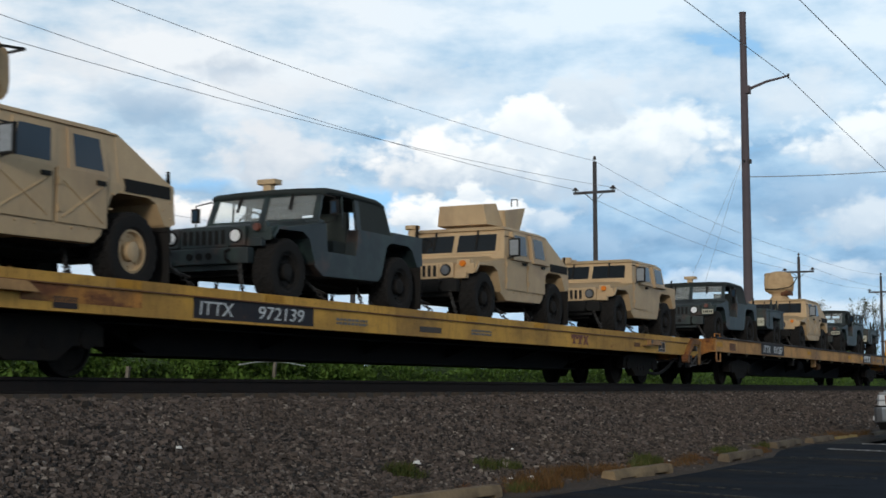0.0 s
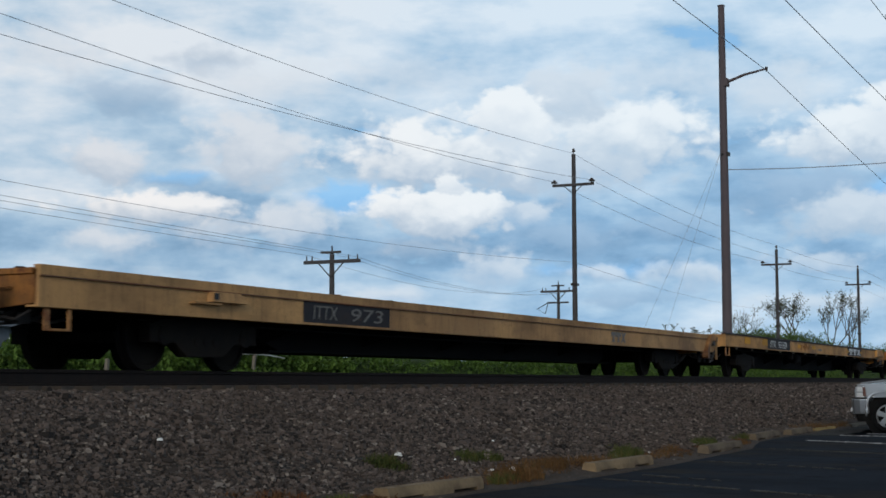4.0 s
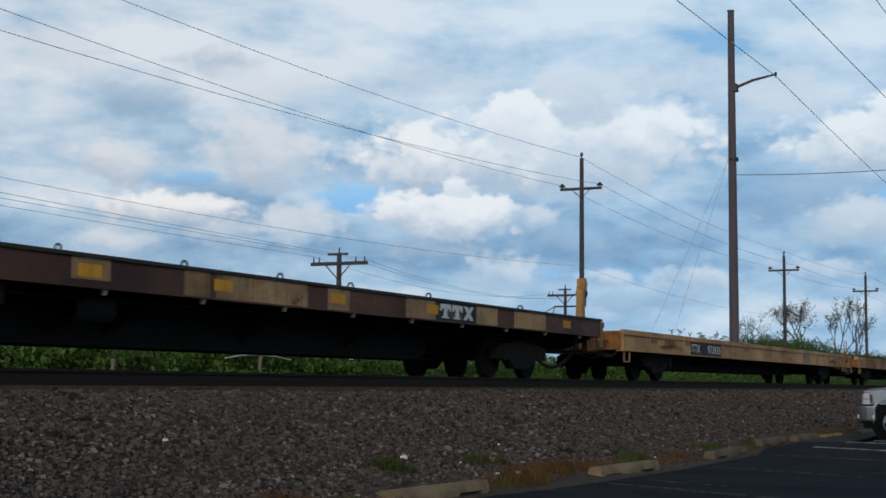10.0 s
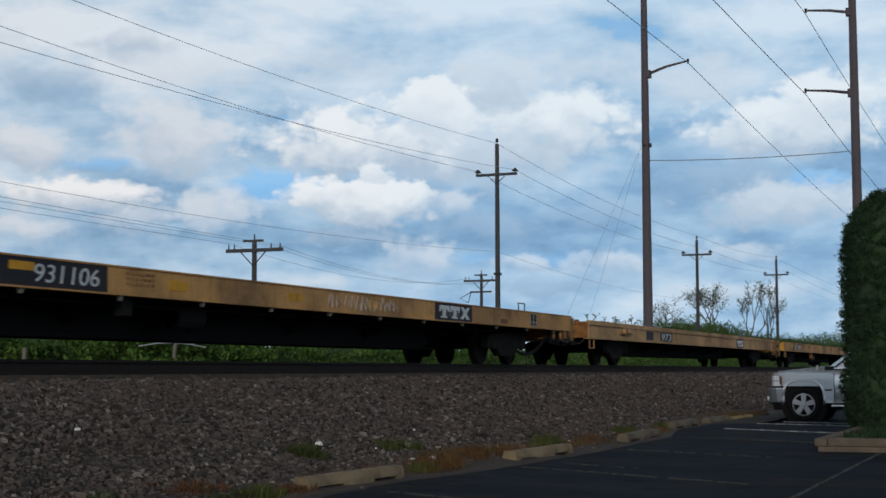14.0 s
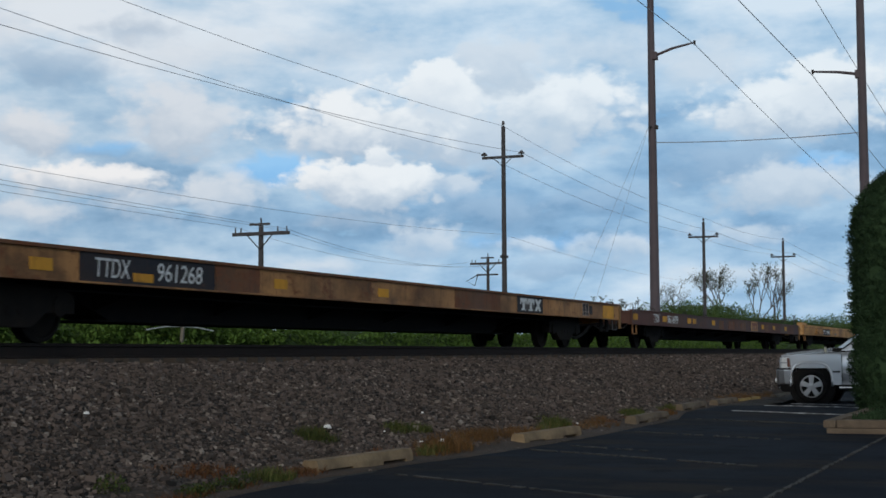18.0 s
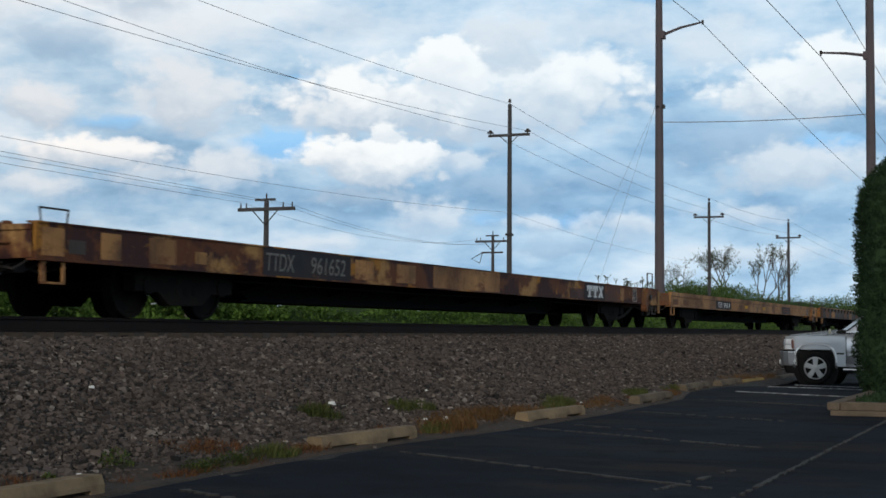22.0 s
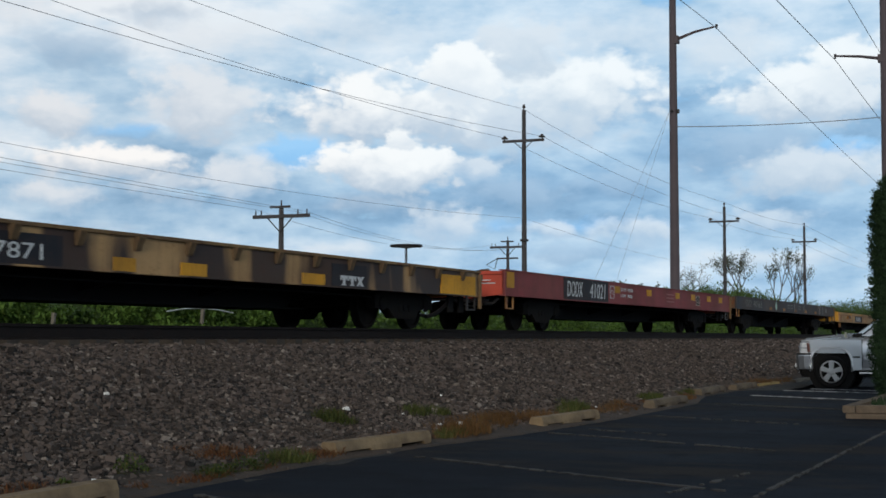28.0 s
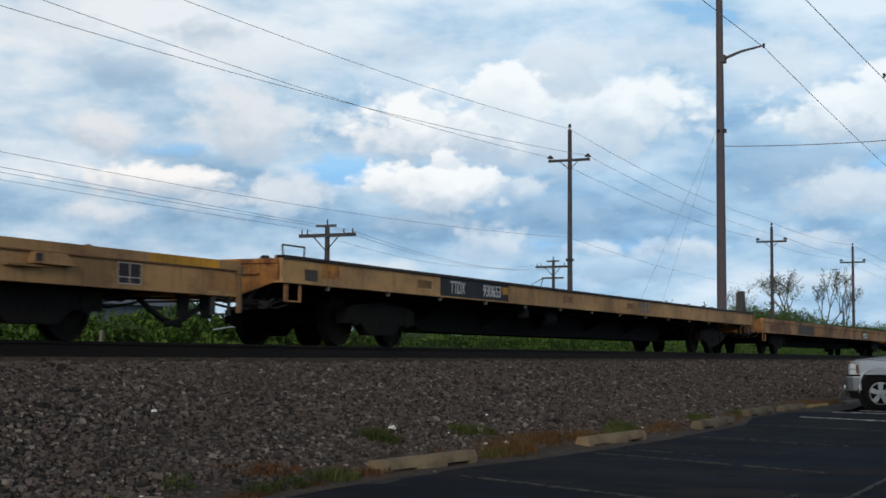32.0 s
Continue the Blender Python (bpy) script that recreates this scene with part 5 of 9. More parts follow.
def bird():
    ob = thing("bird", pose(20.8, 25, 6.4), "small dark bird flying low over the weeds", "bird")
    part("body", Shape().rod((-0.10, 0, 0), (0.0, 0, 0.0), 0.025, 0.055, 8).rod((0.0, 0, 0), (0.10, 0, 0.01), 0.055, 0.035, 8).rod((0.10, 0, 0.01), (0.15, 0, 0.02), 0.035, 0.02, 8), M["iron"], ob)
    part("tail", Shape().hull([(-0.10, -0.015, -0.005), (-0.10, 0.015, -0.005), (-0.20, 0.045, -0.01), (-0.20, -0.045, -0.01)], [(-0.10, -0.015, 0.005), (-0.10, 0.015, 0.005), (-0.20, 0.045, 0.0), (-0.20, -0.045, 0.0)]), M["iron"], ob)
    for sg in (-1, 1):
        part("wing", Shape().hull([(0.05, sg * 0.02, 0.02), (-0.06, sg * 0.02, 0.02), (-0.07, sg * 0.13, 0.12), (0.0, sg * 0.15, 0.14)], [(0.05, sg * 0.02, 0.035), (-0.06, sg * 0.02, 0.03), (-0.07, sg * 0.13, 0.13), (0.0, sg * 0.15, 0.15)]), M["iron"], ob)
    return ob


BIRD = bird()
# ---------------------------------------------------------------- the train

SPEED = 20.6  # metres a second, towards -x
HALF = 1.40   # half the width of a flatcar
CARS = []     # (thing, place at the start)
SHARED = {}


def shared(key, make):
    if key not in SHARED:
        SHARED[key] = make()
    return SHARED[key]


def bogie_meshes():
    side = Shape()
    prof = [(-1.18, 0.56), (-0.98, 0.62), (-0.42, 0.66), (0.42, 0.66), (0.98, 0.62), (1.18, 0.56), (1.18, 0.34), (0.66, 0.34), (0.40, 0.17), (-0.40, 0.17), (-0.66, 0.34), (-1.18, 0.34)]
    side.hull([(x, -0.09, z) for x, z in prof], [(x, 0.09, z) for x, z in prof])
    for q in (-0.89, 0.89):
        side.lathe(-0.11, [(0.13, 0.0), (0.13, 0.05)], 12, q, 0.43)
    for q in (-0.2, 0.0, 0.2):
        side.lathe(-0.10, [(0.07, 0.0), (0.07, 0.03)], 8, q, 0.36)
    wheel = Shape()
    for sgn in (-1, 1):
        wheel.lathe(sgn * 0.755, [(0.10, -0.09), (0.14, -0.07), (0.36, -0.03), (0.37, -0.065), (0.418, -0.065), (0.422, 0.045), (0.447, 0.05), (0.447, 0.075), (0.36, 0.075), (0.34, 0.03), (0.12, 0.06)] if sgn < 0 else
                    [(0.12, -0.06), (0.34, -0.03), (0.36, -0.075), (0.447, -0.075), (0.447, -0.05), (0.422, -0.045), (0.418, 0.065), (0.37, 0.065), (0.36, 0.03), (0.14, 0.07), (0.10, 0.09)], 28, 0, 0.42)
    wheel.rod((0, -0.75, 0.42), (0, 0.75, 0.42), 0.075, None, 10)
    bol = Shape().box(-0.20, 0.20, -1.05, 1.05, 0.42, 0.70).box(-0.34, 0.34, -0.35, 0.35, 0.60, 0.76)
    bol.rod((-1.3, -0.62, 0.45), (1.3, -0.62, 0.45), 0.03, None, 6).rod((-1.3, 0.62, 0.45), (1.3, 0.62, 0.45), 0.03, None, 6)
    return side.mesh("side_frame", 0.015), wheel.mesh("wheelset"), bol.mesh("bolster", 0.01)


def bogie(car, x):
    side, wheel, bol = shared("bogie", bogie_meshes)
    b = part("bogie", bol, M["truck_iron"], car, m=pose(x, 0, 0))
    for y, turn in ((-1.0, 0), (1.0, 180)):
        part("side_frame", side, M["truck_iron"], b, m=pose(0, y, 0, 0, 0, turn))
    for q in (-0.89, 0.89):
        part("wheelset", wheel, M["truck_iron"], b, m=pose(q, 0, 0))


def coupler_mesh():
    s = Shape().box(-0.62, 0.0, -0.10, 0.10, 0.74, 0.94)
    s.hull([(-0.62, -0.14, 0.70), (-0.86, -0.17, 0.70), (-0.92, -0.02, 0.70), (-0.80, 0.12, 0.70), (-0.62, 0.14, 0.70)],
           [(-0.62, -0.14, 0.98), (-0.86, -0.17, 0.98), (-0.92, -0.02, 0.98), (-0.80, 0.12, 0.98), (-0.62, 0.14, 0.98)])
    return s.mesh("coupler", 0.015)


def hose_mesh():
    pts = [(0.15, -0.32, 0.80), (-0.05, -0.33, 0.70)] + [(-0.05 - 0.68 * i / 10, -0.34 + 0.034 * i, 0.70 - 0.44 * math.sin(math.pi * 0.50 * i / 10)) for i in range(1, 11)]
    return Shape().tube(pts, 0.042, 7).mesh("hose")


def cable_mesh():
    pts = [(0.9, -0.9, 0.66), (0.5, -0.8, 0.52), (0.1, -0.62, 0.48), (-0.3, -0.5, 0.55), (-0.72, -0.42, 0.70)]
    return Shape().tube(pts, 0.02, 6).mesh("cable")


def lever_mesh():
    return Shape().tube([(0.06, -1.25, 0.62), (-0.12, -1.2, 0.52), (-0.16, -0.7, 0.60), (-0.20, -0.25, 0.72)], 0.016, 5).mesh("lever")


def end_plate_mesh(top, depth, low):
    """The car's end sill, deep over the coupler and shallow at the corners."""
    b = top - depth
    prof = [(-HALF + 0.02, top - 0.03), (HALF - 0.02, top - 0.03), (HALF - 0.02, b + 0.03), (0.55, low), (-0.55, low), (-HALF + 0.02, b + 0.03)]
    s = Shape().hull([(0.0, y, z) for y, z in prof], [(0.05, y, z) for y, z in prof])
    s.box(-0.035, 0.0, -HALF + 0.06, HALF - 0.06, top - 0.10, top - 0.035)
    return s.mesh("end_plate", 0.008)


def flatcar(start, length, style, paint, top, depth, label, end_paint=None, lip=None, bolster=3.56):
    """One flat wagon, its origin at the leading end of the track's axis on the rail tops."""
    car = thing("flatcar", pose(start, 0, 0), label, "flatcar", "flatcars of the train")
    CARS.append((car, start))
    ends = end_paint or paint
    b = top - depth
    key = (length, top, depth, style)

    def deck():
        s = Shape()
        n = int(length / 0.42)
        for i in range(n):
            x = 0.06 + i * (length - 0.12) / n
            s.box(x + 0.006, x + (length - 0.12) / n - 0.006, -HALF + 0.08, HALF - 0.08, top - 0.15, top - 0.09 + 0.006 * math.sin(i * 2.3))
        return s.mesh("deck")

    def sill():
        if style == "smooth":
            prof = [(-0.03, top), (0.06, top), (0.06, top - 0.14), (0.04, top - 0.14), (0.04, b + 0.01), (0.16, b + 0.01), (0.16, b - 0.012), (-0.010, b - 0.012), (-0.008, top - 0.12), (-0.03, top - 0.115)]
        else:
            prof = [(-0.030, top), (0.12, top), (0.12, top - 0.022), (0.05, top - 0.022), (0.05, b + 0.022), (0.12, b + 0.022), (0.12, b), (-0.030, b), (-0.030, b + 0.022), (-0.012, b + 0.024), (-0.012, top - 0.024), (-0.030, top - 0.022)]
        return Shape().hull([(0, y, z) for y, z in prof], [(length, y, z) for y, z in prof]).mesh("side_sill")

    part("deck", shared(("deck",) + key, deck), M["deck"], car, "worn dark deck planks")
    part("side_sill", shared(("sill",) + key, sill), M[paint], car, m=pose(0, -HALF, 0))
    part("side_sill", shared(("sill",) + key, sill), M[paint], car, m=pose(length, HALF, 0, 0, 0, 180))
    if lip:
        part("top_rail", shared(("lip", length, top), lambda: Shape().box(0.0, length, -0.045, 0.10, top - 0.032, top + 0.014).mesh("top_rail", 0.006)), M[lip], car, "dark worn top rail", m=pose(0, -HALF, 0))
        part("top_rail", shared(("lip", length, top), list), M[lip], car, "dark worn top rail", m=pose(length, HALF, 0, 0, 0, 180))

    def centre():
        s, q = Shape(), bolster + 1.9
        low = 0.30
        prof = [(0.1, 0.66), (q, 0.66), (q + 1.1, low), (length - q - 1.1, low), (length - q, 0.66), (length - 0.1, 0.66), (length - 0.1, top - 0.16), (0.1, top - 0.16)]
        s.hull([(x, -0.34, z) for x, z in prof], [(x, 0.34, z) for x, z in prof])
        s.box(q + 0.6, length - q - 0.6, -0.46, 0.46, low - 0.015, low + 0.015)
        return s.mesh("centre_sill", 0.01)

    if style == "smooth":
        part("weld_seam", shared(("seam", length, top), lambda: Shape().hull([(0.02, -HALF - 0.036, top - 0.126), (0.02, -HALF + 0.0, top - 0.126), (0.02, -HALF + 0.0, top - 0.110), (0.02, -HALF - 0.032, top - 0.110)],
                                                                             [(length - 0.02, -HALF - 0.036, top - 0.126), (length - 0.02, -HALF + 0.0, top - 0.126), (length - 0.02, -HALF + 0.0, top - 0.110), (length - 0.02, -HALF - 0.032, top - 0.110)]).mesh("weld_seam")), M["rusty"], car, "rust-stained weld seam")
    grab = shared(("end_grab", top), lambda: Shape().tube([(0.0, -1.05, top - 0.24), (-0.07, -1.05, top - 0.24), (-0.07, -0.55, top - 0.24), (0.0, -0.55, top - 0.24)], 0.013, 6).mesh("end_grab_iron"))
    part("end_grab_iron", grab, M[ends], car)
    part("centre_sill", shared(("centre",) + key, centre), M["under"], car, "black centre sill, coloured dark for the shade under the deck")

    def bearer():
        y = -1
        return Shape().hull([(-0.04, y * 0.34, 0.42), (-0.04, y * 1.34, b + 0.05), (-0.04, y * 1.34, top - 0.16), (-0.04, y * 0.34, top - 0.16)],
                            [(0.04, y * 0.34, 0.42), (0.04, y * 1.34, b + 0.05), (0.04, y * 1.34, top - 0.16), (0.04, y * 0.34, top - 0.16)]).mesh("cross_bearer")

    n = 6 if length > 24 else 4
    for i in range(n):
        for turn in (0, 180):
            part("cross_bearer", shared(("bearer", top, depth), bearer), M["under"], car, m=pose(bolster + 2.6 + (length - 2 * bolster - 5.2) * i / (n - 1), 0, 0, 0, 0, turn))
    bogie(car, bolster)
    bogie(car, length - bolster)
    plate = shared(("end", top, depth), lambda: end_plate_mesh(top, depth, 0.62))
    part("end_plate", plate, M[ends], car)
    part("end_plate", plate, M[ends], car, m=pose(length, 0, 0, 0, 0, 180))
    cp, hs, lv = shared("coupler", coupler_mesh), shared("hose", hose_mesh), shared("lever", lever_mesh)
    for m in (pose(0, 0, 0), pose(length, 0, 0, 0, 0, 180)):
        part("coupler", cp, M["truck_iron"], car, m=m)
        part("brake_hose", hs, M["hose"], car, m=m)
        part("air_line", shared("cable", cable_mesh), M["hose"], car, m=m)
        part("uncoupling_lever", lv, M["iron"], car, m=m)
    step = shared(("step", b), lambda: Shape().box(0.08, 0.17, -0.012, 0.012, b - 0.26, b + 0.01).box(0.17, 0.47, -0.02, 0.03, b - 0.26, b - 0.235).box(0.47, 0.52, -0.012, 0.012, b - 0.26, b + 0.01).mesh("step", 0.004))
    part("corner_step", step, M["tan_c"], car, m=pose(0.05, -HALF + 0.03, 0))
    part("corner_step", step, M["iron"], car, m=pose(length - 0.67, -HALF + 0.03, 0))
    gear = shared(("gear", b), lambda: Shape().tube([(1.5, -0.6, 0.60), (0.9, -0.75, 0.52), (0.35, -0.7, 0.62), (-0.1, -0.55, 0.58), (-0.45, -0.4, 0.74)], 0.022, 5)
                  .tube([(1.2, -0.3, 0.66), (0.6, -0.4, 0.56), (0.0, -0.45, 0.68), (-0.3, -0.5, 0.60)], 0.018, 5).rod((0.25, -0.9, b - 0.02), (0.10, -0.7, 0.50), 0.025, None, 5)
                  .rod((0.55, -0.9, b - 0.02), (0.5, -0.72, 0.52), 0.02, None, 5).box(0.30, 0.52, -0.86, -0.66, 0.50, 0.62).rod((0.0, -0.95, 0.60), (0.0, 0.95, 0.60), 0.018, None, 5).mesh("brake_gear", 0.004))
    for m in (pose(0, 0, 0), pose(length, 0, 0, 0, 0, 180)):
        part("brake_gear", gear, M["iron"], car, m=m)
    post = shared(("post", top, b), lambda: Shape().box(-0.03, 0.03, -0.03, 0.03, b - 0.22, top - 0.05).box(-0.05, 0.05, -0.045, 0.04, top - 0.16, top - 0.05).mesh("corner_post", 0.008))
    part("corner_post", post, M["tan_d"], car, m=pose(length - 0.04, -HALF - 0.03, 0))
    hang = shared(("hang", b), lambda: Shape().box(-0.11, 0.11, -0.02, 0.02, b - 0.30, b + 0.02).mesh("hanger", 0.006))
    for x in (length - 0.95, length - 0.45):
        part("hanger_plate", hang, M["under"], car, m=pose(x, -HALF + 0.20, 0))
    # lashing lumps and lids left along the deck's ends
    rng = random.Random(int(start * 10))
    lump = shared("lump", lambda: Shape().hull([(-0.14, -0.09, 0), (0.14, -0.09, 0), (0.14, 0.09, 0), (-0.14, 0.09, 0)], [(-0.06, -0.05, 0.10), (0.09, -0.05, 0.07), (0.09, 0.05, 0.07), (-0.06, 0.05, 0.10)]).mesh("fitting", 0.01))
    for k in range(5):
        x = rng.uniform(0.05, 0.5) if k < 3 else rng.uniform(1.0, length - 1.0)
        part("deck_fitting", lump, M["rusty" if k % 2 else "iron"], car, m=pose(x, rng.uniform(-1.1, 1.0) if k < 3 else -HALF + 0.14, top - 0.07, 0, 0, rng.uniform(0, 180)))
    pipe = shared(("pipe", length, b), lambda: Shape().tube([(2.2, -1.02, b - 0.06), (length * 0.4, -1.02, b - 0.09), (length * 0.62, -1.02, b - 0.06), (length - 2.0, -1.02, b - 0.10)], 0.016, 5).mesh("brake_pipe"))
    part("brake_pipe", pipe, M["under"], car)
    car["top"], car["low"], car["face"], car["len"] = top, b, (-HALF - 0.010 if style == "smooth" else -HALF - 0.014), length
    car["mid"] = top - 0.12 if style == "smooth" else top - 0.022
    return car


def plate(car, x0, x1, mat, name="patch", low=0.0, high=1.0, label="", proud=0.0):
    """A painted panel on the near side, between shares of the sill's web height."""
    if name == "reflector" and proud == 0:
        proud = 0.003
    b, t, f = car["low"] + 0.02, car["mid"], car["face"] - proud
    z0, z1 = b + (t - b) * low, b + (t - b) * high
    return part(name, Shape().box(x0, x1, f - 0.004, f + 0.012, z0, z1), M[mat], car, label)


def words(car, x0, x1, text, mat="letter", low=0.18, high=0.82, slant=0.12, proud=0.0):
    b, t = car["low"] + 0.02, car["mid"]
    h = (t - b) * (high - low)
    span = lambda me: (min(v.co.x for v in me.vertices), max(v.co.x for v in me.vertices))
    # the right edge of each character within the whole word
    edges = []
    for i in range(len(text)):
        a, c = span(text_mesh(text[:i + 1], 1.0, slant))
        edges.append(c - a)
    k = (x1 - x0) / edges[-1]
    for char, right in zip(text, edges):
        if char == " ":
            continue
        me = text_mesh(char, 1.0, slant)
        (a, c), zs = span(me), [v.co.z for v in me.vertices]
        me.transform(Matrix.Diagonal((k, 1, h / (max(zs) - min(zs)), 1)) @ Matrix.Translation((-a, 0, -min(zs))))
        part("letter", me, M[mat], car, m=pose(x0 + (right - c + a) * k, car["face"] - 0.0075 - proud, b + (t - b) * low))


def emblem(car, x0, x1, panel="black", mat="letter", low=0.14, high=0.86):
    """The owner's mark: three blocky shapes on a panel."""
    if panel:
        plate(car, x0, x1, panel, "emblem_panel", 0.0, 1.0)
    b, t = car["low"] + 0.02, car["mid"]
    z0, z1 = b + (t - b) * low, b + (t - b) * high
    w, f, h = (x1 - x0) / 3.6, car["face"] - 0.0075, z1 - z0
    for i in range(3):
        x = x0 + (0.35 + i * 1.02) * w
        lean = 0.10 * h
        s = Shape()
        if i < 2:
            for (a, c, p, q) in ((0.0, 0.92, 0.68, 1.0), (0.31, 0.61, 0.12, 0.68), (0.16, 0.76, 0.0, 0.12), (0.0, 0.14, 0.52, 0.68), (0.78, 0.92, 0.52, 0.68)):
                s.hull([(x + a * w + lean * p, f - 0.002, z0 + p * h), (x + c * w + lean * p, f - 0.002, z0 + p * h), (x + c * w + lean * q, f - 0.002, z0 + q * h), (x + a * w + lean * q, f - 0.002, z0 + q * h)],
                       [(x + a * w + lean * p, f + 0.004, z0 + p * h), (x + c * w + lean * p, f + 0.004, z0 + p * h), (x + c * w + lean * q, f + 0.004, z0 + q * h), (x + a * w + lean * q, f + 0.004, z0 + q * h)])
        else:
            for k, (a, c) in enumerate(((0.0, 0.62), (0.62, 0.0))):
                g = f - 0.001 * k
                s.hull([(x + a * w, g - 0.002, z0), (x + (a + 0.30) * w, g - 0.002, z0), (x + (c + 0.30) * w + lean, g - 0.002, z1), (x + c * w + lean, g - 0.002, z1)],
                       [(x + a * w, g + 0.004, z0), (x + (a + 0.30) * w, g + 0.004, z0), (x + (c + 0.30) * w + lean, g + 0.004, z1), (x + c * w + lean, g + 0.004, z1)])
        part("emblem_mark", s, M[mat], car)
    if panel:
        for k in range(4):
            z = z0 + (0.14 + 0.13 * k) * h
            part("speed_line", Shape().box(x0 + 0.75 * w, x0 + 2.35 * w, f + 0.0015, f + 0.004, z, z + 0.045 * h), M["letter_dim"], car)


def sticker(car, x0, x1, low=0.08, high=0.92, mat="black"):
    """The framed panel of small print."""
    plate(car, x0, x1, mat, "data_panel", low, high, "dark data panel with pale frames")
    b, t, f = car["low"] + 0.02, car["mid"], car["face"] - 0.006
    z0, z1 = b + (t - b) * low, b + (t - b) * high
    s, e = Shape(), 0.011
    for a, c, p, q in ((x0, x1, z0, z0 + e), (x0, x1, z1 - e, z1), (x0, x0 + e, z0, z1), (x1 - e, x1, z0, z1), ((x0 + x1) / 2 - e / 2, (x0 + x1) / 2 + e / 2, z0, z1), (x0, x1, z0 + 0.3 * (z1 - z0), z0 + 0.3 * (z1 - z0) + e)):
        s.box(a, c, f - 0.003, f + 0.004, p, q)
    part("frame_lines", s, M["chalk"], car)


def print_bars(car, x0, x1, low, high, mat="letter_dim", rows=2):
    """Small print too small to read."""
    b, t, f = car["low"] + 0.02, car["mid"], car["face"] - 0.006
    s = Shape()
    for i in range(rows):
        z = b + (t - b) * (low + (high - low) * (i + 0.5) / rows)
        x, k = x0, 0
        while x < x1:
            w = 0.05 + 0.06 * ((k * 7 + i * 3) % 5) / 4
            s.box(x, min(x + w, x1), f - 0.002, f + 0.004, z - 0.018, z + 0.018)
            x += w + 0.03
            k += 1
    part("small_print", s, M[mat], car)


def loop(car, x0, x1, high=0.16, mat="iron"):
    """A bent grab iron standing on the deck's edge."""
    t, y = car["top"], -HALF + 0.05
    part("grab_iron", Shape().tube([(x0 + 0.03, y, t - 0.03), (x0, y, t + high), (x1, y, t + high), (x1 - 0.03, y, t - 0.03)], 0.014, 6), M[mat], car)


def guard(car, x0, x1, high=0.55, mat="iron"):
    """A tall hand rail at the car's end."""
    t, y = car["top"], -HALF + 0.12
    part("hand_rail", Shape().tube([(x0, y, t - 0.1), (x0, y, t + high), (x1, y, t + high), (x1, y, t - 0.1)], 0.018, 6), M[mat], car)
    part("rail_foot", Shape().box(x0 - 0.05, x1 + 0.05, y - 0.03, y + 0.03, t - 0.12, t + 0.04).box(x0 - 0.02, x1 + 0.02, y - 0.015, y + 0.015, t + high * 0.35, t + high * 0.35 + 0.02), M[mat], car)


def bracket(car, x0, x1, low=0.55, high=0.98, mat=None):
    """A welded box on the side."""
    b, t, f = car["low"] + 0.02, car["mid"], car["face"]
    z0, z1 = b + (t - b) * low, b + (t - b) * high
    s = Shape().hull([(x0, f - 0.10, z0), (x1, f - 0.10, z0), (x1, f + 0.01, z0), (x0, f + 0.01, z0)], [(x0 + 0.04, f - 0.08, z1), (x1 - 0.16, f - 0.08, z1), (x1 - 0.16, f + 0.01, z1), (x0 + 0.04, f + 0.01, z1)])
    box = part("tie_down_box", s, M[mat or "tan_b"], car, bevel=0.01)
    part("ledge", Shape().box(x0 - 0.36, x0 + 0.22, f - 0.085, f + 0.005, z0 - 0.035, z0 - 0.012), M[mat or "tan_b"], box)
    part("slot", Shape().box(x0 + 0.03, x0 + 0.12, f - 0.103, f - 0.09, z0 + 0.03, z0 + 0.11), M["iron"], box)


def strut(car, x0, x1, mat="tan_c"):
    """The slanting end brace with its rusted ratchet."""
    t, b, f = car["top"], car["low"], car["face"]
    y = f - 0.10
    mid = (x0 * 0.45 + x1 * 0.55, t - 0.06)
    s = Shape()
    s.hull([(x0, y, b - 0.16), (x0 + 0.15, y, b - 0.20), (x0 + 0.15, f, b - 0.20), (x0, f, b - 0.16)],
           [(mid[0] - 0.09, y, mid[1]), (mid[0] + 0.10, y, mid[1] - 0.08), (mid[0] + 0.10, f, mid[1] - 0.08), (mid[0] - 0.09, f, mid[1])])
    s.hull([(mid[0] - 0.09, y, mid[1] - 0.07), (mid[0] + 0.02, y, mid[1] + 0.06), (mid[0] + 0.02, f, mid[1] + 0.06), (mid[0] - 0.09, f, mid[1] - 0.07)],
           [(x1 - 0.10, y, t - 0.16), (x1, y, t - 0.02), (x1, f, t - 0.02), (x1 - 0.10, f, t - 0.16)])
    arm = part("end_brace", s, M[mat], car, "weathered rusty end brace", bevel=0.008)
    part("ratchet", Shape().rod((x0 + 0.10, f - 0.15, b - 0.10), (x0 + 0.10, f, b - 0.10), 0.10, None, 12), M["rusty"], arm)
    part("winch_drum", Shape().rod((mid[0] + 0.16, f - 0.13, t - 0.24), (mid[0] + 0.16, f, t - 0.24), 0.07, None, 10), M["iron"], arm)
    part("slack_chain", Shape().tube([(x0 + 0.14, f - 0.12, b - 0.14), (x0 + 0.3, f - 0.10, b - 0.30), (x0 + 0.6, f - 0.06, b - 0.26), (x1 - 0.02, f - 0.04, b + 0.02)], 0.02, 5), M["iron"], arm)


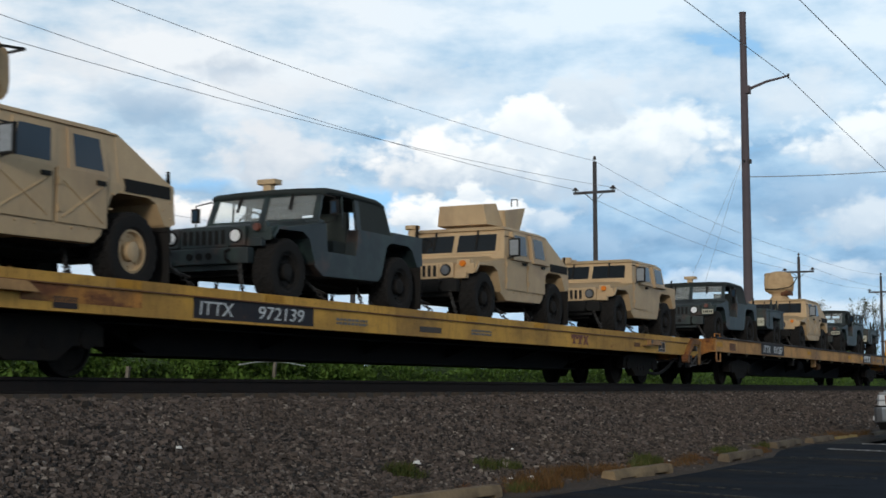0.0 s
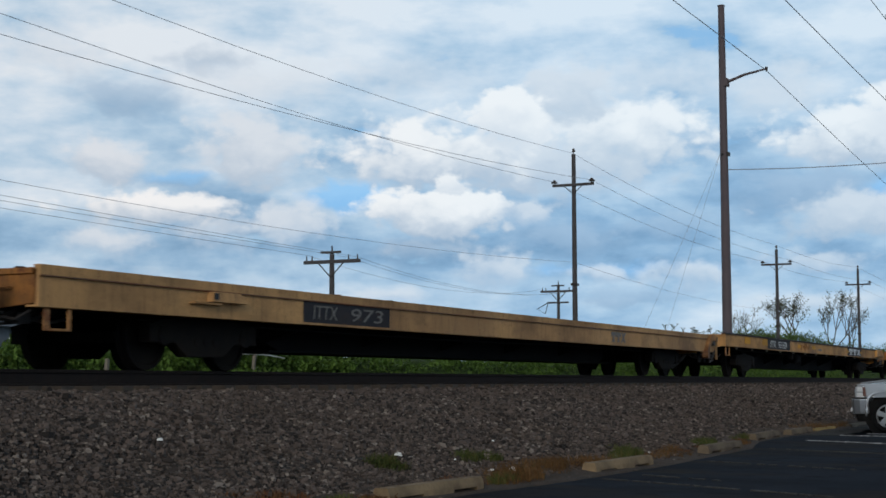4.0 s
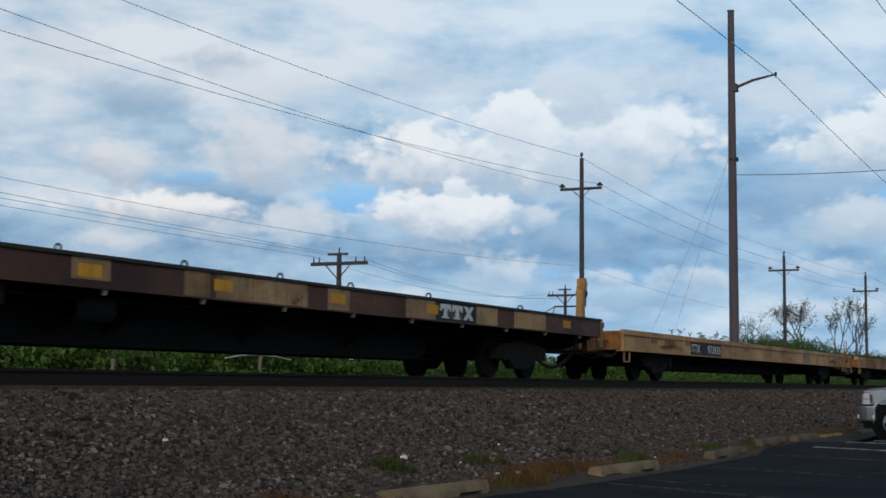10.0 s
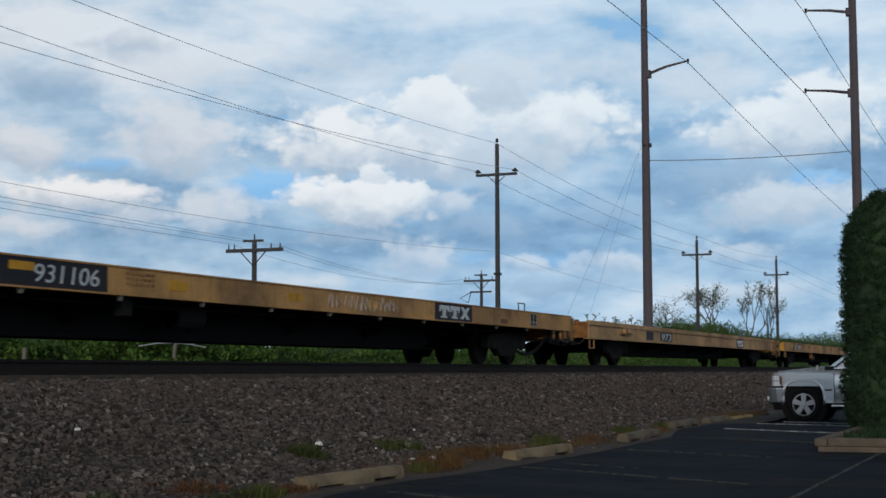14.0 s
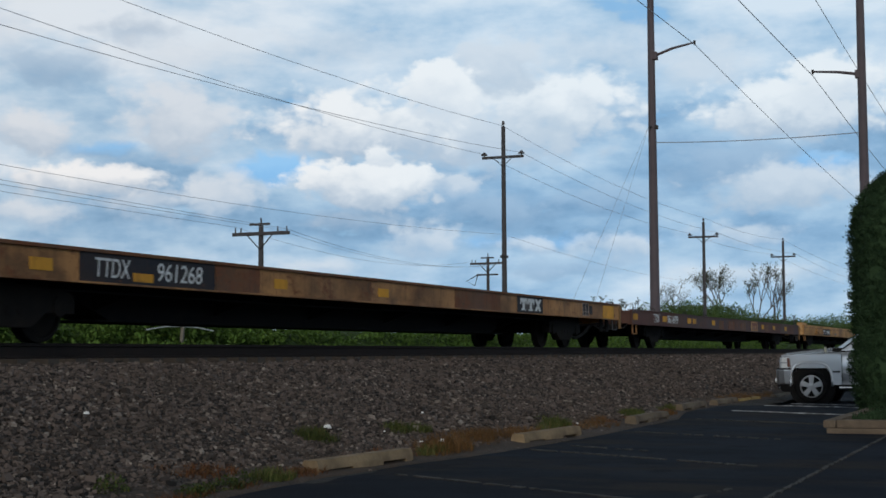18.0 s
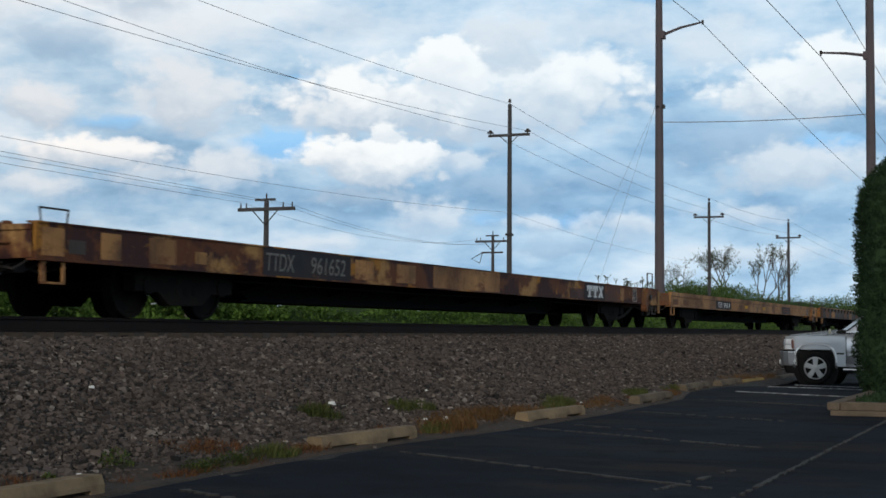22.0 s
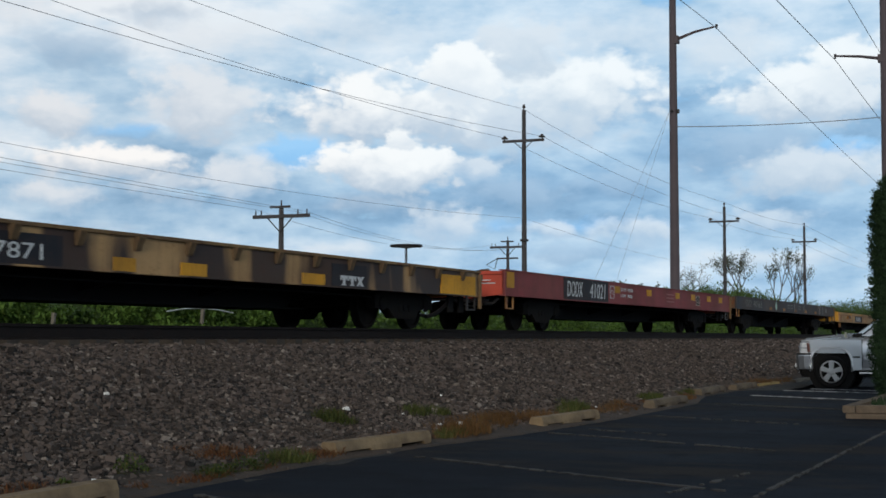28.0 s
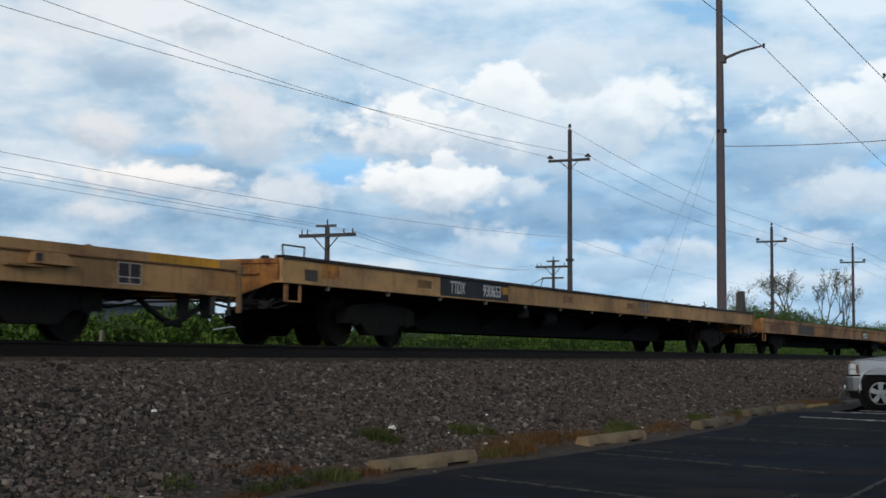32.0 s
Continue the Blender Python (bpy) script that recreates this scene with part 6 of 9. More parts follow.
def lugs(car, xs):
    """Small chain pockets hanging below the sill."""
    me = shared("lug", lambda: Shape().hull([(-0.018, -0.025, -0.065), (0.018, -0.025, -0.065), (0.018, 0.03, -0.065), (-0.018, 0.03, -0.065)], [(-0.045, -0.035, 0.0), (0.045, -0.035, 0.0), (0.045, 0.03, 0.0), (-0.045, 0.03, 0.0)]).mesh("lug", 0.006))
    for x in xs:
        part("chain_pocket", me, M["stake"], car, m=pose(x, -HALF + 0.02, car["low"]))


def reservoir(car, x, mat="tan_c", r=0.17, ln=0.75, y=-0.95):
    s = Shape()
    rows = [(0.0, 0.05), (r * 0.75, 0.02), (r, 0.10), (r, ln - 0.10), (r * 0.75, ln - 0.02)]
    z = car["low"] - 0.20
    prev = None
    for rad, q in rows:
        if prev:
            s.rod((x + prev[1], y, z), (x + q, y, z), max(prev[0], 0.02), max(rad, 0.02), 14)
        prev = (rad, q)
    s.box(x + 0.12, x + 0.16, y - 0.02, y + 0.02, z, z + 0.3).box(x + ln - 0.18, x + ln - 0.14, y - 0.02, y + 0.02, z, z + 0.3)
    # in the underframe's black, the wagon's shade is part of the tank's colour
    part("air_reservoir", s, M[mat], car, "air reservoir coloured dark for the shade under the wagon" if mat == "under" else "stained tan air reservoir")
    part("valve_box", Shape().box(x - 1.62, x - 1.40, -1.30, -1.16, car["low"] - 0.24, car["low"]), M["under" if mat == "under" else "tan_b"], car, bevel=0.01)


def hitch(car, x, high=0.75, mat="gold", width=0.5, out=0.0, head=None, reach=0.0):
    """The folded trailer hitch: two cheek posts, a head and a drooping strap."""
    t = car["top"]
    y0, y1 = -1.32 - out, -1.18 - out
    h = part("trailer_hitch", Shape().hull([(x, y0, t - 0.34), (x + 0.19, y0, t - 0.34), (x + 0.19, y1, t - 0.34), (x, y1, t - 0.34)],
                                           [(x + 0.07, y0, t + high * 0.78), (x + 0.21, y0, t + high * 0.78), (x + 0.21, y1, t + high * 0.78), (x + 0.07, y1, t + high * 0.78)]), M[mat], car, bevel=0.01)
    part("hitch_head", Shape().hull([(x + 0.09, y0 - 0.01, t + high * 0.70), (x + 0.28, y0 - 0.01, t + high * 0.66), (x + 0.36, y0 - 0.01, t + high * 0.86), (x + 0.26, y0 - 0.01, t + high), (x + 0.12, y0 - 0.01, t + high * 0.97)],
                                    [(x + 0.09, y1 + 0.01, t + high * 0.70), (x + 0.28, y1 + 0.01, t + high * 0.66), (x + 0.36, y1 + 0.01, t + high * 0.86), (x + 0.26, y1 + 0.01, t + high), (x + 0.12, y1 + 0.01, t + high * 0.97)]), M[head or mat], h, bevel=0.02)
    part("chain_hoist", Shape().box(x + 0.22, x + 0.34 + reach * 0.4, y0 + 0.02, y1 - 0.02, t + high * 0.30, t + high * 0.70).rod((x + 0.28, y0, t + high * 0.62), (x + 0.28, y1, t + high * 0.62), 0.09, None, 10).tube([(x + 0.30, -1.25, t + high * 0.3), (x + 0.33, -1.25, t + 0.02), (x + 0.26, -1.25, t - 0.2)], 0.028, 5), M["iron"], h, "sooty chain hoist")
    if width:
        part("release_bar", Shape().hull([(x + reach + 0.42, -1.25, t - 0.02), (x + reach + 0.50, -1.25, t - 0.02), (x + reach + 0.50, -1.19, t - 0.02), (x + reach + 0.42, -1.19, t - 0.02)],
                                         [(x + reach + 0.60, -1.25, t + high * 1.12), (x + reach + 0.67, -1.25, t + high * 1.12), (x + reach + 0.67, -1.19, t + high * 1.12), (x + reach + 0.60, -1.19, t + high * 1.12)]), M["rusty"], h)
        part("hand_hold", Shape().tube([(x + reach + 0.52, -1.22, t + 0.12), (x + reach + 0.66, -1.22, t + 0.14), (x + reach + 0.74, -1.22, t + high * 0.8), (x + reach + 0.64, -1.22, t + high * 0.86)], 0.014, 5), M["iron"], h)
        part("hitch_frame", Shape().box(x - width, x - width + 0.06, -1.2, -1.12, t - 0.1, t + high * 0.66).box(x - width - 0.02, x - width + 0.08, -1.21, -1.11, t + high * 0.66, t + high * 0.72), M["rusty"], h)
        part("cross_bar", Shape().box(x - width + 0.062, x + 0.1, -1.19, -1.13, t + high * 0.50, t + high * 0.58), M[mat], h, bevel=0.008)
        part("low_bar", Shape().box(x - width + 0.062, x + 0.58, -1.21, -1.09, t - 0.06, t + 0.13), M[mat], h, "golden low cross bar", bevel=0.01)


def cleats(car, xs):
    """Lashing shackles on the deck's edge."""
    me = shared("cleat", lambda: Shape().tube([(-0.05, 0, -0.02), (-0.05, 0, 0.045), (-0.026, 0, 0.078), (0.026, 0, 0.078), (0.05, 0, 0.045), (0.05, 0, -0.02)], 0.015, 6).mesh("cleat"))
    for x in xs:
        part("lashing_shackle", me, M["iron"], car, m=pose(x, -HALF + 0.04, car["top"], 0, 0, 76))


def chocks(car, xs):
    me = shared("chock", lambda: Shape().box(-0.16, 0.02, -0.05, 0.05, 0.0, 0.035).box(0.03, 0.12, -0.04, 0.04, 0.0, 0.06).mesh("chock", 0.006))
    for i, x in enumerate(xs):
        part("wheel_chock", me, M["iron"], car, m=pose(x, -HALF + 0.06 + 0.02 * (i % 2), car["top"] - 0.002, 0, 0, 13 * (i % 3)))


def ribs(car, n, x0, x1, mat="tan_d"):
    """Stake pockets along the side."""
    b, t, f = car["low"], car["top"], car["face"]
    me = shared(("rib", round(b, 2), round(t, 2)), lambda: Shape().hull([(-0.055, f - 0.03, t - 0.20), (0.055, f - 0.03, t - 0.20), (0.055, f + 0.02, t - 0.20), (-0.055, f + 0.02, t - 0.20)],
                                                      [(-0.07, f - 0.09, t - 0.03), (0.07, f - 0.09, t - 0.03), (0.07, f + 0.02, t - 0.03), (-0.07, f + 0.02, t - 0.03)]).mesh("rib", 0.006))
    for i in range(n):
        part("stake_pocket", me, M[mat], car, m=pose(x0 + (x1 - x0) * i / (n - 1), 0, 0))


def hand_wheel(car, x, high=0.34):
    t = car["top"]
    st = part("brake_wheel", Shape().rod((x, -1.0, t - 0.2), (x, -1.0, t + high), 0.022, None, 8), M["iron"], car, "black brake wheel on a stem")
    s = Shape()
    ring = [(x + 0.27 * math.cos(i * math.pi / 10), -1.0 + 0.27 * math.sin(i * math.pi / 10), t + high + 0.03) for i in range(21)]
    s.tube(ring, 0.022, 6)
    for i in range(5):
        a = i * 1.2566
        s.rod((x, -1.0, t + high - 0.01), (x + 0.27 * math.cos(a), -1.0 + 0.27 * math.sin(a), t + high + 0.03), 0.012, None, 5)
    part("wheel_rim", s, M["iron"], st)


def scrawl(car, x0, x1, seed, mat="letter_dim", low=0.1, high=0.9):
    """Illegible spray-can scribble as loose strokes."""
    rng = random.Random(seed)
    b, t, f = car["low"] + 0.02, car["mid"], car["face"] - 0.006
    s = Shape()
    x = x0
    while x < x1:
        z0, z1 = b + (t - b) * rng.uniform(low, low + 0.25), b + (t - b) * rng.uniform(high - 0.25, high)
        p = [(x, f, z0), (x + rng.uniform(-0.05, 0.12), f, z1), (x + rng.uniform(0.08, 0.2), f, z0 + (z1 - z0) * rng.uniform(0.3, 0.7)), (x + rng.uniform(0.1, 0.25), f, z0)]
        s.tube(p, 0.011, 4)
        x += rng.uniform(0.14, 0.26)
    part("scribble", s, M[mat], car)


L89 = 27.25
TALL, LOW = 1.205, 1.085


def channel_car(start, label, paint="tan", tank="under", **k):
    k.setdefault("lip", "lip_black")
    c = flatcar(start, L89, "channel", paint, k.pop("top", TALL), k.pop("depth", 0.365), label, **k)
    lugs(c, [1.3 + 1.9 * i for i in range(14)])
    reservoir(c, 10.7, tank)
    return c


def smooth_car(start, label, paint="tan_b", **k):
    return flatcar(start, L89, "smooth", paint, k.pop("top", LOW + 0.02), k.pop("depth", 0.44), label, **k)


def painted_end(car, mat="gold", post="gold"):
    """The painted end sill: a row of black plates between posts, a ledge under them, and a near-black block as the
    drawgear's shaded mouth.
    """
    t = car["top"]
    strip = part("end_rail", Shape().box(-0.075, 0.0, -HALF + 0.03, HALF - 0.03, t - 0.135, t - 0.112), M[mat], car, "ledge across the end", bevel=0.005)
    for k in range(5):
        y = -HALF + 0.05 + k * (2 * HALF - 0.22) / 4
        part("end_post", Shape().box(-0.058, 0.028, y, y + 0.12, t - 0.111, t + 0.03), M[post], strip, bevel=0.004)
        if k < 4:
            part("end_panel", Shape().box(-0.050, 0.022, y + 0.123, y + (2 * HALF - 0.22) / 4 - 0.003, t - 0.111, t + 0.024), M["black"], strip, "black plate between the posts")
    # no hole is cut: a dark block stands for the opening's shade
    mouth = part("drawgear_mouth_shade", Shape().box(-0.048, -0.001, -0.42, 0.42, t - 0.42, t - 0.17), M["under"], car, "near-black block for the shaded opening round the coupler")
    part("mouth_sill", Shape().box(-0.10, -0.04, -0.50, 0.50, t - 0.46, t - 0.425), M[mat], mouth, bevel=0.004)
    plate(car, 0.03, 0.78, "tan_c", low=0.0, high=1.0)
    f, m = car["face"], car["mid"]
    part("edge_pad", Shape().box(0.30, 0.76, f - 0.034, f - 0.0215, m + 0.012, m + 0.075), M["tan_b"], car, bevel=0.004)


# first wagon: loaded, stained sides
c = smooth_car(8.6, "yellow-tan flatcar with a black numbered panel, loaded with military vehicles", "tan_y", end_paint="orange", top=1.10, depth=0.40)
plate(c, 6.0, 8.78, "black", "number_panel")
words(c, 6.12, 6.85, "ITTX")
words(c, 7.42, 8.53, "972139")
plate(c, 3.0, 5.0, "orange", low=0.25, high=1.0)
plate(c, 3.5, 3.9, "black", "slot", 0.0, 0.5)
for x in (4.52, 7.55, 13.65, 16.6):
    part("reflector", Shape().box(x, x + 0.44, -HALF - 0.036, -HALF - 0.028, 1.0, 1.09), M["mark"], c)
plate(c, 11.99, 12.75, "slate", "vent_plate", 0.15, 0.5)
bracket(c, 2.4, 3.2)
emblem(c, 18.39, 19.54, None, "letter_red")
print_bars(c, 13.9, 14.7, 0.2, 0.6)
print_bars(c, 9.4, 10.3, 0.2, 0.6)
plate(c, 22.3, 22.7, "rusty", low=0.3, high=0.65)
sticker(c, 24.0, 24.5, 0.0, 0.9)
strut(c, 25.8, 27.0, "orange")
bracket(c, 23.2, 24.0)

# second wagon
c = channel_car(37.4, "tan flatcar with deep channel sides, loaded with military vehicles", "tan", end_paint="orange")
plate(c, 4.69, 7.46, "black", "number_panel")
words(c, 4.95, 5.75, "ITTX")
words(c, 6.15, 7.25, "931287")
for x in (0.1, 10.74, 17.46, 19.8):
    plate(c, x, x + 0.5, "mark", "reflector", 0.35, 0.7)
emblem(c, 20.29, 21.92)
sticker(c, 24.34, 24.83)
hitch(c, 25.9, 0.72, "gold", 0.0, 0.10, "orange")
loop(c, 26.3, 26.9)
loop(c, 0.1, 0.6, 0.1, "orange")
reservoir(c, 13.9, "rusty", 0.12, 0.5)
print_bars(c, 22.3, 22.8, 0.3, 0.9)
print_bars(c, 23.2, 23.9, 0.2, 0.6)
plate(c, 1.3, 1.9, "rusty", low=0.1, high=0.7)

# third
c = channel_car(66.0, "empty tan flatcar with rust-stained end and a black panel", "tan_c", end_paint="rusty")
plate(c, 4.8, 8.08, "black", "number_panel")
words(c, 5.1, 5.95, "ITTX")
words(c, 6.75, 7.85, "930543")
plate(c, 0.05, 0.86, "rusty")
for x in (7.9, 10.7, 15.9):
    plate(c, x, x + 0.45, "mark", "reflector", 0.3, 0.7)
emblem(c, 19.29, 20.29, None, "letter_red", 0.1, 0.8)
guard(c, 24.95, 26.1, 0.30, "rusty")
guard(c, 25.5, 26.1, 0.30, "rusty")
part("end_post", Shape().box(26.3, 26.52, -1.3, -1.16, 1.1, 1.72), M["slate"], c, bevel=0.01)
sticker(c, 23.35, 23.8, 0.25, 0.9)
part("signal_post", Shape().box(22.40, 22.55, -1.3, -1.2, 1.1, 1.45).rod((22.55, -1.25, 1.42), (22.70, -1.25, 1.47), 0.05, None, 8), M["tan_c"], c, bevel=0.01)
cleats(c, [18.8, 20.5])
plate(c, 23.6, 24.2, "rusty", low=0.2, high=0.6)

# fourth and fifth
c = smooth_car(94.6, "empty pale tan flatcar with smooth sides", "tan_b", end_paint="orange")
plate(c, 5.44, 8.03, "black", "number_panel")
words(c, 5.7, 6.4, "ITTX", "letter_dim")
words(c, 6.8, 7.8, "973", "letter_dim")
emblem(c, 18.4, 19.6, None, "letter_dim")
bracket(c, 3.1, 3.9)
strut(c, 25.9, 27.0)
c = channel_car(122.9, "empty tan flatcar with a black numbered panel", "tan")
for x in (2.2, 4.4):
    plate(c, x, x + 0.65, "mark", "reflector", 0.3, 0.9)
plate(c, 5.07, 8.28, "black", "number_panel")
words(c, 5.42, 6.16, "ITTX")
words(c, 6.55, 7.75, "931320")
for x in (9.5, 11.9):
    plate(c, x, x + 0.5, "mark", "reflector", 0.35, 0.75)
print_bars(c, 12.9, 13.5, 0.2, 0.5)
scrawl(c, 9.9, 11.4, 3, "tan_c")
emblem(c, 18.69, 21.74)
for x in (18.5, 21.5):
    plate(c, x, x + 0.45, "mark", "reflector", 0.4, 0.62, proud=0.006)
bracket(c, 25.2, 26.9, 0.2, 1.1, "tan")
loop(c, 26.2, 26.8)

# sixth
c = channel_car(151.5, "empty patched tan and slate flatcar with a hitch at its end", "tan", "tan_c", end_paint="orange")
plate(c, 0.06, 0.66, "mark", "reflector", 0.0, 1.0)
plate(c, 0.66, 1.52, "rusty")
plate(c, 4.57, 7.92, "slate", "number_panel")
words(c, 5.04, 5.6, "ITTX", "letter_red")
words(c, 6.24, 7.1, "911808", "letter_red")
plate(c, 5.7, 6.19, "mark", "reflector", 0.0, 0.35, proud=0.006)
plate(c, 8.3, 8.7, "rusty", low=0.4, high=0.7)
plate(c, 11.6, 12.6, "gold", low=0.3, high=0.7)
emblem(c, 19.17, 20.88)
plate(c, 24.3, 27.1, "tan_d", low=0.0, high=1.0)
plate(c, 26.55, 27.0, "rusty", low=0.1, high=0.55, proud=0.003)
hitch(c, 25.75, 0.85, "gold", 0.48, 0.10, "rusty", 0.30)
loop(c, 26.9, 27.2, 0.12)

# seventh: smooth with a bright yellow end
c = smooth_car(180.0, "empty pale tan flatcar with a bright yellow end", "tan_b", end_paint="gold", top=1.17)
painted_end(c)
loop(c, 0.25, 0.7, 0.02)
plate(c, 7.28, 10.13, "black", "number_panel")
words(c, 7.5, 8.2, "ITTX")
words(c, 8.7, 9.8, "973579")
bracket(c, 3.01, 3.76)
plate(c, 0.97, 1.37, "tan_c", low=0.3, high=0.65)
emblem(c, 17.07, 18.79)
sticker(c, 23.92, 24.47)
bracket(c, 22.89, 23.83)
plate(c, 19.4, 20.4, "tan_c", low=0.2, high=0.8)
plate(c, 21.2, 21.6, "tan_c", low=0.2, high=0.6)
print_bars(c, 20.8, 21.9, 0.5, 0.9, "tan_c")
guard(c, 26.57, 27.15, 0.3)
strut(c, 25.22, 25.9)

# eighth: patchwork of brown and tan
c = channel_car(208.4, "empty flatcar patched in brown, tan and black paint", "maroon", top=1.25, lip="lip_black")
for a, b in ((0.1, 0.9), (1.6, 2.1), (2.9, 4.4), (12.27, 12.8), (12.95, 15.16), (15.72, 16.34), (18.15, 19.2), (20.81, 21.73), (22.51, 24.05)):
    plate(c, a, b, "tan_pale", low=0.0, high=1.0)
plate(c, 10.2, 10.86, "tan_pale", low=0.22, high=0.98)
plate(c, 4.9, 7.6, "black", "number_panel")
plate(c, 0.95, 1.55, "brown")
for x in (10.3, 12.9, 15.8, 18.9, 25.0):
    plate(c, x, x + 0.4, "mark", "reflector", 0.3, 0.75, proud=0.006)
emblem(c, 19.2, 20.81)
cleats(c, [10.03, 12.33, 14.52, 16.46, 19.05, 22.91])
hitch(c, 26.3, 0.85, "tan", 0.0)
part("end_post", Shape().box(0.0, 0.14, -1.3, -1.12, 1.2, 1.40).box(0.05, 1.1, -1.28, -1.16, 1.22, 1.30), M["slate"], c)

# ninth
c = smooth_car(237.1, "empty tan flatcar with rust-bordered sides and black panel", "tan_b", end_paint="orange", top=1.11, depth=0.46)
plate(c, 5.26, 8.19, "black", "number_panel")
words(c, 5.33, 6.13, "ITTX")
words(c, 6.85, 8.1, "973935")
bracket(c, 3.08, 3.94, 0.5, 1.0, "orange")
for a, b in ((2.02, 2.49), (4.82, 5.2), (8.27, 8.79), (10.78, 11.3), (13.2, 13.8), (15.4, 15.9), (25.0, 25.3)):
    plate(c, a, b, "tan_c", low=0.62, high=0.9)
for a in (3.9, 9.1, 16.2):
    print_bars(c, a, a + 0.7, 0.2, 0.5, "tan_c")
emblem(c, 18.48, 19.72, None, "letter_dim")
bracket(c, 23.2, 23.95)
sticker(c, 24.02, 24.47)
strut(c, 25.3, 26.0, "tan_c")
guard(c, 26.64, 27.1, 0.55, "tan_c")

# tenth
c = smooth_car(266.1, "empty tan flatcar with scribbles and a glowing orange end", "tan_c", end_paint="orange", top=1.09, depth=0.40)
painted_end(c, "orange", "tan_b")
plate(c, 0.3, 0.8, "rusty", low=0.3, high=0.8)
plate(c, 3.6, 4.1, "rusty", low=0.1, high=0.6)
plate(c, 8.23, 11.07, "black", "number_panel")
words(c, 8.6, 9.3, "ITTX", "letter_dim")
words(c, 9.7, 10.8, "973", "letter_dim")
scrawl(c, 15.45, 16.55, 5, "slate", 0.0, 1.0)
plate(c, 17.5, 18.0, "slate", low=0.5, high=1.0)
scrawl(c, 17.66, 18.97, 8, "slate", 0.05, 0.8)
emblem(c, 19.12, 20.22)
plate(c, 14.32, 14.75, "mark", "reflector", 0.1, 0.6)
plate(c, 21.5, 22.3, "rusty", low=0.2, high=0.9)
sticker(c, 24.5, 24.85)
strut(c, 25.33, 26.3)
guard(c, 26.61, 27.1)
loop(c, 22.92, 23.33)

# eleventh
c = channel_car(294.7, "empty tan flatcar with a black panel and pale scribbles", "tan", end_paint="orange", top=1.15, lip=None)
plate(c, 5.3, 8.59, "black", "number_panel")
words(c, 5.6, 6.4, "ITTX")
plate(c, 6.76, 7.2, "mark", "reflector", 0.55, 0.85, proud=0.006)
words(c, 7.2, 8.42, "931106")
print_bars(c, 9.0, 9.6, 0.3, 0.9, "tan_c", 3)
for x in (9.95, 13.16, 15.9):
    plate(c, x, x + 0.45, "mark", "reflector", 0.3, 0.7)
scrawl(c, 14.47, 17.07, 13, "chalk")
emblem(c, 18.86, 20.74)
sticker(c, 24.25, 24.68)
loop(c, 23.65, 24.07)
plate(c, 22.4, 22.8, "rusty", low=0.1, high=0.4)

# twelfth
c = smooth_car(323.4, "empty tan flatcar with a rust-streaked orange end", "tan_b", end_paint="orange", top=1.10)
plate(c, 5.57, 6.34, "black", "number_panel", 0.1, 0.9)
plate(c, 7.14, 8.62, "black", "number_panel", 0.1, 0.9)
words(c, 7.3, 8.5, "973")
emblem(c, 18.4, 19.6)
bracket(c, 3.1, 3.9)
plate(c, 3.0, 3.3, "rusty", low=0.3, high=0.7)
strut(c, 25.6, 26.6)

# thirteenth: low car with chocks along the deck
c = flatcar(352.1, L89, "channel", "tan", 1.065, 0.38, "empty tan flatcar with loose chocks along its deck edge", "gold")
for a, b, t in ((2.31, 3.12, "TTDX"), (3.45, 4.34, "961707")):
    plate(c, a, b, "black", "number_panel", 0.1, 0.95)
    words(c, a + 0.12, b - 0.06, t)
plate(c, 1.72, 2.04, "mark", "reflector", 0.3, 0.95)
for x, w in ((6.5, 0.5), (8.6, 0.5), (14.0, 0.6), (20.4, 0.4), (21.6, 0.3)):
    plate(c, x, x + w, "tan_c", low=0.45, high=0.8)
print_bars(c, 6.5, 7.0, 0.1, 0.6)
emblem(c, 16.75, 17.7, None, "letter_red", 0.1, 0.95)
reservoir(c, 10.06, "rusty", 0.14, 0.9)
sticker(c, 23.68, 24.16)
loop(c, 22.45, 22.97)
part("end_block", Shape().box(25.05, 26.6, -1.32, -1.05, 1.0, 1.20), M["gold"], c, bevel=0.015)
strut(c, 25.6, 26.5, "gold")
guard(c, 26.8, 27.1, 0.3)
chocks(c, [3.4, 5.4, 6.1, 9.1, 11.8, 12.1, 14.4, 15.0, 15.7, 17.2, 18.5, 20.5, 21.5])

# fourteenth
c = flatcar(380.6, L89, "channel", "tan_c", 1.10, 0.40, "empty flatcar patched in tan, rust and black, with brown rail", "orange", "rusty")
plate(c, 4.39, 7.38, "black", "number_panel")
words(c, 4.69, 5.41, "TTDX")
words(c, 6.0, 7.06, "961268")
plate(c, 5.47, 5.9, "mark", "reflector", 0.1, 0.4, proud=0.006)
for x in (3.49, 9.01, 12.58):
    plate(c, x, x + 0.4, "mark", "reflector", 0.25, 0.65)
plate(c, 7.4, 8.6, "rusty", low=0.0, high=1.0)
plate(c, 8.6, 12.3, "tan_c", low=0.0, high=0.9)
plate(c, 15.97, 18.42, "rusty")
emblem(c, 19.44, 21.1)
sticker(c, 24.04, 24.53)
plate(c, 24.6, 24.85, "black", "data_panel", 0.2, 0.8)
plate(c, 25.76, 26.73, "gold", low=0.0, high=0.9)
loop(c, 26.3, 26.9, 0.05)

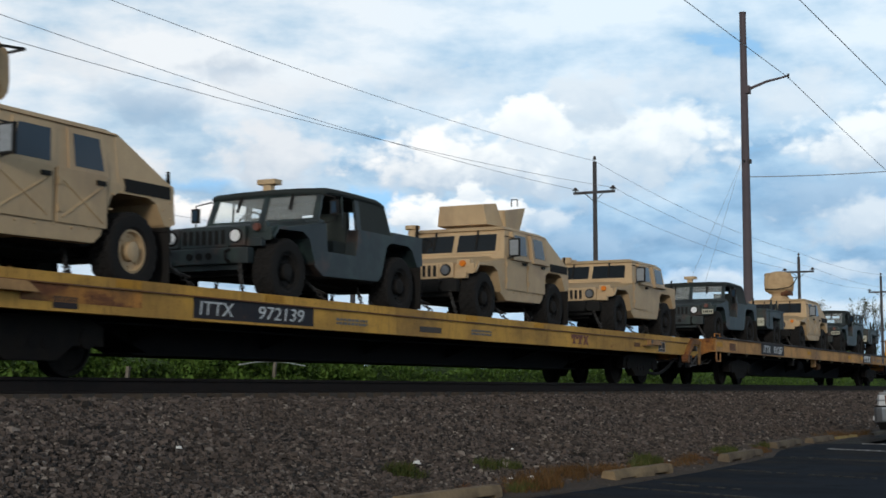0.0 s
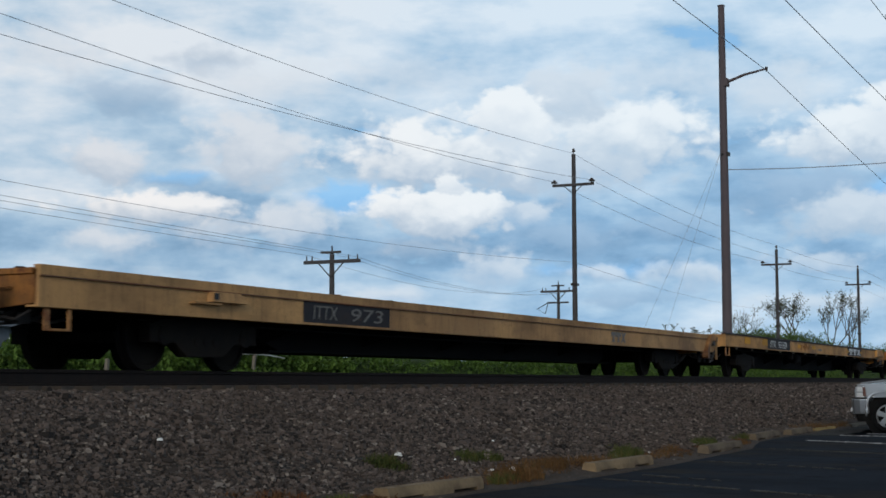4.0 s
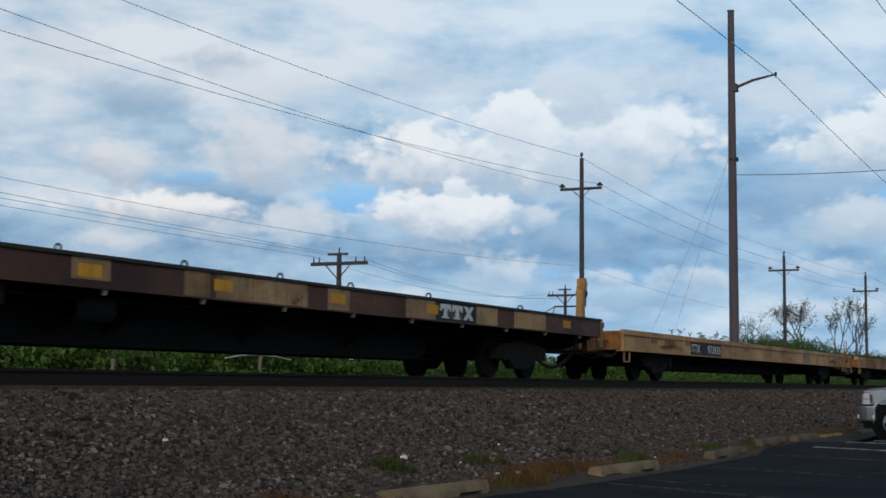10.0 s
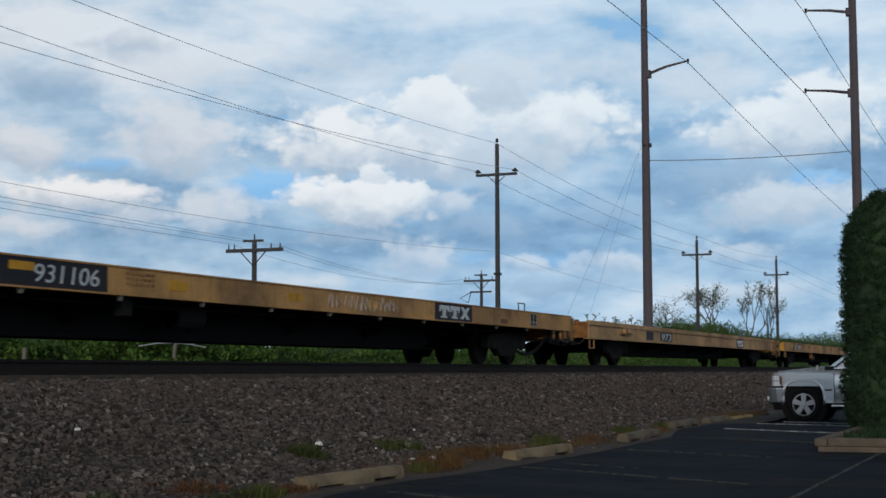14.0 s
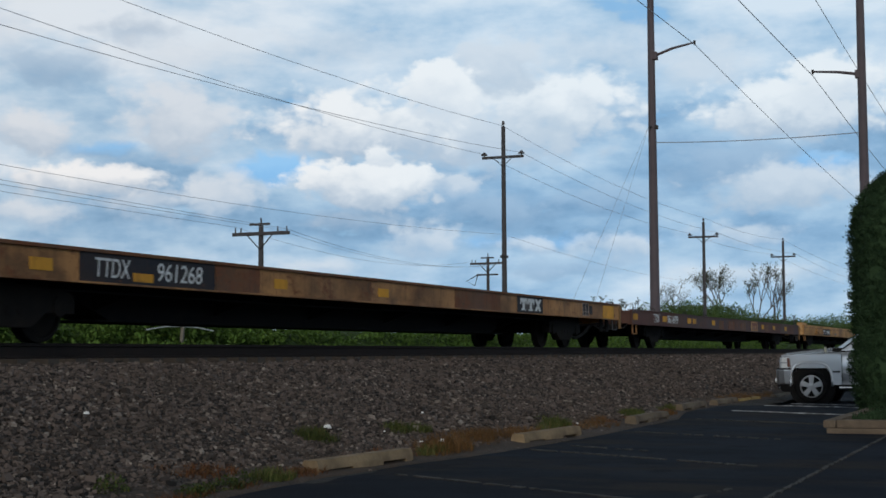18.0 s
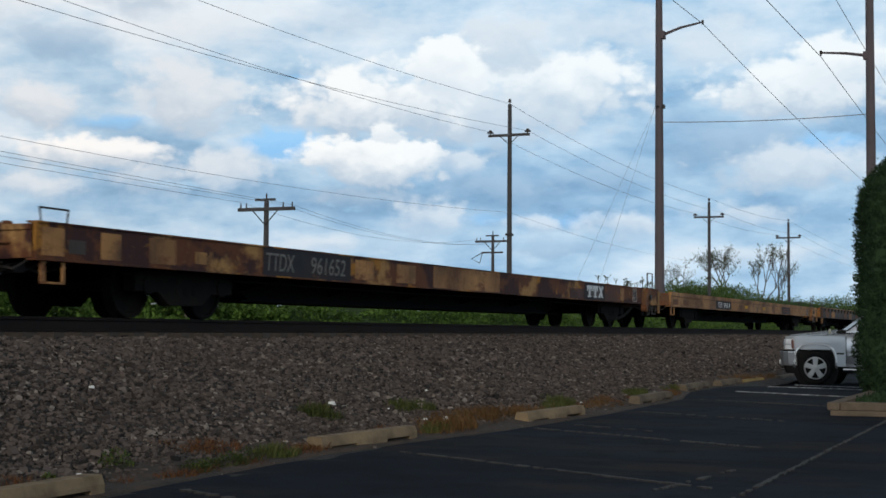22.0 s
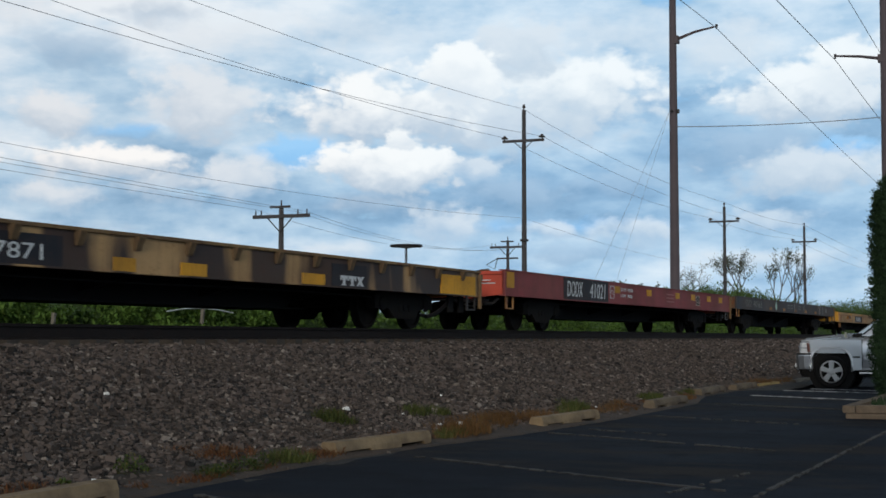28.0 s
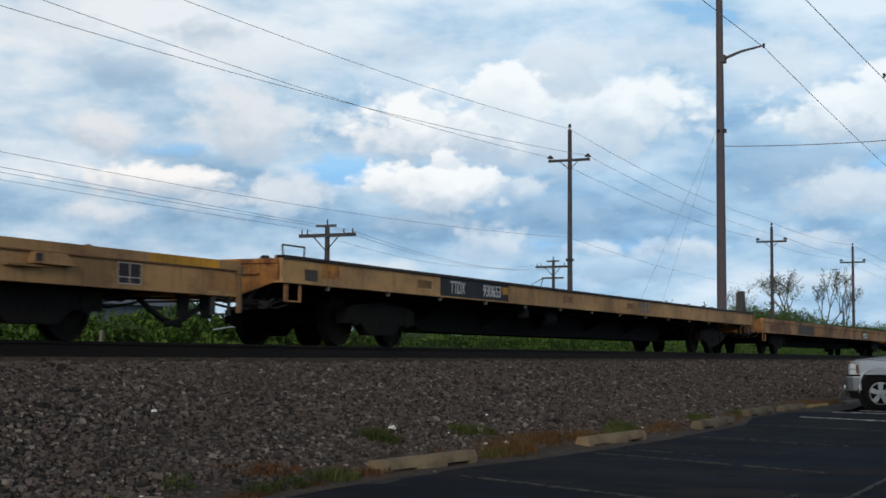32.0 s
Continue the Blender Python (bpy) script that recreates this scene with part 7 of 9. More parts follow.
# fifteenth: brown
c = flatcar(409.1, L89, "channel", "brown", 1.02, 0.40, "empty dark brown flatcar with faded white lettering", "brown")
words(c, 2.22, 2.88, "TTDX", "letter", 0.2, 0.85)
words(c, 3.83, 5.09, "961699", "letter", 0.2, 0.85)
for x in (0.1, 3.31, 6.34, 7.06, 9.81, 18.53, 20.94, 23.65):
    plate(c, x, x + 0.45, "mark", "reflector", 0.3, 0.75)
for x, w in ((10.9, 0.7), (12.4, 1.0), (14.6, 0.8), (19.3, 0.7)):
    plate(c, x, x + w, "rusty", low=0.0, high=0.8)
emblem(c, 16.44, 17.72, "tan_b", "letter_red")
guard(c, 26.74, 27.1, 0.42)
loop(c, 23.3, 23.7)
loop(c, 0.3, 0.6, 0.05)
cleats(c, [1.1, 2.4, 6.2, 9.0])

# sixteenth
c = smooth_car(437.8, "empty yellow-tan flatcar with black panels", "tan", end_paint="tan_b", top=1.08)
part("end_block", Shape().box(0.0, 1.3, -1.34, -1.1, 1.05, 1.18), M["tan_b"], c, bevel=0.015)
bracket(c, 3.33, 5.36, 0.2, 0.95, "tan")
plate(c, 5.56, 8.15, "black", "number_panel")
words(c, 5.7, 6.4, "ITTX")
words(c, 6.9, 8.0, "973465")
plate(c, 8.2, 8.55, "mark", "reflector", 0.4, 0.8)
emblem(c, 17.79, 19.47)
print_bars(c, 9.6, 10.4, 0.2, 0.4)
bracket(c, 23.57, 27.1, 0.1, 1.1, "tan")
sticker(c, 24.3, 24.6, 0.2, 0.8)
loop(c, 26.0, 26.5, 0.1)

# seventeenth: rust-eaten
c = flatcar(466.5, L89, "channel", "eaten", 1.06, 0.44, "empty rust-eaten flatcar with remains of tan paint", "eaten")
for a, b in ((0.1, 0.5), (1.2, 1.6), (2.2, 2.8), (8.0, 8.7), (9.6, 10.4), (23.4, 23.74), (25.5, 26.0)):
    plate(c, a, b, "tan_c", low=0.1, high=0.9)
plate(c, 11.2, 14.6, "tan_c", low=0.0, high=1.0)
plate(c, 0.58, 0.9, "slate", low=0.2, high=0.6)
plate(c, 3.26, 3.54, "tan", low=0.2, high=0.6)
plate(c, 5.04, 7.83, "black", "number_panel")
words(c, 5.12, 5.96, "TTDX", "letter_dim")
words(c, 6.49, 7.63, "961652", "letter_dim")
emblem(c, 20.34, 21.98)
plate(c, 22.0, 23.38, "brown", low=0.0, high=0.95)
plate(c, 19.2, 20.32, "maroon", low=0.0, high=0.6)
sticker(c, 24.58, 24.95)
loop(c, 0.13, 0.65, 0.16)
guard(c, 26.57, 27.1, 0.44)
strut(c, 25.4, 26.2, "rusty")

# eighteenth
c = flatcar(495.2, L89, "smooth", "tan_c", 1.04, 0.41, "empty rust-speckled tan flatcar with two dark panels", "rusty")
plate(c, 6.06, 8.43, "black", "number_panel")
words(c, 6.3, 7.0, "TTDX")
words(c, 7.2, 8.2, "961")
plate(c, 18.3, 20.17, "black", "emblem_panel")
print_bars(c, 18.6, 19.9, 0.15, 0.85, "letter_red", 2)
for a, b in ((0.3, 0.9), (1.5, 2.2), (9.8, 10.3)):
    plate(c, a, b, "rusty", low=0.1, high=0.7)
for x in (10.8, 14.2):
    plate(c, x, x + 0.5, "mark", "reflector", 0.3, 0.7)
plate(c, 23.44, 23.96, "tan_b", low=0.1, high=0.9, proud=0.01)
sticker(c, 24.4, 24.8)
strut(c, 25.2, 26.1)
guard(c, 26.55, 27.1, 0.42)
loop(c, 22.77, 23.14)

# four short cars with stake pockets
L60 = 18.85
for i, (start, paint, label) in enumerate(((524.1, "slate", "empty short flatcar, tarry black over rust and tan"), (543.9, "patchy_b", "empty short flatcar with stake pockets and worn dark and tan paint"),
                                           (564.1, "tan_c", "empty short flatcar with a bright yellow end and stake pockets"), (584.0, "patchy", "empty short flatcar with black and yellow patches and a brake wheel"))):
    c = flatcar(start, L60, "channel", paint, 1.09, 0.48, label, ("orange", "gold", "gold", "gold")[i], ("tan_d", "tan_d", "tan_d", "tan_d")[i], 2.7)
    ribs(c, 16, 0.9, L60 - 0.9, "slate" if i in (0, 2) else "tan_d")
    if i == 0:
        for a, b in ((0.0, 0.4), (1.3, 2.4), (7.6, 8.6), (12.1, 13.0), (16.0, 17.2)):
            plate(c, a, b, "rusty", low=0.05, high=0.9)
        for a, b in ((3.2, 4.4), (9.6, 10.6)):
            plate(c, a, b, "tan_c", low=0.0, high=0.7)
        loop(c, 0.41, 0.97)
        cleats(c, [3.2, 5.5, 7.7, 10.1, 12.4])
    if i == 1:
        for x in (2.4, 9.8, 14.2):
            plate(c, x, x + 0.5, "mark", "reflector", 0.0, 0.4)
        sticker(c, 15.85, 16.27, 0.1, 0.7)
        loop(c, 17.99, 18.56, 0.2)
    if i == 2:
        plate(c, 2.09, 5.75, "slate", "number_panel", 0.0, 0.75)
        words(c, 3.08, 3.71, "OTTX", "letter", 0.1, 0.45, 0.0)
        words(c, 4.4, 5.67, "93739", "letter", 0.1, 0.45, 0.0)
        plate(c, 5.85, 6.25, "letter", "code_plate", 0.0, 0.5)
        words(c, 5.95, 6.2, "B1", "slate", 0.08, 0.4, 0.0)
        for x in (1.0, 8.2, 14.4, 17.6):
            plate(c, x, x + 0.55, "mark", "reflector", 0.0, 0.5)
        emblem(c, 12.99, 13.7, None, "letter_dim", 0.05, 0.45)
        loop(c, 0.3, 0.9)
        guard(c, 18.2, 18.7, 0.45)
        strut(c, 16.9, 17.5, "tan_c")
        sticker(c, 17.6, 18.1, 0.1, 0.7)
    if i == 3:
        for a, b in ((3.0, 6.3), (12.8, 14.0)):
            plate(c, a, b, "black", "number_panel", low=0.0, high=0.8)
        words(c, 4.9, 5.95, "97871", "letter", 0.15, 0.55, 0.0)
        for x, w in ((7.25, 0.45), (8.68, 0.6), (11.87, 0.7), (16.97, 1.1)):
            plate(c, x, x + w, "mark", "reflector", 0.0, 0.38, proud=0.006)
        plate(c, 17.0, 18.6, "mark", "reflector", 0.0, 0.8, proud=0.008)
        emblem(c, 12.98, 13.96, None, "letter", 0.05, 0.4)
        hand_wheel(c, 16.4)

# red and slate government cars
c = flatcar(604.2, 20.4, "channel", "red", 1.205, 0.53, "empty dull red flatcar with bright red end and white lettering", "bright_red", None, 3.1)
plate(c, 3.6, 6.95, "black", "number_panel")
words(c, 3.85, 4.95, "DODX", "letter", 0.15, 0.85)
words(c, 5.5, 6.7, "41021", "letter", 0.15, 0.85)
for x in (7.49, 10.4, 13.39, 15.21, 17.2, 18.8):
    plate(c, x, x + 0.45, "mark", "reflector", 0.5, 0.85)
words(c, 8.0, 8.5, "LD LMT", "letter", 0.62, 0.78, 0.0)
words(c, 8.62, 9.05, "183300", "letter", 0.62, 0.78, 0.0)
words(c, 8.0, 8.42, "LT WT", "letter", 0.30, 0.46, 0.0)
words(c, 8.6, 9.0, "78700", "letter", 0.30, 0.46, 0.0)
part("code_box", Shape().box(7.1, 7.43, -1.420, -1.414, 0.80, 0.815).box(7.1, 7.43, -1.420, -1.414, 1.09, 1.105).box(7.1, 7.115, -1.420, -1.414, 0.80, 1.105).box(7.415, 7.43, -1.420, -1.414, 0.80, 1.105), M["letter"], c)
words(c, 7.2, 7.32, "C", "letter", 0.42, 0.66, 0.0)
sticker(c, 15.8, 16.22, 0.2, 0.8)
print_bars(c, 12.4, 13.2, 0.2, 0.8, "letter_pink", 3)
plate(c, 0.1, 0.5, "mark", "reflector", 0.3, 0.95)
part("end_print", Shape().box(-0.012, 0.004, -1.2, -0.5, 0.92, 0.94).box(-0.012, 0.004, -1.1, -0.4, 0.98, 1.0), M["letter"], c)
c = flatcar(625.6, 20.9, "channel", "slate", 1.235, 0.42, "empty slate-black flatcar with a pale round emblem and orange reflectors", "rusty", None, 3.1)
words(c, 1.4, 2.4, "DODX", "letter_dim", 0.2, 0.8, 0.0)
words(c, 2.7, 4.2, "40563", "letter_dim", 0.2, 0.8, 0.0)
for x in (5.64, 8.26, 10.76, 13.08, 15.55):
    plate(c, x, x + 0.45, "orange", "reflector", 0.08, 0.35)
M["pale_green"] = plain("pale_green_paint", (0.30, 0.42, 0.38), (0.22, 0.33, 0.30), 0.6, 9)
_s = Shape()
_ring = [(6.9 + 0.15 * math.cos(i * math.pi / 12), -1.418, 1.03 + 0.15 * math.sin(i * math.pi / 12)) for i in range(25)]
_s.tube(_ring, 0.012, 4).tube([(6.8, -1.418, 0.95), (6.9, -1.418, 1.13), (7.0, -1.418, 0.95)], 0.016, 4).tube([(6.9, -1.418, 0.9), (6.9, -1.418, 1.05)], 0.016, 4)
part("round_emblem", _s, M["pale_green"], c, "pale green round emblem")
for a, b, w in ((9.2, 9.6, 2), (9.9, 10.3, 2), (11.6, 12.2, 2), (12.6, 13.0, 2)):
    print_bars(c, a, b, 0.3, 0.85, "letter_dim", w)
for x in (10.7, 12.9, 17.6):
    plate(c, x, x + 0.10, "letter_dim", "white_bar", 0.05, 0.95)
sticker(c, 16.4, 16.97, 0.15, 0.95)
plate(c, 18.4, 18.7, "letter_dim", low=0.3, high=0.8)

# last cars in view
c = smooth_car(648.1, "empty golden-tan flatcar with black numbered panel", "tan_b", end_paint="gold", top=1.05, depth=0.44)
painted_end(c)
bracket(c, 2.5, 3.36, 0.5, 1.0, "orange")
plate(c, 5.18, 7.78, "black", "number_panel")
words(c, 5.51, 6.04, "ITTX")
words(c, 6.24, 7.21, "973266")
for x in (3.5, 7.1):
    part("reflector", Shape().box(x, x + 0.45, -HALF - 0.036, -HALF - 0.028, 0.955, 1.04), M["mark"], c)
for x in (3.5, 8.9, 11.4, 12.4):
    print_bars(c, x, x + 0.6, 0.1, 0.4, "tan_c")
emblem(c, 18.73, 20.39)
bracket(c, 23.2, 23.9)
sticker(c, 24.72, 25.16)
part("reflector", Shape().box(25.3, 26.75, -HALF - 0.036, -HALF - 0.028, 0.94, 1.045), M["mark"], c)
plate(c, 26.5, 27.15, "tan_c", low=0.1, high=0.9)
c = channel_car(676.4, "empty tan flatcar with slate numbered panel and rusty end", "tan_b", end_paint="orange")
plate(c, 5.05, 7.99, "black", "number_panel")
words(c, 5.44, 6.04, "TTDX")
words(c, 6.82, 7.62, "930653")
plate(c, 7.7, 7.95, "mark", "reflector", 0.4, 0.8, proud=0.006)
plate(c, 0.61, 0.96, "slate", low=0.1, high=0.6)
plate(c, 1.09, 1.58, "orange", low=0.3, high=0.9)
for x in (4.2, 10.9, 15.0):
    plate(c, x, x + 0.5, "tan_c", low=0.3, high=0.7)
emblem(c, 15.87, 16.75, None, "letter_dim")
loop(c, 0.1, 0.7)
part("end_post", Shape().hull([(26.3, -1.3, 1.0), (26.9, -1.3, 1.0), (26.9, -1.1, 1.0), (26.3, -1.1, 1.0)], [(26.5, -1.3, 1.85), (26.7, -1.3, 1.85), (26.7, -1.1, 1.85), (26.5, -1.1, 1.85)]), M["slate"], c)
c = smooth_car(704.9, "empty rust-streaked tan flatcar", "tan_c", end_paint="orange")
plate(c, 5.4, 8.0, "slate", "number_panel")
plate(c, 1.0, 2.6, "rusty", low=0.1, high=0.8)
emblem(c, 18.4, 19.6)
c = smooth_car(733.5, "empty tan flatcar at the far end of the string", "tan_b", end_paint="orange")
# ---------------------------------------------------------------- vehicles


def vehicle_paint(name, a, b, c, rough=0.6, scale=1.1, dust=0.35):
    n = Nodes(name)
    col = n.mix(n.band(n.noise(scale, 4, 0.55), 0.40, 0.52), a, b)
    col = n.mix(n.band(n.noise(scale * 0.8, 4, 0.55, shift=(7, 3, 1)), 0.56, 0.64), col, c)
    f = n.noise(30, 4)
    col = n.mix(n.math("MULTIPLY", n.band(n.noise(2.6, 6, 0.7, stretch=(1, 1, 0.5)), 0.48, 0.75), dust), col, (0.16, 0.13, 0.10))
    col = n.mix(n.math("MULTIPLY", n.band(f, 0.55, 0.75), 0.2), col, tuple(0.5 * v for v in a))
    return n.done(col, rough, bump=f, strength=0.08, distance=0.003)


M["sand"] = vehicle_paint("desert_tan_paint", (0.52, 0.365, 0.205), (0.47, 0.33, 0.185), (0.42, 0.29, 0.165), 0.6, 0.9, 0.30)
M["camo"] = vehicle_paint("dark_green_camouflage", (0.019, 0.036, 0.034), (0.009, 0.017, 0.020), (0.045, 0.030, 0.025), 0.55, 1.9, 0.07)
M["canvas"] = plain("dark_green_canvas", (0.015, 0.021, 0.020), (0.022, 0.028, 0.026), 0.9, 3)
M["cover"] = plain("tan_fabric_cover", (0.52, 0.36, 0.20), (0.42, 0.28, 0.15), 0.9, 4, 0, 0.5, 0.02, 9)
M["tyre"] = plain("dusty_black_tyre", (0.011, 0.011, 0.011), (0.020, 0.018, 0.017), 0.92, 5, 0, 0.5, spec=0.2)
M["frame"] = plain("black_chassis", (0.010, 0.010, 0.010), (0.017, 0.015, 0.014), 0.85, 5, spec=0.25)
M["strap"] = plain("dull_chain_steel", (0.06, 0.055, 0.05), (0.035, 0.03, 0.028), 0.6, 9, 0.5)
M["signal"] = plain("orange_signal_lens", (0.78, 0.22, 0.015), (0.66, 0.17, 0.02), 0.25, 9)
M["signal_dull"] = plain("dusty_red_lens", (0.16, 0.05, 0.03), (0.11, 0.04, 0.03), 0.5, 9)
M["lamp"] = plain("frosted_bright_lamp_glass", (0.86, 0.87, 0.88), (0.74, 0.76, 0.78), 0.15, 30)
M["lamp_dim"] = plain("dusty_clear_lamp_glass", (0.20, 0.21, 0.23), (0.13, 0.14, 0.16), 0.12, 12, 0.3)
M["mirror_back"] = plain("pale_mirror_light", (0.26, 0.275, 0.285), (0.20, 0.215, 0.23), 0.25, 9)
M["mirror"] = plain("mirror_silver", (0.80, 0.80, 0.80), (0.75, 0.75, 0.75), 0.06, 9, 1.0, 0.0)
M["chrome"] = plain("bright_lamp_bowl", (0.85, 0.85, 0.86), (0.75, 0.75, 0.76), 0.15, 9, 1.0, 0.0)
M["placard"] = plain("pale_placard", (0.55, 0.54, 0.42), (0.46, 0.45, 0.36), 0.7, 9)
_n = Nodes("dark_vehicle_glass")
M["glass_dark"] = _n.done((0.012, 0.016, 0.02), 0.06, spec=0.6)
# near-black with weak gloss: the dark reflection of trees is put into the colour
_n = Nodes("dark_dull_glass")
M["glass_dull"] = _n.done((0.010, 0.012, 0.015), 0.08, spec=0.22)
_n = Nodes("blue_armour_glass")
M["glass_blue"] = _n.done((0.012, 0.026, 0.046), 0.09, spec=0.28)
_n = Nodes("clear_glass")
M["glass_clear"] = _n.done((0.80, 0.85, 0.85), 0.03)
_n.bsdf.inputs["Transmission Weight"].default_value = 0.88
_n.bsdf.inputs["IOR"].default_value = 1.35


def slab(s, corners, u0, u1, v0, v1, out=0.012, thick=0.02):
    """A thin plate on a four-sided face: corners (low start, low end, high end, high start)."""
    a, b, c, d = (Vector(p) for p in corners)
    nrm = (b - a).cross(d - a).normalized()

    def at(u, v):
        return a.lerp(b, u).lerp(d.lerp(c, u), v)

    q = [at(u0, v0), at(u1, v0), at(u1, v1), at(u0, v1)]
    return s.hull([p + nrm * (out - thick) for p in q], [p + nrm * out for p in q])


def tyre_mesh(r, w):
    return Shape().lathe(0, [(r * 0.56, -w * 0.42), (r * 0.62, -w * 0.5), (r * 0.90, -w * 0.5), (r * 0.97, -w * 0.46), (r, -w * 0.38), (r, -w * 0.05), (r, w * 0.05), (r, w * 0.38), (r * 0.97, w * 0.46), (r * 0.90, w * 0.5), (r * 0.62, w * 0.5), (r * 0.56, w * 0.42)],
                         88, 0, 0, 0.035, r * 0.95, True).mesh("tyre")


def hub_mesh(r, w):
    s = Shape().lathe(0, [(r * 0.57, -w * 0.38), (r * 0.50, -w * 0.40), (r * 0.46, -w * 0.22), (r * 0.26, -w * 0.20), (r * 0.24, -w * 0.46), (r * 0.12, -w * 0.50)], 22, first=False)
    for i in range(8):
        a = i * math.pi / 4
        s.rod((r * 0.38 * math.cos(a), -w * 0.20, r * 0.38 * math.sin(a)), (r * 0.38 * math.cos(a), -w * 0.28, r * 0.38 * math.sin(a)), 0.016, None, 6)
    return s.mesh("rim")


def road_wheel(parent, x, y, r, w, mat_rim, near):
    t = part("wheel", shared(("tyre", r, w), lambda: tyre_mesh(r, w)), M["tyre"], parent, "dusty black lugged tyre", m=pose(x, y, r, 0, 0, 0 if near else 180))
    part("rim", shared(("hub", r, w), lambda: hub_mesh(r, w)), M[mat_rim], t)


VEHICLES = []


def truck_body(style):
    """The low hull of the utility truck, its front axle at x = 0, nose towards -x."""
    prof = [(-0.44, 0.88), (-0.44, 1.06), (0.2, 1.13), (0.93, 1.26), (4.06, 1.25), (4.10, 0.86), (3.93, 0.80)]
    if style == "open":
        # no doors: the side is cut down to the rocker between cowl and canvas
        prof[4:4] = [(1.03, 1.25), (1.07, 0.84), (1.90, 0.84), (1.97, 1.25)]
    prof += [(3.88, 0.84), (3.72, 1.08), (3.56, 1.13), (3.02, 1.13), (2.88, 1.07), (2.70, 0.60), (2.58, 0.50), (0.95, 0.47), (0.66, 0.62), (0.50, 0.98), (0.32, 1.06), (-0.28, 1.04), (-0.42, 0.90)]
    return prof


def chain_mesh(a, b):
    """A taut chain of welded links from a to b, with a lever binder in the middle."""
    a, b = Vector(a), Vector(b)
    d = (b - a).normalized()
    u = d.cross(Vector((0, 0, 1))).normalized()
    w = u.cross(d)
    n = int((b - a).length / 0.062)
    s = Shape()
    for i in range(n):
        c, v = a + (b - a) * ((i + 0.5) / n), (u, w)[i % 2]
        s.tube([c + d * x + v * y for x, y in ((-0.044, 0.0), (-0.028, 0.024), (0.028, 0.024), (0.044, 0.0), (0.028, -0.024), (-0.028, -0.024), (-0.044, 0.0))], 0.010, 4)
    c = a + (b - a) * 0.45
    s.rod(c - d * 0.09, c + d * 0.09, 0.026, None, 6).rod(c, c + d * 0.22 + w * 0.07, 0.014, None, 5)
    return s.mesh("chain")


def humvee(front_axle, deck_z, mat, cab, rear, label, turret="", rim="tyre", doors="x", antenna=False, placards=False, snorkel=False):
    ob = thing("utility_truck", pose(front_axle, 0, deck_z), label, "military truck", "military trucks on the train")
    VEHICLES.append((ob, front_axle, deck_z))
    P = M[mat]
    W = 1.06
    prof = truck_body("open" if cab.startswith("soft") else "closed")
    part("body", Shape().hull([(x, -W, z) for x, z in prof], [(x, W, z) for x, z in prof]), P, ob, bevel=0.015)
    part("chassis", Shape().box(-0.35, 4.0, -0.46, 0.46, 0.42, 0.72).box(-0.15, 0.15, -0.85, 0.85, 0.40, 0.56).box(3.15, 3.45, -0.85, 0.85, 0.40, 0.56).box(0.6, 2.7, -0.9, 0.9, 0.48, 0.62), M["frame"], ob)
    part("hood", Shape().hull([(-0.46, -0.80, 1.03), (0.94, -0.92, 1.22), (0.94, 0.92, 1.22), (-0.46, 0.80, 1.03)], [(-0.42, -0.60, 1.10), (0.94, -0.72, 1.31), (0.94, 0.72, 1.31), (-0.42, 0.60, 1.10)]), P, ob, bevel=0.03)
    for sg in (-1, 1):
        f = [(0.66, 0.62), (0.50, 0.98), (0.32, 1.06), (-0.28, 1.04), (-0.42, 0.90), (-0.44, 0.94), (-0.30, 1.09), (0.34, 1.11), (0.55, 1.01), (0.71, 0.62)]
        s = Shape().hull([(x, sg * (W - 0.02), z) for x, z in f], [(x, sg * (W + 0.035), z) for x, z in f])
        part("fender_flare", s, P, ob)
    part("grille", Shape().box(-0.51, -0.42, -0.40, 0.40, 0.80, 1.07), P, ob, bevel=0.015)
    part("lower_panel", Shape().box(-0.47, -0.36, -0.92, 0.92, 0.80, 0.92), P, ob, bevel=0.015)
    for i in range(7):
        y = -0.321 + 0.107 * i
        part("grille_slot", shared("slot", lambda: Shape().box(-0.517, -0.48, -0.032, 0.032, 0.84, 1.04).mesh("slot", 0.01)), M["frame"], ob, m=pose(0, y, 0))
    for sg in (-1, 1):
        part("headlight_box", Shape().box(-0.52, -0.38, sg * 0.55 - 0.14, sg * 0.55 + 0.14, 0.81, 1.08), P, ob, bevel=0.02)
        h = part("headlight", Shape().rod((-0.545, sg * 0.54, 0.95), (-0.515, sg * 0.54, 0.95), 0.095, 0.11, 18), M["frame"], ob)
        part("reflector", Shape().rod((-0.552, sg * 0.54, 0.95), (-0.543, sg * 0.54, 0.95), 0.075, 0.085, 16), M["lamp" if mat == "camo" else "lamp_dim"], h)
        g = part("lamp_guard", Shape().box(-0.45, -0.34, sg * 0.86 - 0.13, sg * 0.86 + 0.13, 0.98, 1.14), P, ob, bevel=0.03)
        part("turn_signal", Shape().rod((-0.50, sg * 0.85, 1.06), (-0.44, sg * 0.85, 1.06), 0.052, 0.06, 12), M["signal" if mat == "sand" else "signal_dull"], g)
    part("bumper", Shape().box(-0.62, -0.46, -0.80, 0.80, 0.56, 0.78).box(-0.52, -0.32, -0.6, 0.6, 0.48, 0.80), M["frame"] if mat == "sand" else P, ob, bevel=0.015)
    for i in (-1, 0, 1):
        part("tow_hole", Shape().rod((-0.632, i * 0.16, 0.67), (-0.618, i * 0.16, 0.67), 0.05, None, 10), M["frame"], ob)
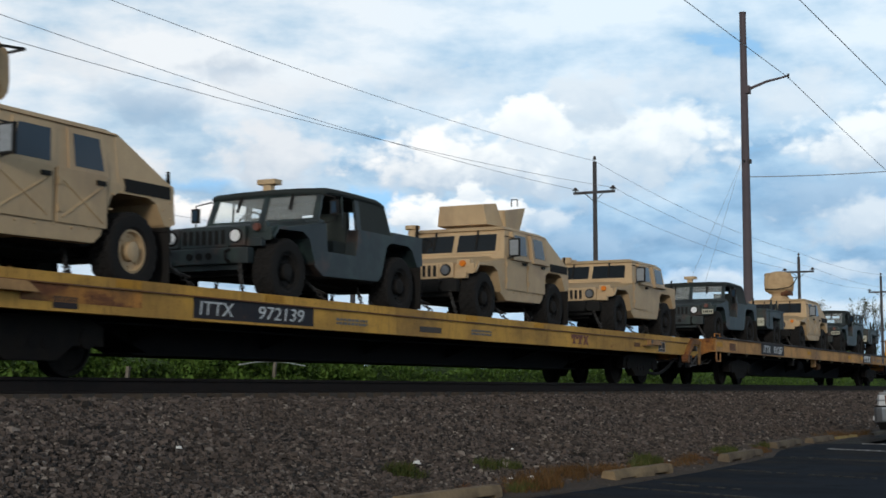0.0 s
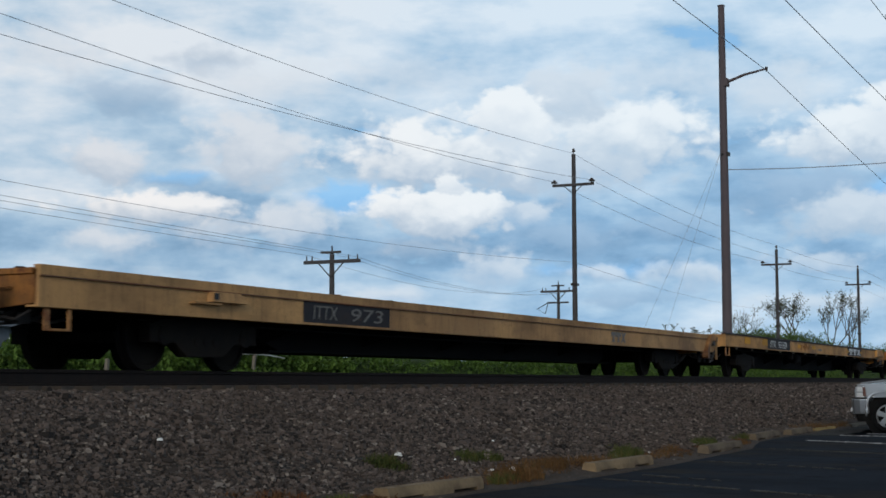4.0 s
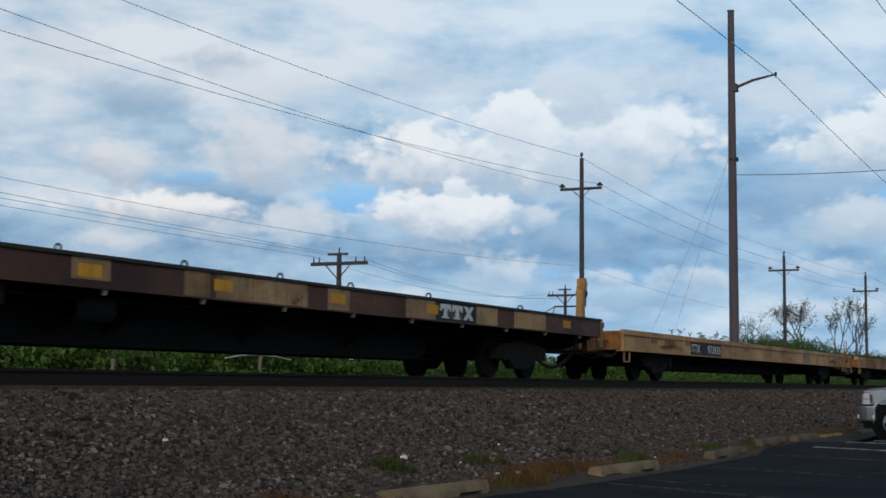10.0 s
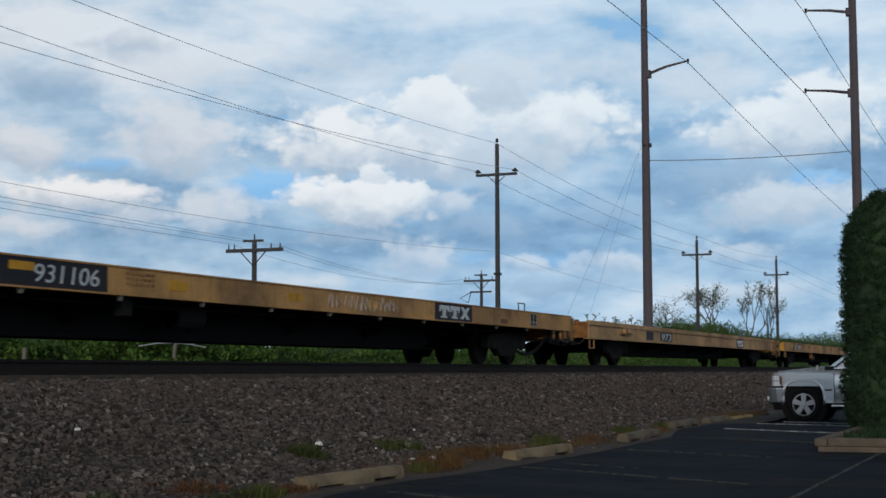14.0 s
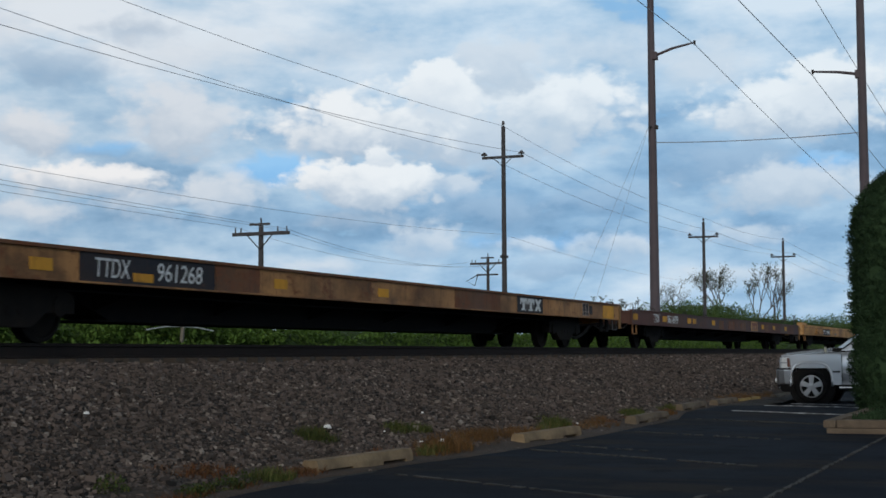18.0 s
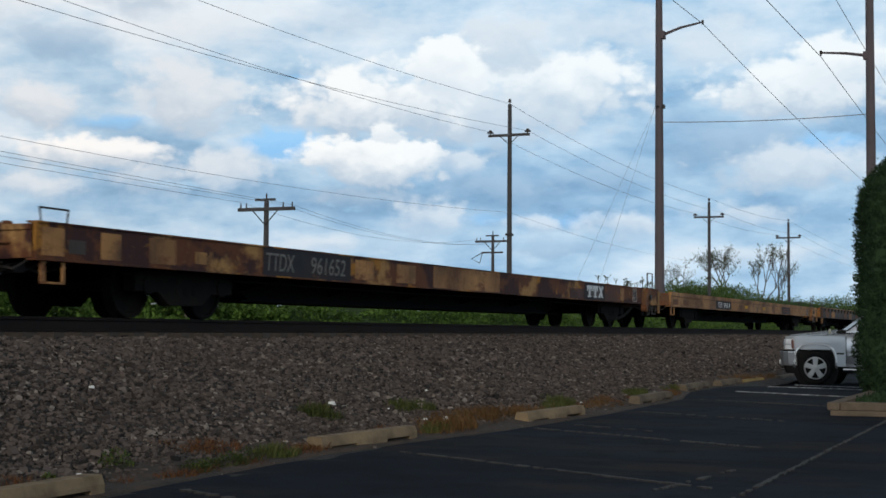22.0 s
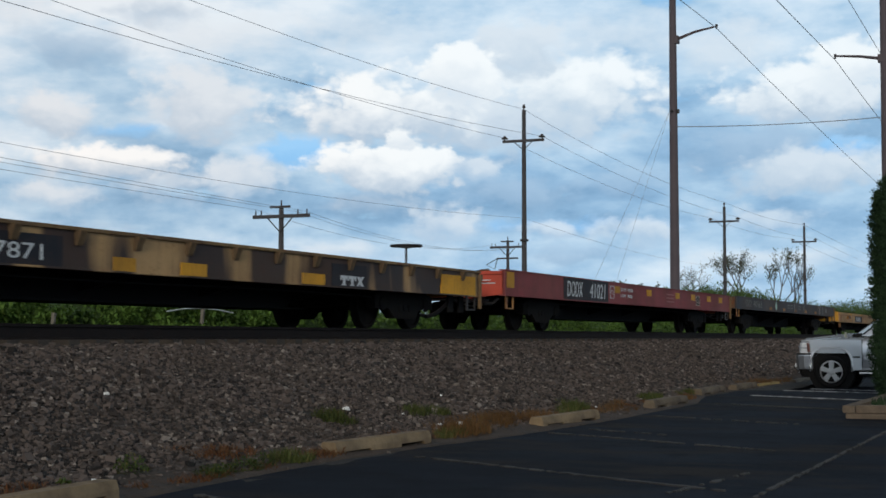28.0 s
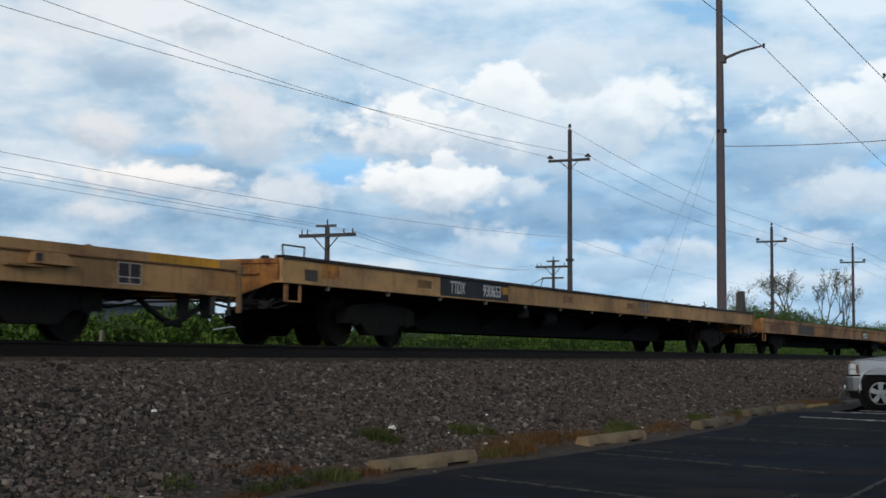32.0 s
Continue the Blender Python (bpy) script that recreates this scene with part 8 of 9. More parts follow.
    for sg in (-1, 1):
        part("tow_shackle", Shape().tube([(-0.62, sg * 0.5, 0.58), (-0.72, sg * 0.5, 0.62), (-0.72, sg * 0.5, 0.72), (-0.61, sg * 0.5, 0.76)], 0.022, 6), M["frame"], ob)
    if placards:
        for sg in (-1, 1):
            pl = part("bumper_plate", Shape().box(-0.505, -0.49, sg * 0.90 - 0.15, sg * 0.90 + 0.15, 0.84, 0.96), M["placard"], ob)
            s = Shape()
            for k in range(5):
                s.box(-0.512, -0.504, sg * 0.90 - 0.13 + 0.055 * k, sg * 0.90 - 0.095 + 0.055 * k, 0.87, 0.93)
            part("plate_marks", s, M["frame"], pl)
    for x in (0.0, 3.30):
        for sg in (-1, 1):
            road_wheel(ob, x, sg * 0.91, 0.47, 0.32, rim, sg < 0)
    # windscreen
    T = {"slant4": 1.82, "hard2": 1.77, "soft4": 1.74, "soft2": 1.74}[cab]
    front = [(0.93, 0.98, 1.28), (0.93, -0.98, 1.28), (1.13, -0.95, T), (1.13, 0.95, T)]
    roof_end = {"soft4": 2.92, "soft2": 2.10, "hard2": 3.12, "slant4": 3.04}[cab]
    side = [(0.93, -1.04, 1.25), (roof_end + 0.10, -1.04, 1.25), (roof_end, -0.96, T), (1.13, -0.96, T)]
    far = [(roof_end + 0.10, 1.04, 1.25), (0.93, 1.04, 1.25), (1.13, 0.96, T), (roof_end, 0.96, T)]
    hard = not cab.startswith("soft")
    if hard:
        low = [(0.91, -1.04, 1.23), (roof_end + 0.10, -1.04, 1.23), (roof_end + 0.10, 1.04, 1.23), (0.91, 1.04, 1.23)]
        high = [(1.13, -0.96, T), (roof_end, -0.96, T), (roof_end, 0.96, T), (1.13, 0.96, T)]
        part("cab", Shape().hull(low, high), P, ob, bevel=0.02)
        part("roof", Shape().hull([(1.07, -0.99, T - 0.01), (roof_end + 0.03, -0.99, T - 0.01), (roof_end + 0.03, 0.99, T - 0.01), (1.07, 0.99, T - 0.01)], [(1.20, -0.88, T + 0.065), (roof_end - 0.06, -0.88, T + 0.065), (roof_end - 0.06, 0.88, T + 0.065), (1.20, 0.88, T + 0.065)]), P, ob, bevel=0.012)
        for u0, u1 in ((0.07, 0.475), (0.525, 0.93)):
            fr = part("windscreen_frame", slab(Shape(), front, u0 - 0.03, u1 + 0.03, 0.14, 0.90, 0.012), P, ob, bevel=0.006)
            part("windscreen_pane", slab(Shape(), front, u0, u1, 0.22, 0.82, 0.018), M["glass_dark"], fr)
            part("wiper", slab(Shape(), front, (u0 + u1) / 2 - 0.01, (u0 + u1) / 2 + 0.01, 0.30, 0.98, 0.034, 0.012), M["frame"], fr)
        boxed = doors == "plain"
        spans = ((0.15, 0.41), (0.60, 0.83)) if cab == "slant4" else ((0.20, 0.48), (0.68, 0.92))
        for k, face in enumerate((side, far)):
            for u0, u1 in spans:
                if k:
                    u0, u1 = 1 - u1, 1 - u0
                out = 0.07 if boxed else 0.018
                fr = part("window_frame", slab(Shape(), face, u0 - 0.045, u1 + 0.045, 0.03, 0.93, out, out + 0.01), P, ob, bevel=0.01)
                part("window_pane", slab(Shape(), face, u0, u1, 0.16, 0.82, out + 0.004), M["glass_blue"], fr)
                if boxed:
                    part("window_sill", slab(Shape(), face, u0 - 0.06, u1 + 0.06, -0.04, 0.05, out + 0.03, out + 0.04), P, fr, bevel=0.01)
    else:
        part("windscreen_frame", slab(slab(slab(slab(slab(Shape(), front, 0.0, 1.0, 0.0, 0.10, 0.02, 0.04), front, 0.0, 1.0, 0.88, 1.0, 0.02, 0.04), front, 0.0, 0.05, 0.1, 0.88, 0.02, 0.04), front, 0.95, 1.0, 0.1, 0.88, 0.02, 0.04), front, 0.475, 0.525, 0.1, 0.88, 0.02, 0.04), P, ob)
        for u0, u1 in ((0.05, 0.475), (0.525, 0.95)):
            pn = part("windscreen_pane", slab(Shape(), front, u0, u1, 0.10, 0.88, 0.002, 0.006), M["glass_clear"], ob)
            pn.visible_shadow = False
            part("wiper", slab(Shape(), front, (u0 + u1) / 2 - 0.012, (u0 + u1) / 2 + 0.012, 0.40, 0.98, 0.04, 0.012), M["frame"], pn)
        # a taut canvas top with rounded shoulders, bowed over its hoops and turned down at the back
        rows = [(1.07, T - 0.02), (1.10, T + 0.035), (1.20, T + 0.06), (1.55, T + 0.072), (0.5 * (1.55 + roof_end), T + 0.068), (roof_end - 0.22, T + 0.055), (roof_end - 0.07, T + 0.02), (roof_end + 0.03, T - 0.09)]
        shell = Shape()
        across = [(-1.0, -0.075), (-0.985, -0.025), (-0.93, 0.0), (-0.5, 0.018), (0.0, 0.024), (0.5, 0.018), (0.93, 0.0), (0.985, -0.025), (1.0, -0.075)]
        grid = [(x, y, z + dz) for x, z in rows for y, dz in across]
        k = len(across)
        shell.add(grid, [(a * k + b, a * k + b + 1, (a + 1) * k + b + 1, (a + 1) * k + b) for a in range(len(rows) - 1) for b in range(k - 1)])
        shell.add([(x, y * 0.985, z - 0.022) for x, y, z in grid], [(a * k + b, (a + 1) * k + b, (a + 1) * k + b + 1, a * k + b + 1) for a in range(len(rows) - 1) for b in range(k - 1)])
        part("canvas_roof", shell, M["canvas"], ob, "dark canvas roof", smooth=True)
        for x in (1.62, roof_end - 0.4):
            part("roof_hoop", Shape().tube([(x, -0.99, 1.26), (x, -0.96, T - 0.03), (x, -0.85, T + 0.03), (x, 0.85, T + 0.03), (x, 0.96, T - 0.03), (x, 0.99, 1.26)], 0.02, 6), P, ob)
        for k, face in enumerate((side, far)):
            cut = 0.54 if cab == "soft4" else 0.86
            a = (cut, 1.0) if k == 0 else (0.0, 0.5 * (1 - cut))
            part("canvas_side", slab(Shape(), face, a[0], a[1], 0.0, 0.97, 0.01, 0.03), M["canvas"], ob)
            b = (cut - 0.06, cut + 0.01) if k == 0 else (0.99 - cut, 1.06 - cut)
            part("door_post", slab(Shape(), face, b[0], b[1], 0.0, 0.97, 0.01, 0.04), P, ob)
        rear_face = [(roof_end + 0.10, -1.0, 1.25), (roof_end + 0.10, 1.0, 1.25), (roof_end, 0.95, T - 0.02), (roof_end, -0.95, T - 0.02)]
        part("canvas_back", slab(slab(slab(Shape(), rear_face, 0.0, 0.22, 0.0, 0.97, 0.0, 0.02), rear_face, 0.78, 1.0, 0.0, 0.97, 0.0, 0.02), rear_face, 0.22, 0.78, 0.0, 0.25, 0.0, 0.02), M["canvas"], ob)
        part("cowl", Shape().box(0.90, 1.03, -1.02, 1.02, 0.80, 1.30), P, ob, bevel=0.012)
        part("centre_tunnel", Shape().box(1.03, 2.05, -0.36, 0.36, 0.70, 1.16), M["canvas"], ob, bevel=0.03)
        for y in (-0.62, 0.62):
            part("seat", Shape().box(1.55, 2.02, y - 0.24, y + 0.24, 0.86, 1.06).box(1.92, 2.05, y - 0.24, y + 0.24, 1.04, 1.52), M["canvas"], ob, bevel=0.03)
        ring = [(1.36 + 0.10 * math.sin(i * math.pi / 8), 0.5 + 0.2 * math.cos(i * math.pi / 8), 1.36 + 0.18 * math.sin(i * math.pi / 8)) for i in range(17)]
        part("steering_wheel", Shape().tube(ring, 0.018, 5), M["frame"], ob)
    # doors
    bounds = {"slant4": ((0.92, 1.86), (1.93, 2.78)), "hard2": ((0.92, 1.9),), "soft2": (), "soft4": ()}[cab]
    for sg in (-1, 1):
        for x0, x1 in bounds:
            s = Shape()
            y = sg * (W + 0.004)
            s.box(x0, x1, min(y, y + sg * 0.02), max(y, y + sg * 0.02), 0.68, 1.30)
            d = part("door", s, P, ob, bevel=0.012)
            y2 = sg * (W + 0.024)
            if doors == "x":
                part("x_rib", Shape().rod((x0 + 0.08, y2, 0.74), (x1 - 0.08, y2, 1.16), 0.014, None, 4).rod((x0 + 0.08, y2, 1.16), (x1 - 0.08, y2, 0.74), 0.014, None, 4), P, d)
            part("handle", Shape().box(x1 - 0.20, x1 - 0.06, min(y2, y2 + sg * 0.03), max(y2, y2 + sg * 0.03), 1.17, 1.22), M["frame"], d)
            for z in (0.80, 1.10):
                part("hinge", Shape().box(x0, x0 + 0.07, min(y2, y2 + sg * 0.02), max(y2, y2 + sg * 0.02), z, z + 0.08), P, d)
            part("door_seam", Shape().box(x1 + 0.012, x1 + 0.026, min(y - sg * 0.01, y + sg * 0.004), max(y - sg * 0.01, y + sg * 0.004), 0.68, 1.24), M["frame"], d)
        small = 0.0 if mat == "sand" else 1.0
        mir = part("mirror", Shape().box(0.96, 1.01, sg * 1.22 - 0.11 + 0.04 * small, sg * 1.22 + 0.11 - 0.04 * small, 1.28 + 0.08 * small, 1.62 - 0.04 * small), M["frame"], ob, bevel=0.015)
        # on tan trucks a pale front plate paints in the light seen there
        part("mirror_face", Shape().box(0.952, 0.961, sg * 1.22 - 0.085 + 0.045 * small, sg * 1.22 + 0.085 - 0.045 * small, 1.31 + 0.08 * small, 1.59 - 0.04 * small), M["mirror_back"] if mat == "sand" else M["glass_blue"], mir)
        part("mirror_arm", Shape().tube([(0.99, sg * 1.04, 1.25), (0.99, sg * 1.22, 1.28), (0.99, sg * 1.22, 1.62), (1.08, sg * 0.98, 1.68)], 0.013, 5), M["frame"], mir)
    # rear
    if rear == "slant":
        tail = [(roof_end - 0.02, 1.23), (4.10, 1.23), (4.10, 1.33), (3.98, 1.37), (roof_end + 0.06, T + 0.015), (roof_end - 0.02, T + 0.03)]
        part("slant_back", Shape().hull([(x, -1.05 + 0.14 * (z - 1.23), z) for x, z in tail], [(x, 1.05 - 0.14 * (z - 1.23), z) for x, z in tail]), P, ob, bevel=0.02)
        part("cargo_vent", Shape().box(3.12, 3.98, -W - 0.014, -W + 0.03, 1.16, 1.31), M["frame"], ob)
    else:
        for sg in (-1, 1):
            part("bed_side", Shape().box(roof_end + 0.15, 4.08, min(sg * 1.0, sg * 1.06), max(sg * 1.0, sg * 1.06), 1.23, 1.31), P, ob, bevel=0.01)
        part("bed_floor", Shape().box(roof_end + 0.15, 4.06, -1.0, 1.0, 1.18, 1.262), P, ob)
        if rear == "rails":
            for sg in (-1, 1):
                for x in (2.36, 2.92, 3.5, 4.06):
                    part("stake", Shape().box(x - 0.03, x + 0.03, min(sg * 1.02, sg * 1.07), max(sg * 1.02, sg * 1.07), 1.24, 1.73), P, ob)
                for z in (1.38, 1.53, 1.68):
                    part("rail_slat", Shape().box(2.32, 4.10, min(sg * 1.07, sg * 1.09), max(sg * 1.07, sg * 1.09), z - 0.04, z + 0.04), P, ob)
            part("tail_rail", Shape().box(4.08, 4.11, -1.05, 1.05, 1.58, 1.66).box(4.08, 4.11, -1.05, 1.05, 1.34, 1.42), P, ob)
    part("rear_bumper", Shape().box(4.12, 4.24, -0.9, 0.9, 0.66, 0.82), M["frame"], ob, bevel=0.01)
    for sg in (-1, 1):
        part("tail_light", Shape().box(4.13, 4.18, sg * 0.85 - 0.10, sg * 0.85 + 0.10, 0.95, 1.05), M["signal"], ob)
        part("mud_flap", Shape().box(3.93, 3.95, sg * 0.87 - 0.23, sg * 0.87 + 0.23, 0.14, 0.80).box(3.91, 3.97, sg * 0.87 - 0.22, sg * 0.87 + 0.22, 0.76, 0.82), M["frame"], ob)
    if antenna:
        part("roof_box", Shape().box(1.16, 1.36, -0.08, 0.24, T + 0.17, T + 0.25).box(1.20, 1.32, 0.02, 0.16, T, T + 0.18), M["sand"], ob, "tan box on the roof", bevel=0.015)
    if cab == "hard2":
        part("roof_vent", Shape().hull([(1.10, 0.52, T + 0.03), (1.62, 0.52, T + 0.05), (1.62, 0.92, T + 0.03), (1.10, 0.92, T + 0.0)], [(1.16, 0.56, T + 0.12), (1.56, 0.56, T + 0.13), (1.56, 0.88, T + 0.12), (1.16, 0.88, T + 0.11)]).rod((1.34, 0.72, T + 0.11), (1.34, 0.72, T + 0.17), 0.12, None, 10), P, ob, bevel=0.01)
    if snorkel:
        part("snorkel", Shape().rod((0.80, 0.80, 1.30), (0.80, 0.80, 1.86), 0.085, None, 12).rod((0.80, 0.80, 1.86), (0.80, 0.80, 1.93), 0.14, 0.14, 12), P, ob)
    for x, sg in ((3.95, -1),):
        part("whip_base", Shape().rod((4.05, sg * 0.98, 1.28), (4.05, sg * 0.98, 1.52), 0.035, 0.02, 8), M["frame"], ob)
    if turret == "shield":
        t = part("turret_ring", Shape().rod((2.05, 0, 1.88), (2.05, 0, 1.97), 0.62, 0.58, 24), P, ob)
        part("front_shield", Shape().hull([(1.30, -0.52, 1.95), (1.95, -0.58, 1.95), (1.95, 0.58, 1.95), (1.30, 0.52, 1.95)], [(1.26, -0.46, 2.33), (1.72, -0.52, 2.39), (1.72, 0.52, 2.39), (1.26, 0.46, 2.33)]), P, t, bevel=0.01)
        part("side_shield", Shape().hull([(1.95, -0.62, 1.95), (2.75, -0.56, 1.95), (2.75, -0.52, 1.95), (1.95, -0.57, 1.95)], [(1.9, -0.62, 2.27), (2.95, -0.60, 2.43), (2.95, -0.56, 2.43), (1.9, -0.57, 2.27)]), P, t)
        part("side_shield", Shape().hull([(1.95, 0.57, 1.95), (2.75, 0.52, 1.95), (2.75, 0.56, 1.95), (1.95, 0.62, 1.95)], [(1.9, 0.57, 2.27), (2.95, 0.56, 2.43), (2.95, 0.60, 2.43), (1.9, 0.62, 2.27)]), P, t)
        part("rear_shield", Shape().hull([(2.70, -0.55, 1.95), (2.76, -0.55, 1.95), (2.76, 0.55, 1.95), (2.70, 0.55, 1.95)], [(2.90, -0.58, 2.41), (2.95, -0.58, 2.41), (2.95, 0.58, 2.41), (2.90, 0.58, 2.41)]), P, t)
        part("sight_bracket", Shape().tube([(2.5, -0.5, 2.41), (2.5, -0.5, 2.55), (2.8, -0.5, 2.59), (2.8, -0.5, 2.45)], 0.012, 5), M["frame"], t)
    if turret == "bag":
        t = part("mount_post", Shape().rod((1.50, 0, T - 0.02), (1.50, 0, T + 0.20), 0.42, 0.27, 12).rod((1.50, 0, T + 0.18), (1.50, 0, T + 0.42), 0.27, 0.34, 12), M["cover"], ob, "tan fabric-wrapped mount")
        # folded cloth over a boxy mount: flat faces with soft creases and sags
        bm = bmesh.new()
        bmesh.ops.create_icosphere(bm, subdivisions=5, radius=1.0)
        for v in bm.verts:
            p = v.co.copy()
            q = Vector([math.copysign(abs(c) ** 0.42, c) for c in p])
            q *= 0.92 / max(0.75, q.length ** 0.35)
            fold = 0.05 * noise.noise(Vector((p.x * 2.2, p.y * 2.2, p.z * 0.9))) + 0.035 * math.sin(9 * p.y + 4 * p.x + 2.5 * p.z)
            k = 1 + fold + 0.02 * noise.noise(p * 7.0)
            v.co = Vector((q.x * 0.46 * k, q.y * 0.54 * k, q.z * 0.43 * k))
            v.co.y += 0.10 * p.z * (p.x > 0)
        me = bpy.data.meshes.new("bag")
        bm.to_mesh(me)
        bm.free()
        part("fabric_cover", me, M["cover"], t, "folded tan fabric cover over a boxy mount", m=pose(1.52, 0.02, T + 0.64, 0, 0, 14))
        part("mount_bracket", Shape().box(1.20, 1.50, -0.46, -0.10, T + 0.20, T + 0.34).rod((1.02, -0.34, T + 0.30), (1.30, -0.34, T + 0.30), 0.06, None, 10), M["rusty"], t, "brown bracket under the cover", bevel=0.02)
        pts = [(1.06, 0.40, T + 0.42), (1.03, 0.0, T + 0.40), (1.04, -0.44, T + 0.46), (1.16, -0.56, T + 0.58), (1.55, -0.575, T + 0.80), (2.0, -0.50, T + 0.86), (2.03, 0.0, T + 0.84)]
        part("tie_rope", Shape().tube(pts, 0.018, 5), M["frame"], t)
    # lashing chains
    for x0, x1 in ((-0.55, -1.15), (0.75, 1.25), (2.55, 2.1), (4.1, 4.75)):
        for sg in (-1, 1):
            part("lashing_chain", shared(("chain", x0, x1, sg), lambda: chain_mesh((x0, sg * 0.62, 0.62), (x1, sg * 1.1, -0.02))), M["strap"], ob)
    if mat == "sand":
        # bolt heads along the sills, the wheel arches and the door edges
        bolt = shared("bolt", lambda: Shape().rod((0, 0.0, 0), (0, -0.014, 0), 0.020, 0.013, 8).mesh("bolt"))
        for x, z in ((1.02, 0.72), (1.30, 0.64), (1.60, 0.64), (1.90, 0.66), (2.20, 0.64), (2.50, 0.66), (2.78, 0.74), (0.86, 0.82), (0.80, 1.00), (0.86, 1.14), (2.86, 0.92), (2.90, 1.10), (3.05, 1.14), (3.60, 1.14), (3.86, 1.02), (4.00, 0.92), (4.00, 1.12)):
            for sg in (-1, 1):
                part("bolt", bolt, P, ob, m=pose(x, sg * (W + 0.001), z, 0, 0, 0 if sg < 0 else 180))
    return ob


def cargo_trailer(axle, deck_z, number, label):
    ob = thing("cargo_trailer", pose(axle, 0, deck_z), label, "trailer", "trailers on the train")
    VEHICLES.append((ob, axle, deck_z))
    P = M["camo"]
    x0, x1 = -1.30, 0.93
    prof = [(x0, 1.25), (x1, 1.25), (x1, 0.70), (0.46, 0.70), (0.46, 1.02), (-0.44, 1.02), (-0.44, 0.66), (x0 + 0.12, 0.66), (x0, 0.74)]
    part("body", Shape().hull([(x, -1.04, z) for x, z in prof], [(x, 1.04, z) for x, z in prof]), P, ob, bevel=0.012)
    part("cargo_rim", Shape().box(x0 - 0.02, x1 + 0.02, -1.06, 1.06, 1.215, 1.26), P, ob, bevel=0.008)
    part("canvas_lid", Shape().hull([(x0, -1.02, 1.255), (x1, -1.02, 1.255), (x1, 1.02, 1.255), (x0, 1.02, 1.255)], [(x0 + 0.1, -0.7, 1.285), (x1 - 0.1, -0.7, 1.285), (x1 - 0.1, 0.7, 1.285), (x0 + 0.1, 0.7, 1.285)]), M["canvas"], ob)
    for i in range(5):
        y = -0.92 + 0.46 * i
        part("front_rib", Shape().box(x0 - 0.035, x0 + 0.01, y - 0.035, y + 0.035, 0.76, 1.21), P, ob)
    for sg in (-1, 1):
        for x in (-0.92, 0.72):
            part("side_rib", Shape().box(x - 0.035, x + 0.035, min(sg * 1.03, sg * 1.06), max(sg * 1.03, sg * 1.06), 0.72, 1.21), P, ob)
        part("well_lip", Shape().box(-0.48, 0.50, min(sg * 1.03, sg * 1.07), max(sg * 1.03, sg * 1.07), 1.02, 1.06), P, ob)
        road_wheel(ob, 0, sg * 0.90, 0.47, 0.30, "tyre", sg < 0)
    part("chassis", Shape().box(x0 + 0.05, x1, -0.5, 0.5, 0.52, 0.72).box(-0.06, 0.06, -0.9, 0.9, 0.42, 0.54), M["frame"], ob)
    part("drawbar", Shape().rod((x0 + 0.05, -0.45, 0.62), (x0 - 1.05, 0.0, 0.60), 0.05, None, 6).rod((x0 + 0.05, 0.45, 0.62), (x0 - 1.05, 0.0, 0.60), 0.05, None, 6), P, ob)
    part("jack_leg", Shape().rod((x0 - 0.5, -0.25, 0.75), (x0 - 0.5, -0.25, 0.05), 0.04, None, 8).box(x0 - 0.58, x0 - 0.42, -0.33, -0.17, 0.0, 0.05), M["frame"], ob)
    for x in (-0.51, 0.21):
        for sg in (-1, 1):
            y = sg * 1.0
            part("bow_stake", Shape().box(x - 0.07, x + 0.07, y - 0.025, y + 0.025, 1.24, 1.40).hull([(x - 0.075, y - 0.025, 1.40), (x + 0.075, y - 0.025, 1.40), (x + 0.075, y + 0.025, 1.40), (x - 0.075, y + 0.025, 1.40)],
                                                                                                [(x - 0.02, y - 0.015, 1.57), (x + 0.02, y - 0.015, 1.57), (x + 0.02, y + 0.015, 1.57), (x - 0.02, y + 0.015, 1.57)]), M["canvas"], ob)
    pl = part("number_card", Shape().box(x0 - 0.050, x0 - 0.036, -0.98, -0.78, 0.74, 0.98), M["placard"], ob)
    me = text_mesh(number, 0.12)
    part("card_number", me, M["frame"], pl, m=pose(x0 - 0.053, -0.88, 0.86, 0, 0, -90))
    for xa, xb in ((x0, x0 - 0.5), (x1, x1 + 0.5)):
        for sg in (-1, 1):
            part("lashing_chain", Shape().tube([(xa, sg * 0.6, 0.62), (xb, sg * 1.1, -0.02)], 0.022, 5), M["strap"], ob)


D0, D1 = 1.012, 1.035
humvee(10.58, D0, "sand", "slant4", "slant", "desert-tan four-door utility truck with wrapped roof mount on a flatcar", "bag", "sand")
humvee(17.28, D0, "camo", "soft4", "bed", "dark camouflage open-cab utility truck with canvas roof on a flatcar", "", "tyre", "plain", True)
humvee(23.80, D0, "sand", "slant4", "slant", "armoured desert-tan utility truck with angular roof turret on a flatcar", "shield", "tyre", "plain", False, False, True)
humvee(31.00, D0, "sand", "hard2", "bed", "desert-tan hardtop utility truck with short cargo bed on a flatcar", "", "tyre", "plain")
humvee(38.95, D1, "camo", "soft4", "bed", "dark camouflage utility truck with canvas cab roof chained down", "", "tyre", "plain", True, True)
cargo_trailer(45.58, D1, "107", "dark green box trailer with two upright bow stakes")
humvee(48.95, D1, "sand", "slant4", "slant", "desert-tan four-door utility truck carrying a fabric-wrapped roof mount", "bag", "tyre")
humvee(55.70, D1, "camo", "soft2", "rails", "dark green utility truck with slatted stake sides on its bed", "", "tyre", "plain", False, True)
cargo_trailer(62.30, D1, "207", "dark green covered box trailer on a flatcar")

# ---------------------------------------------------------------- the parked pickup

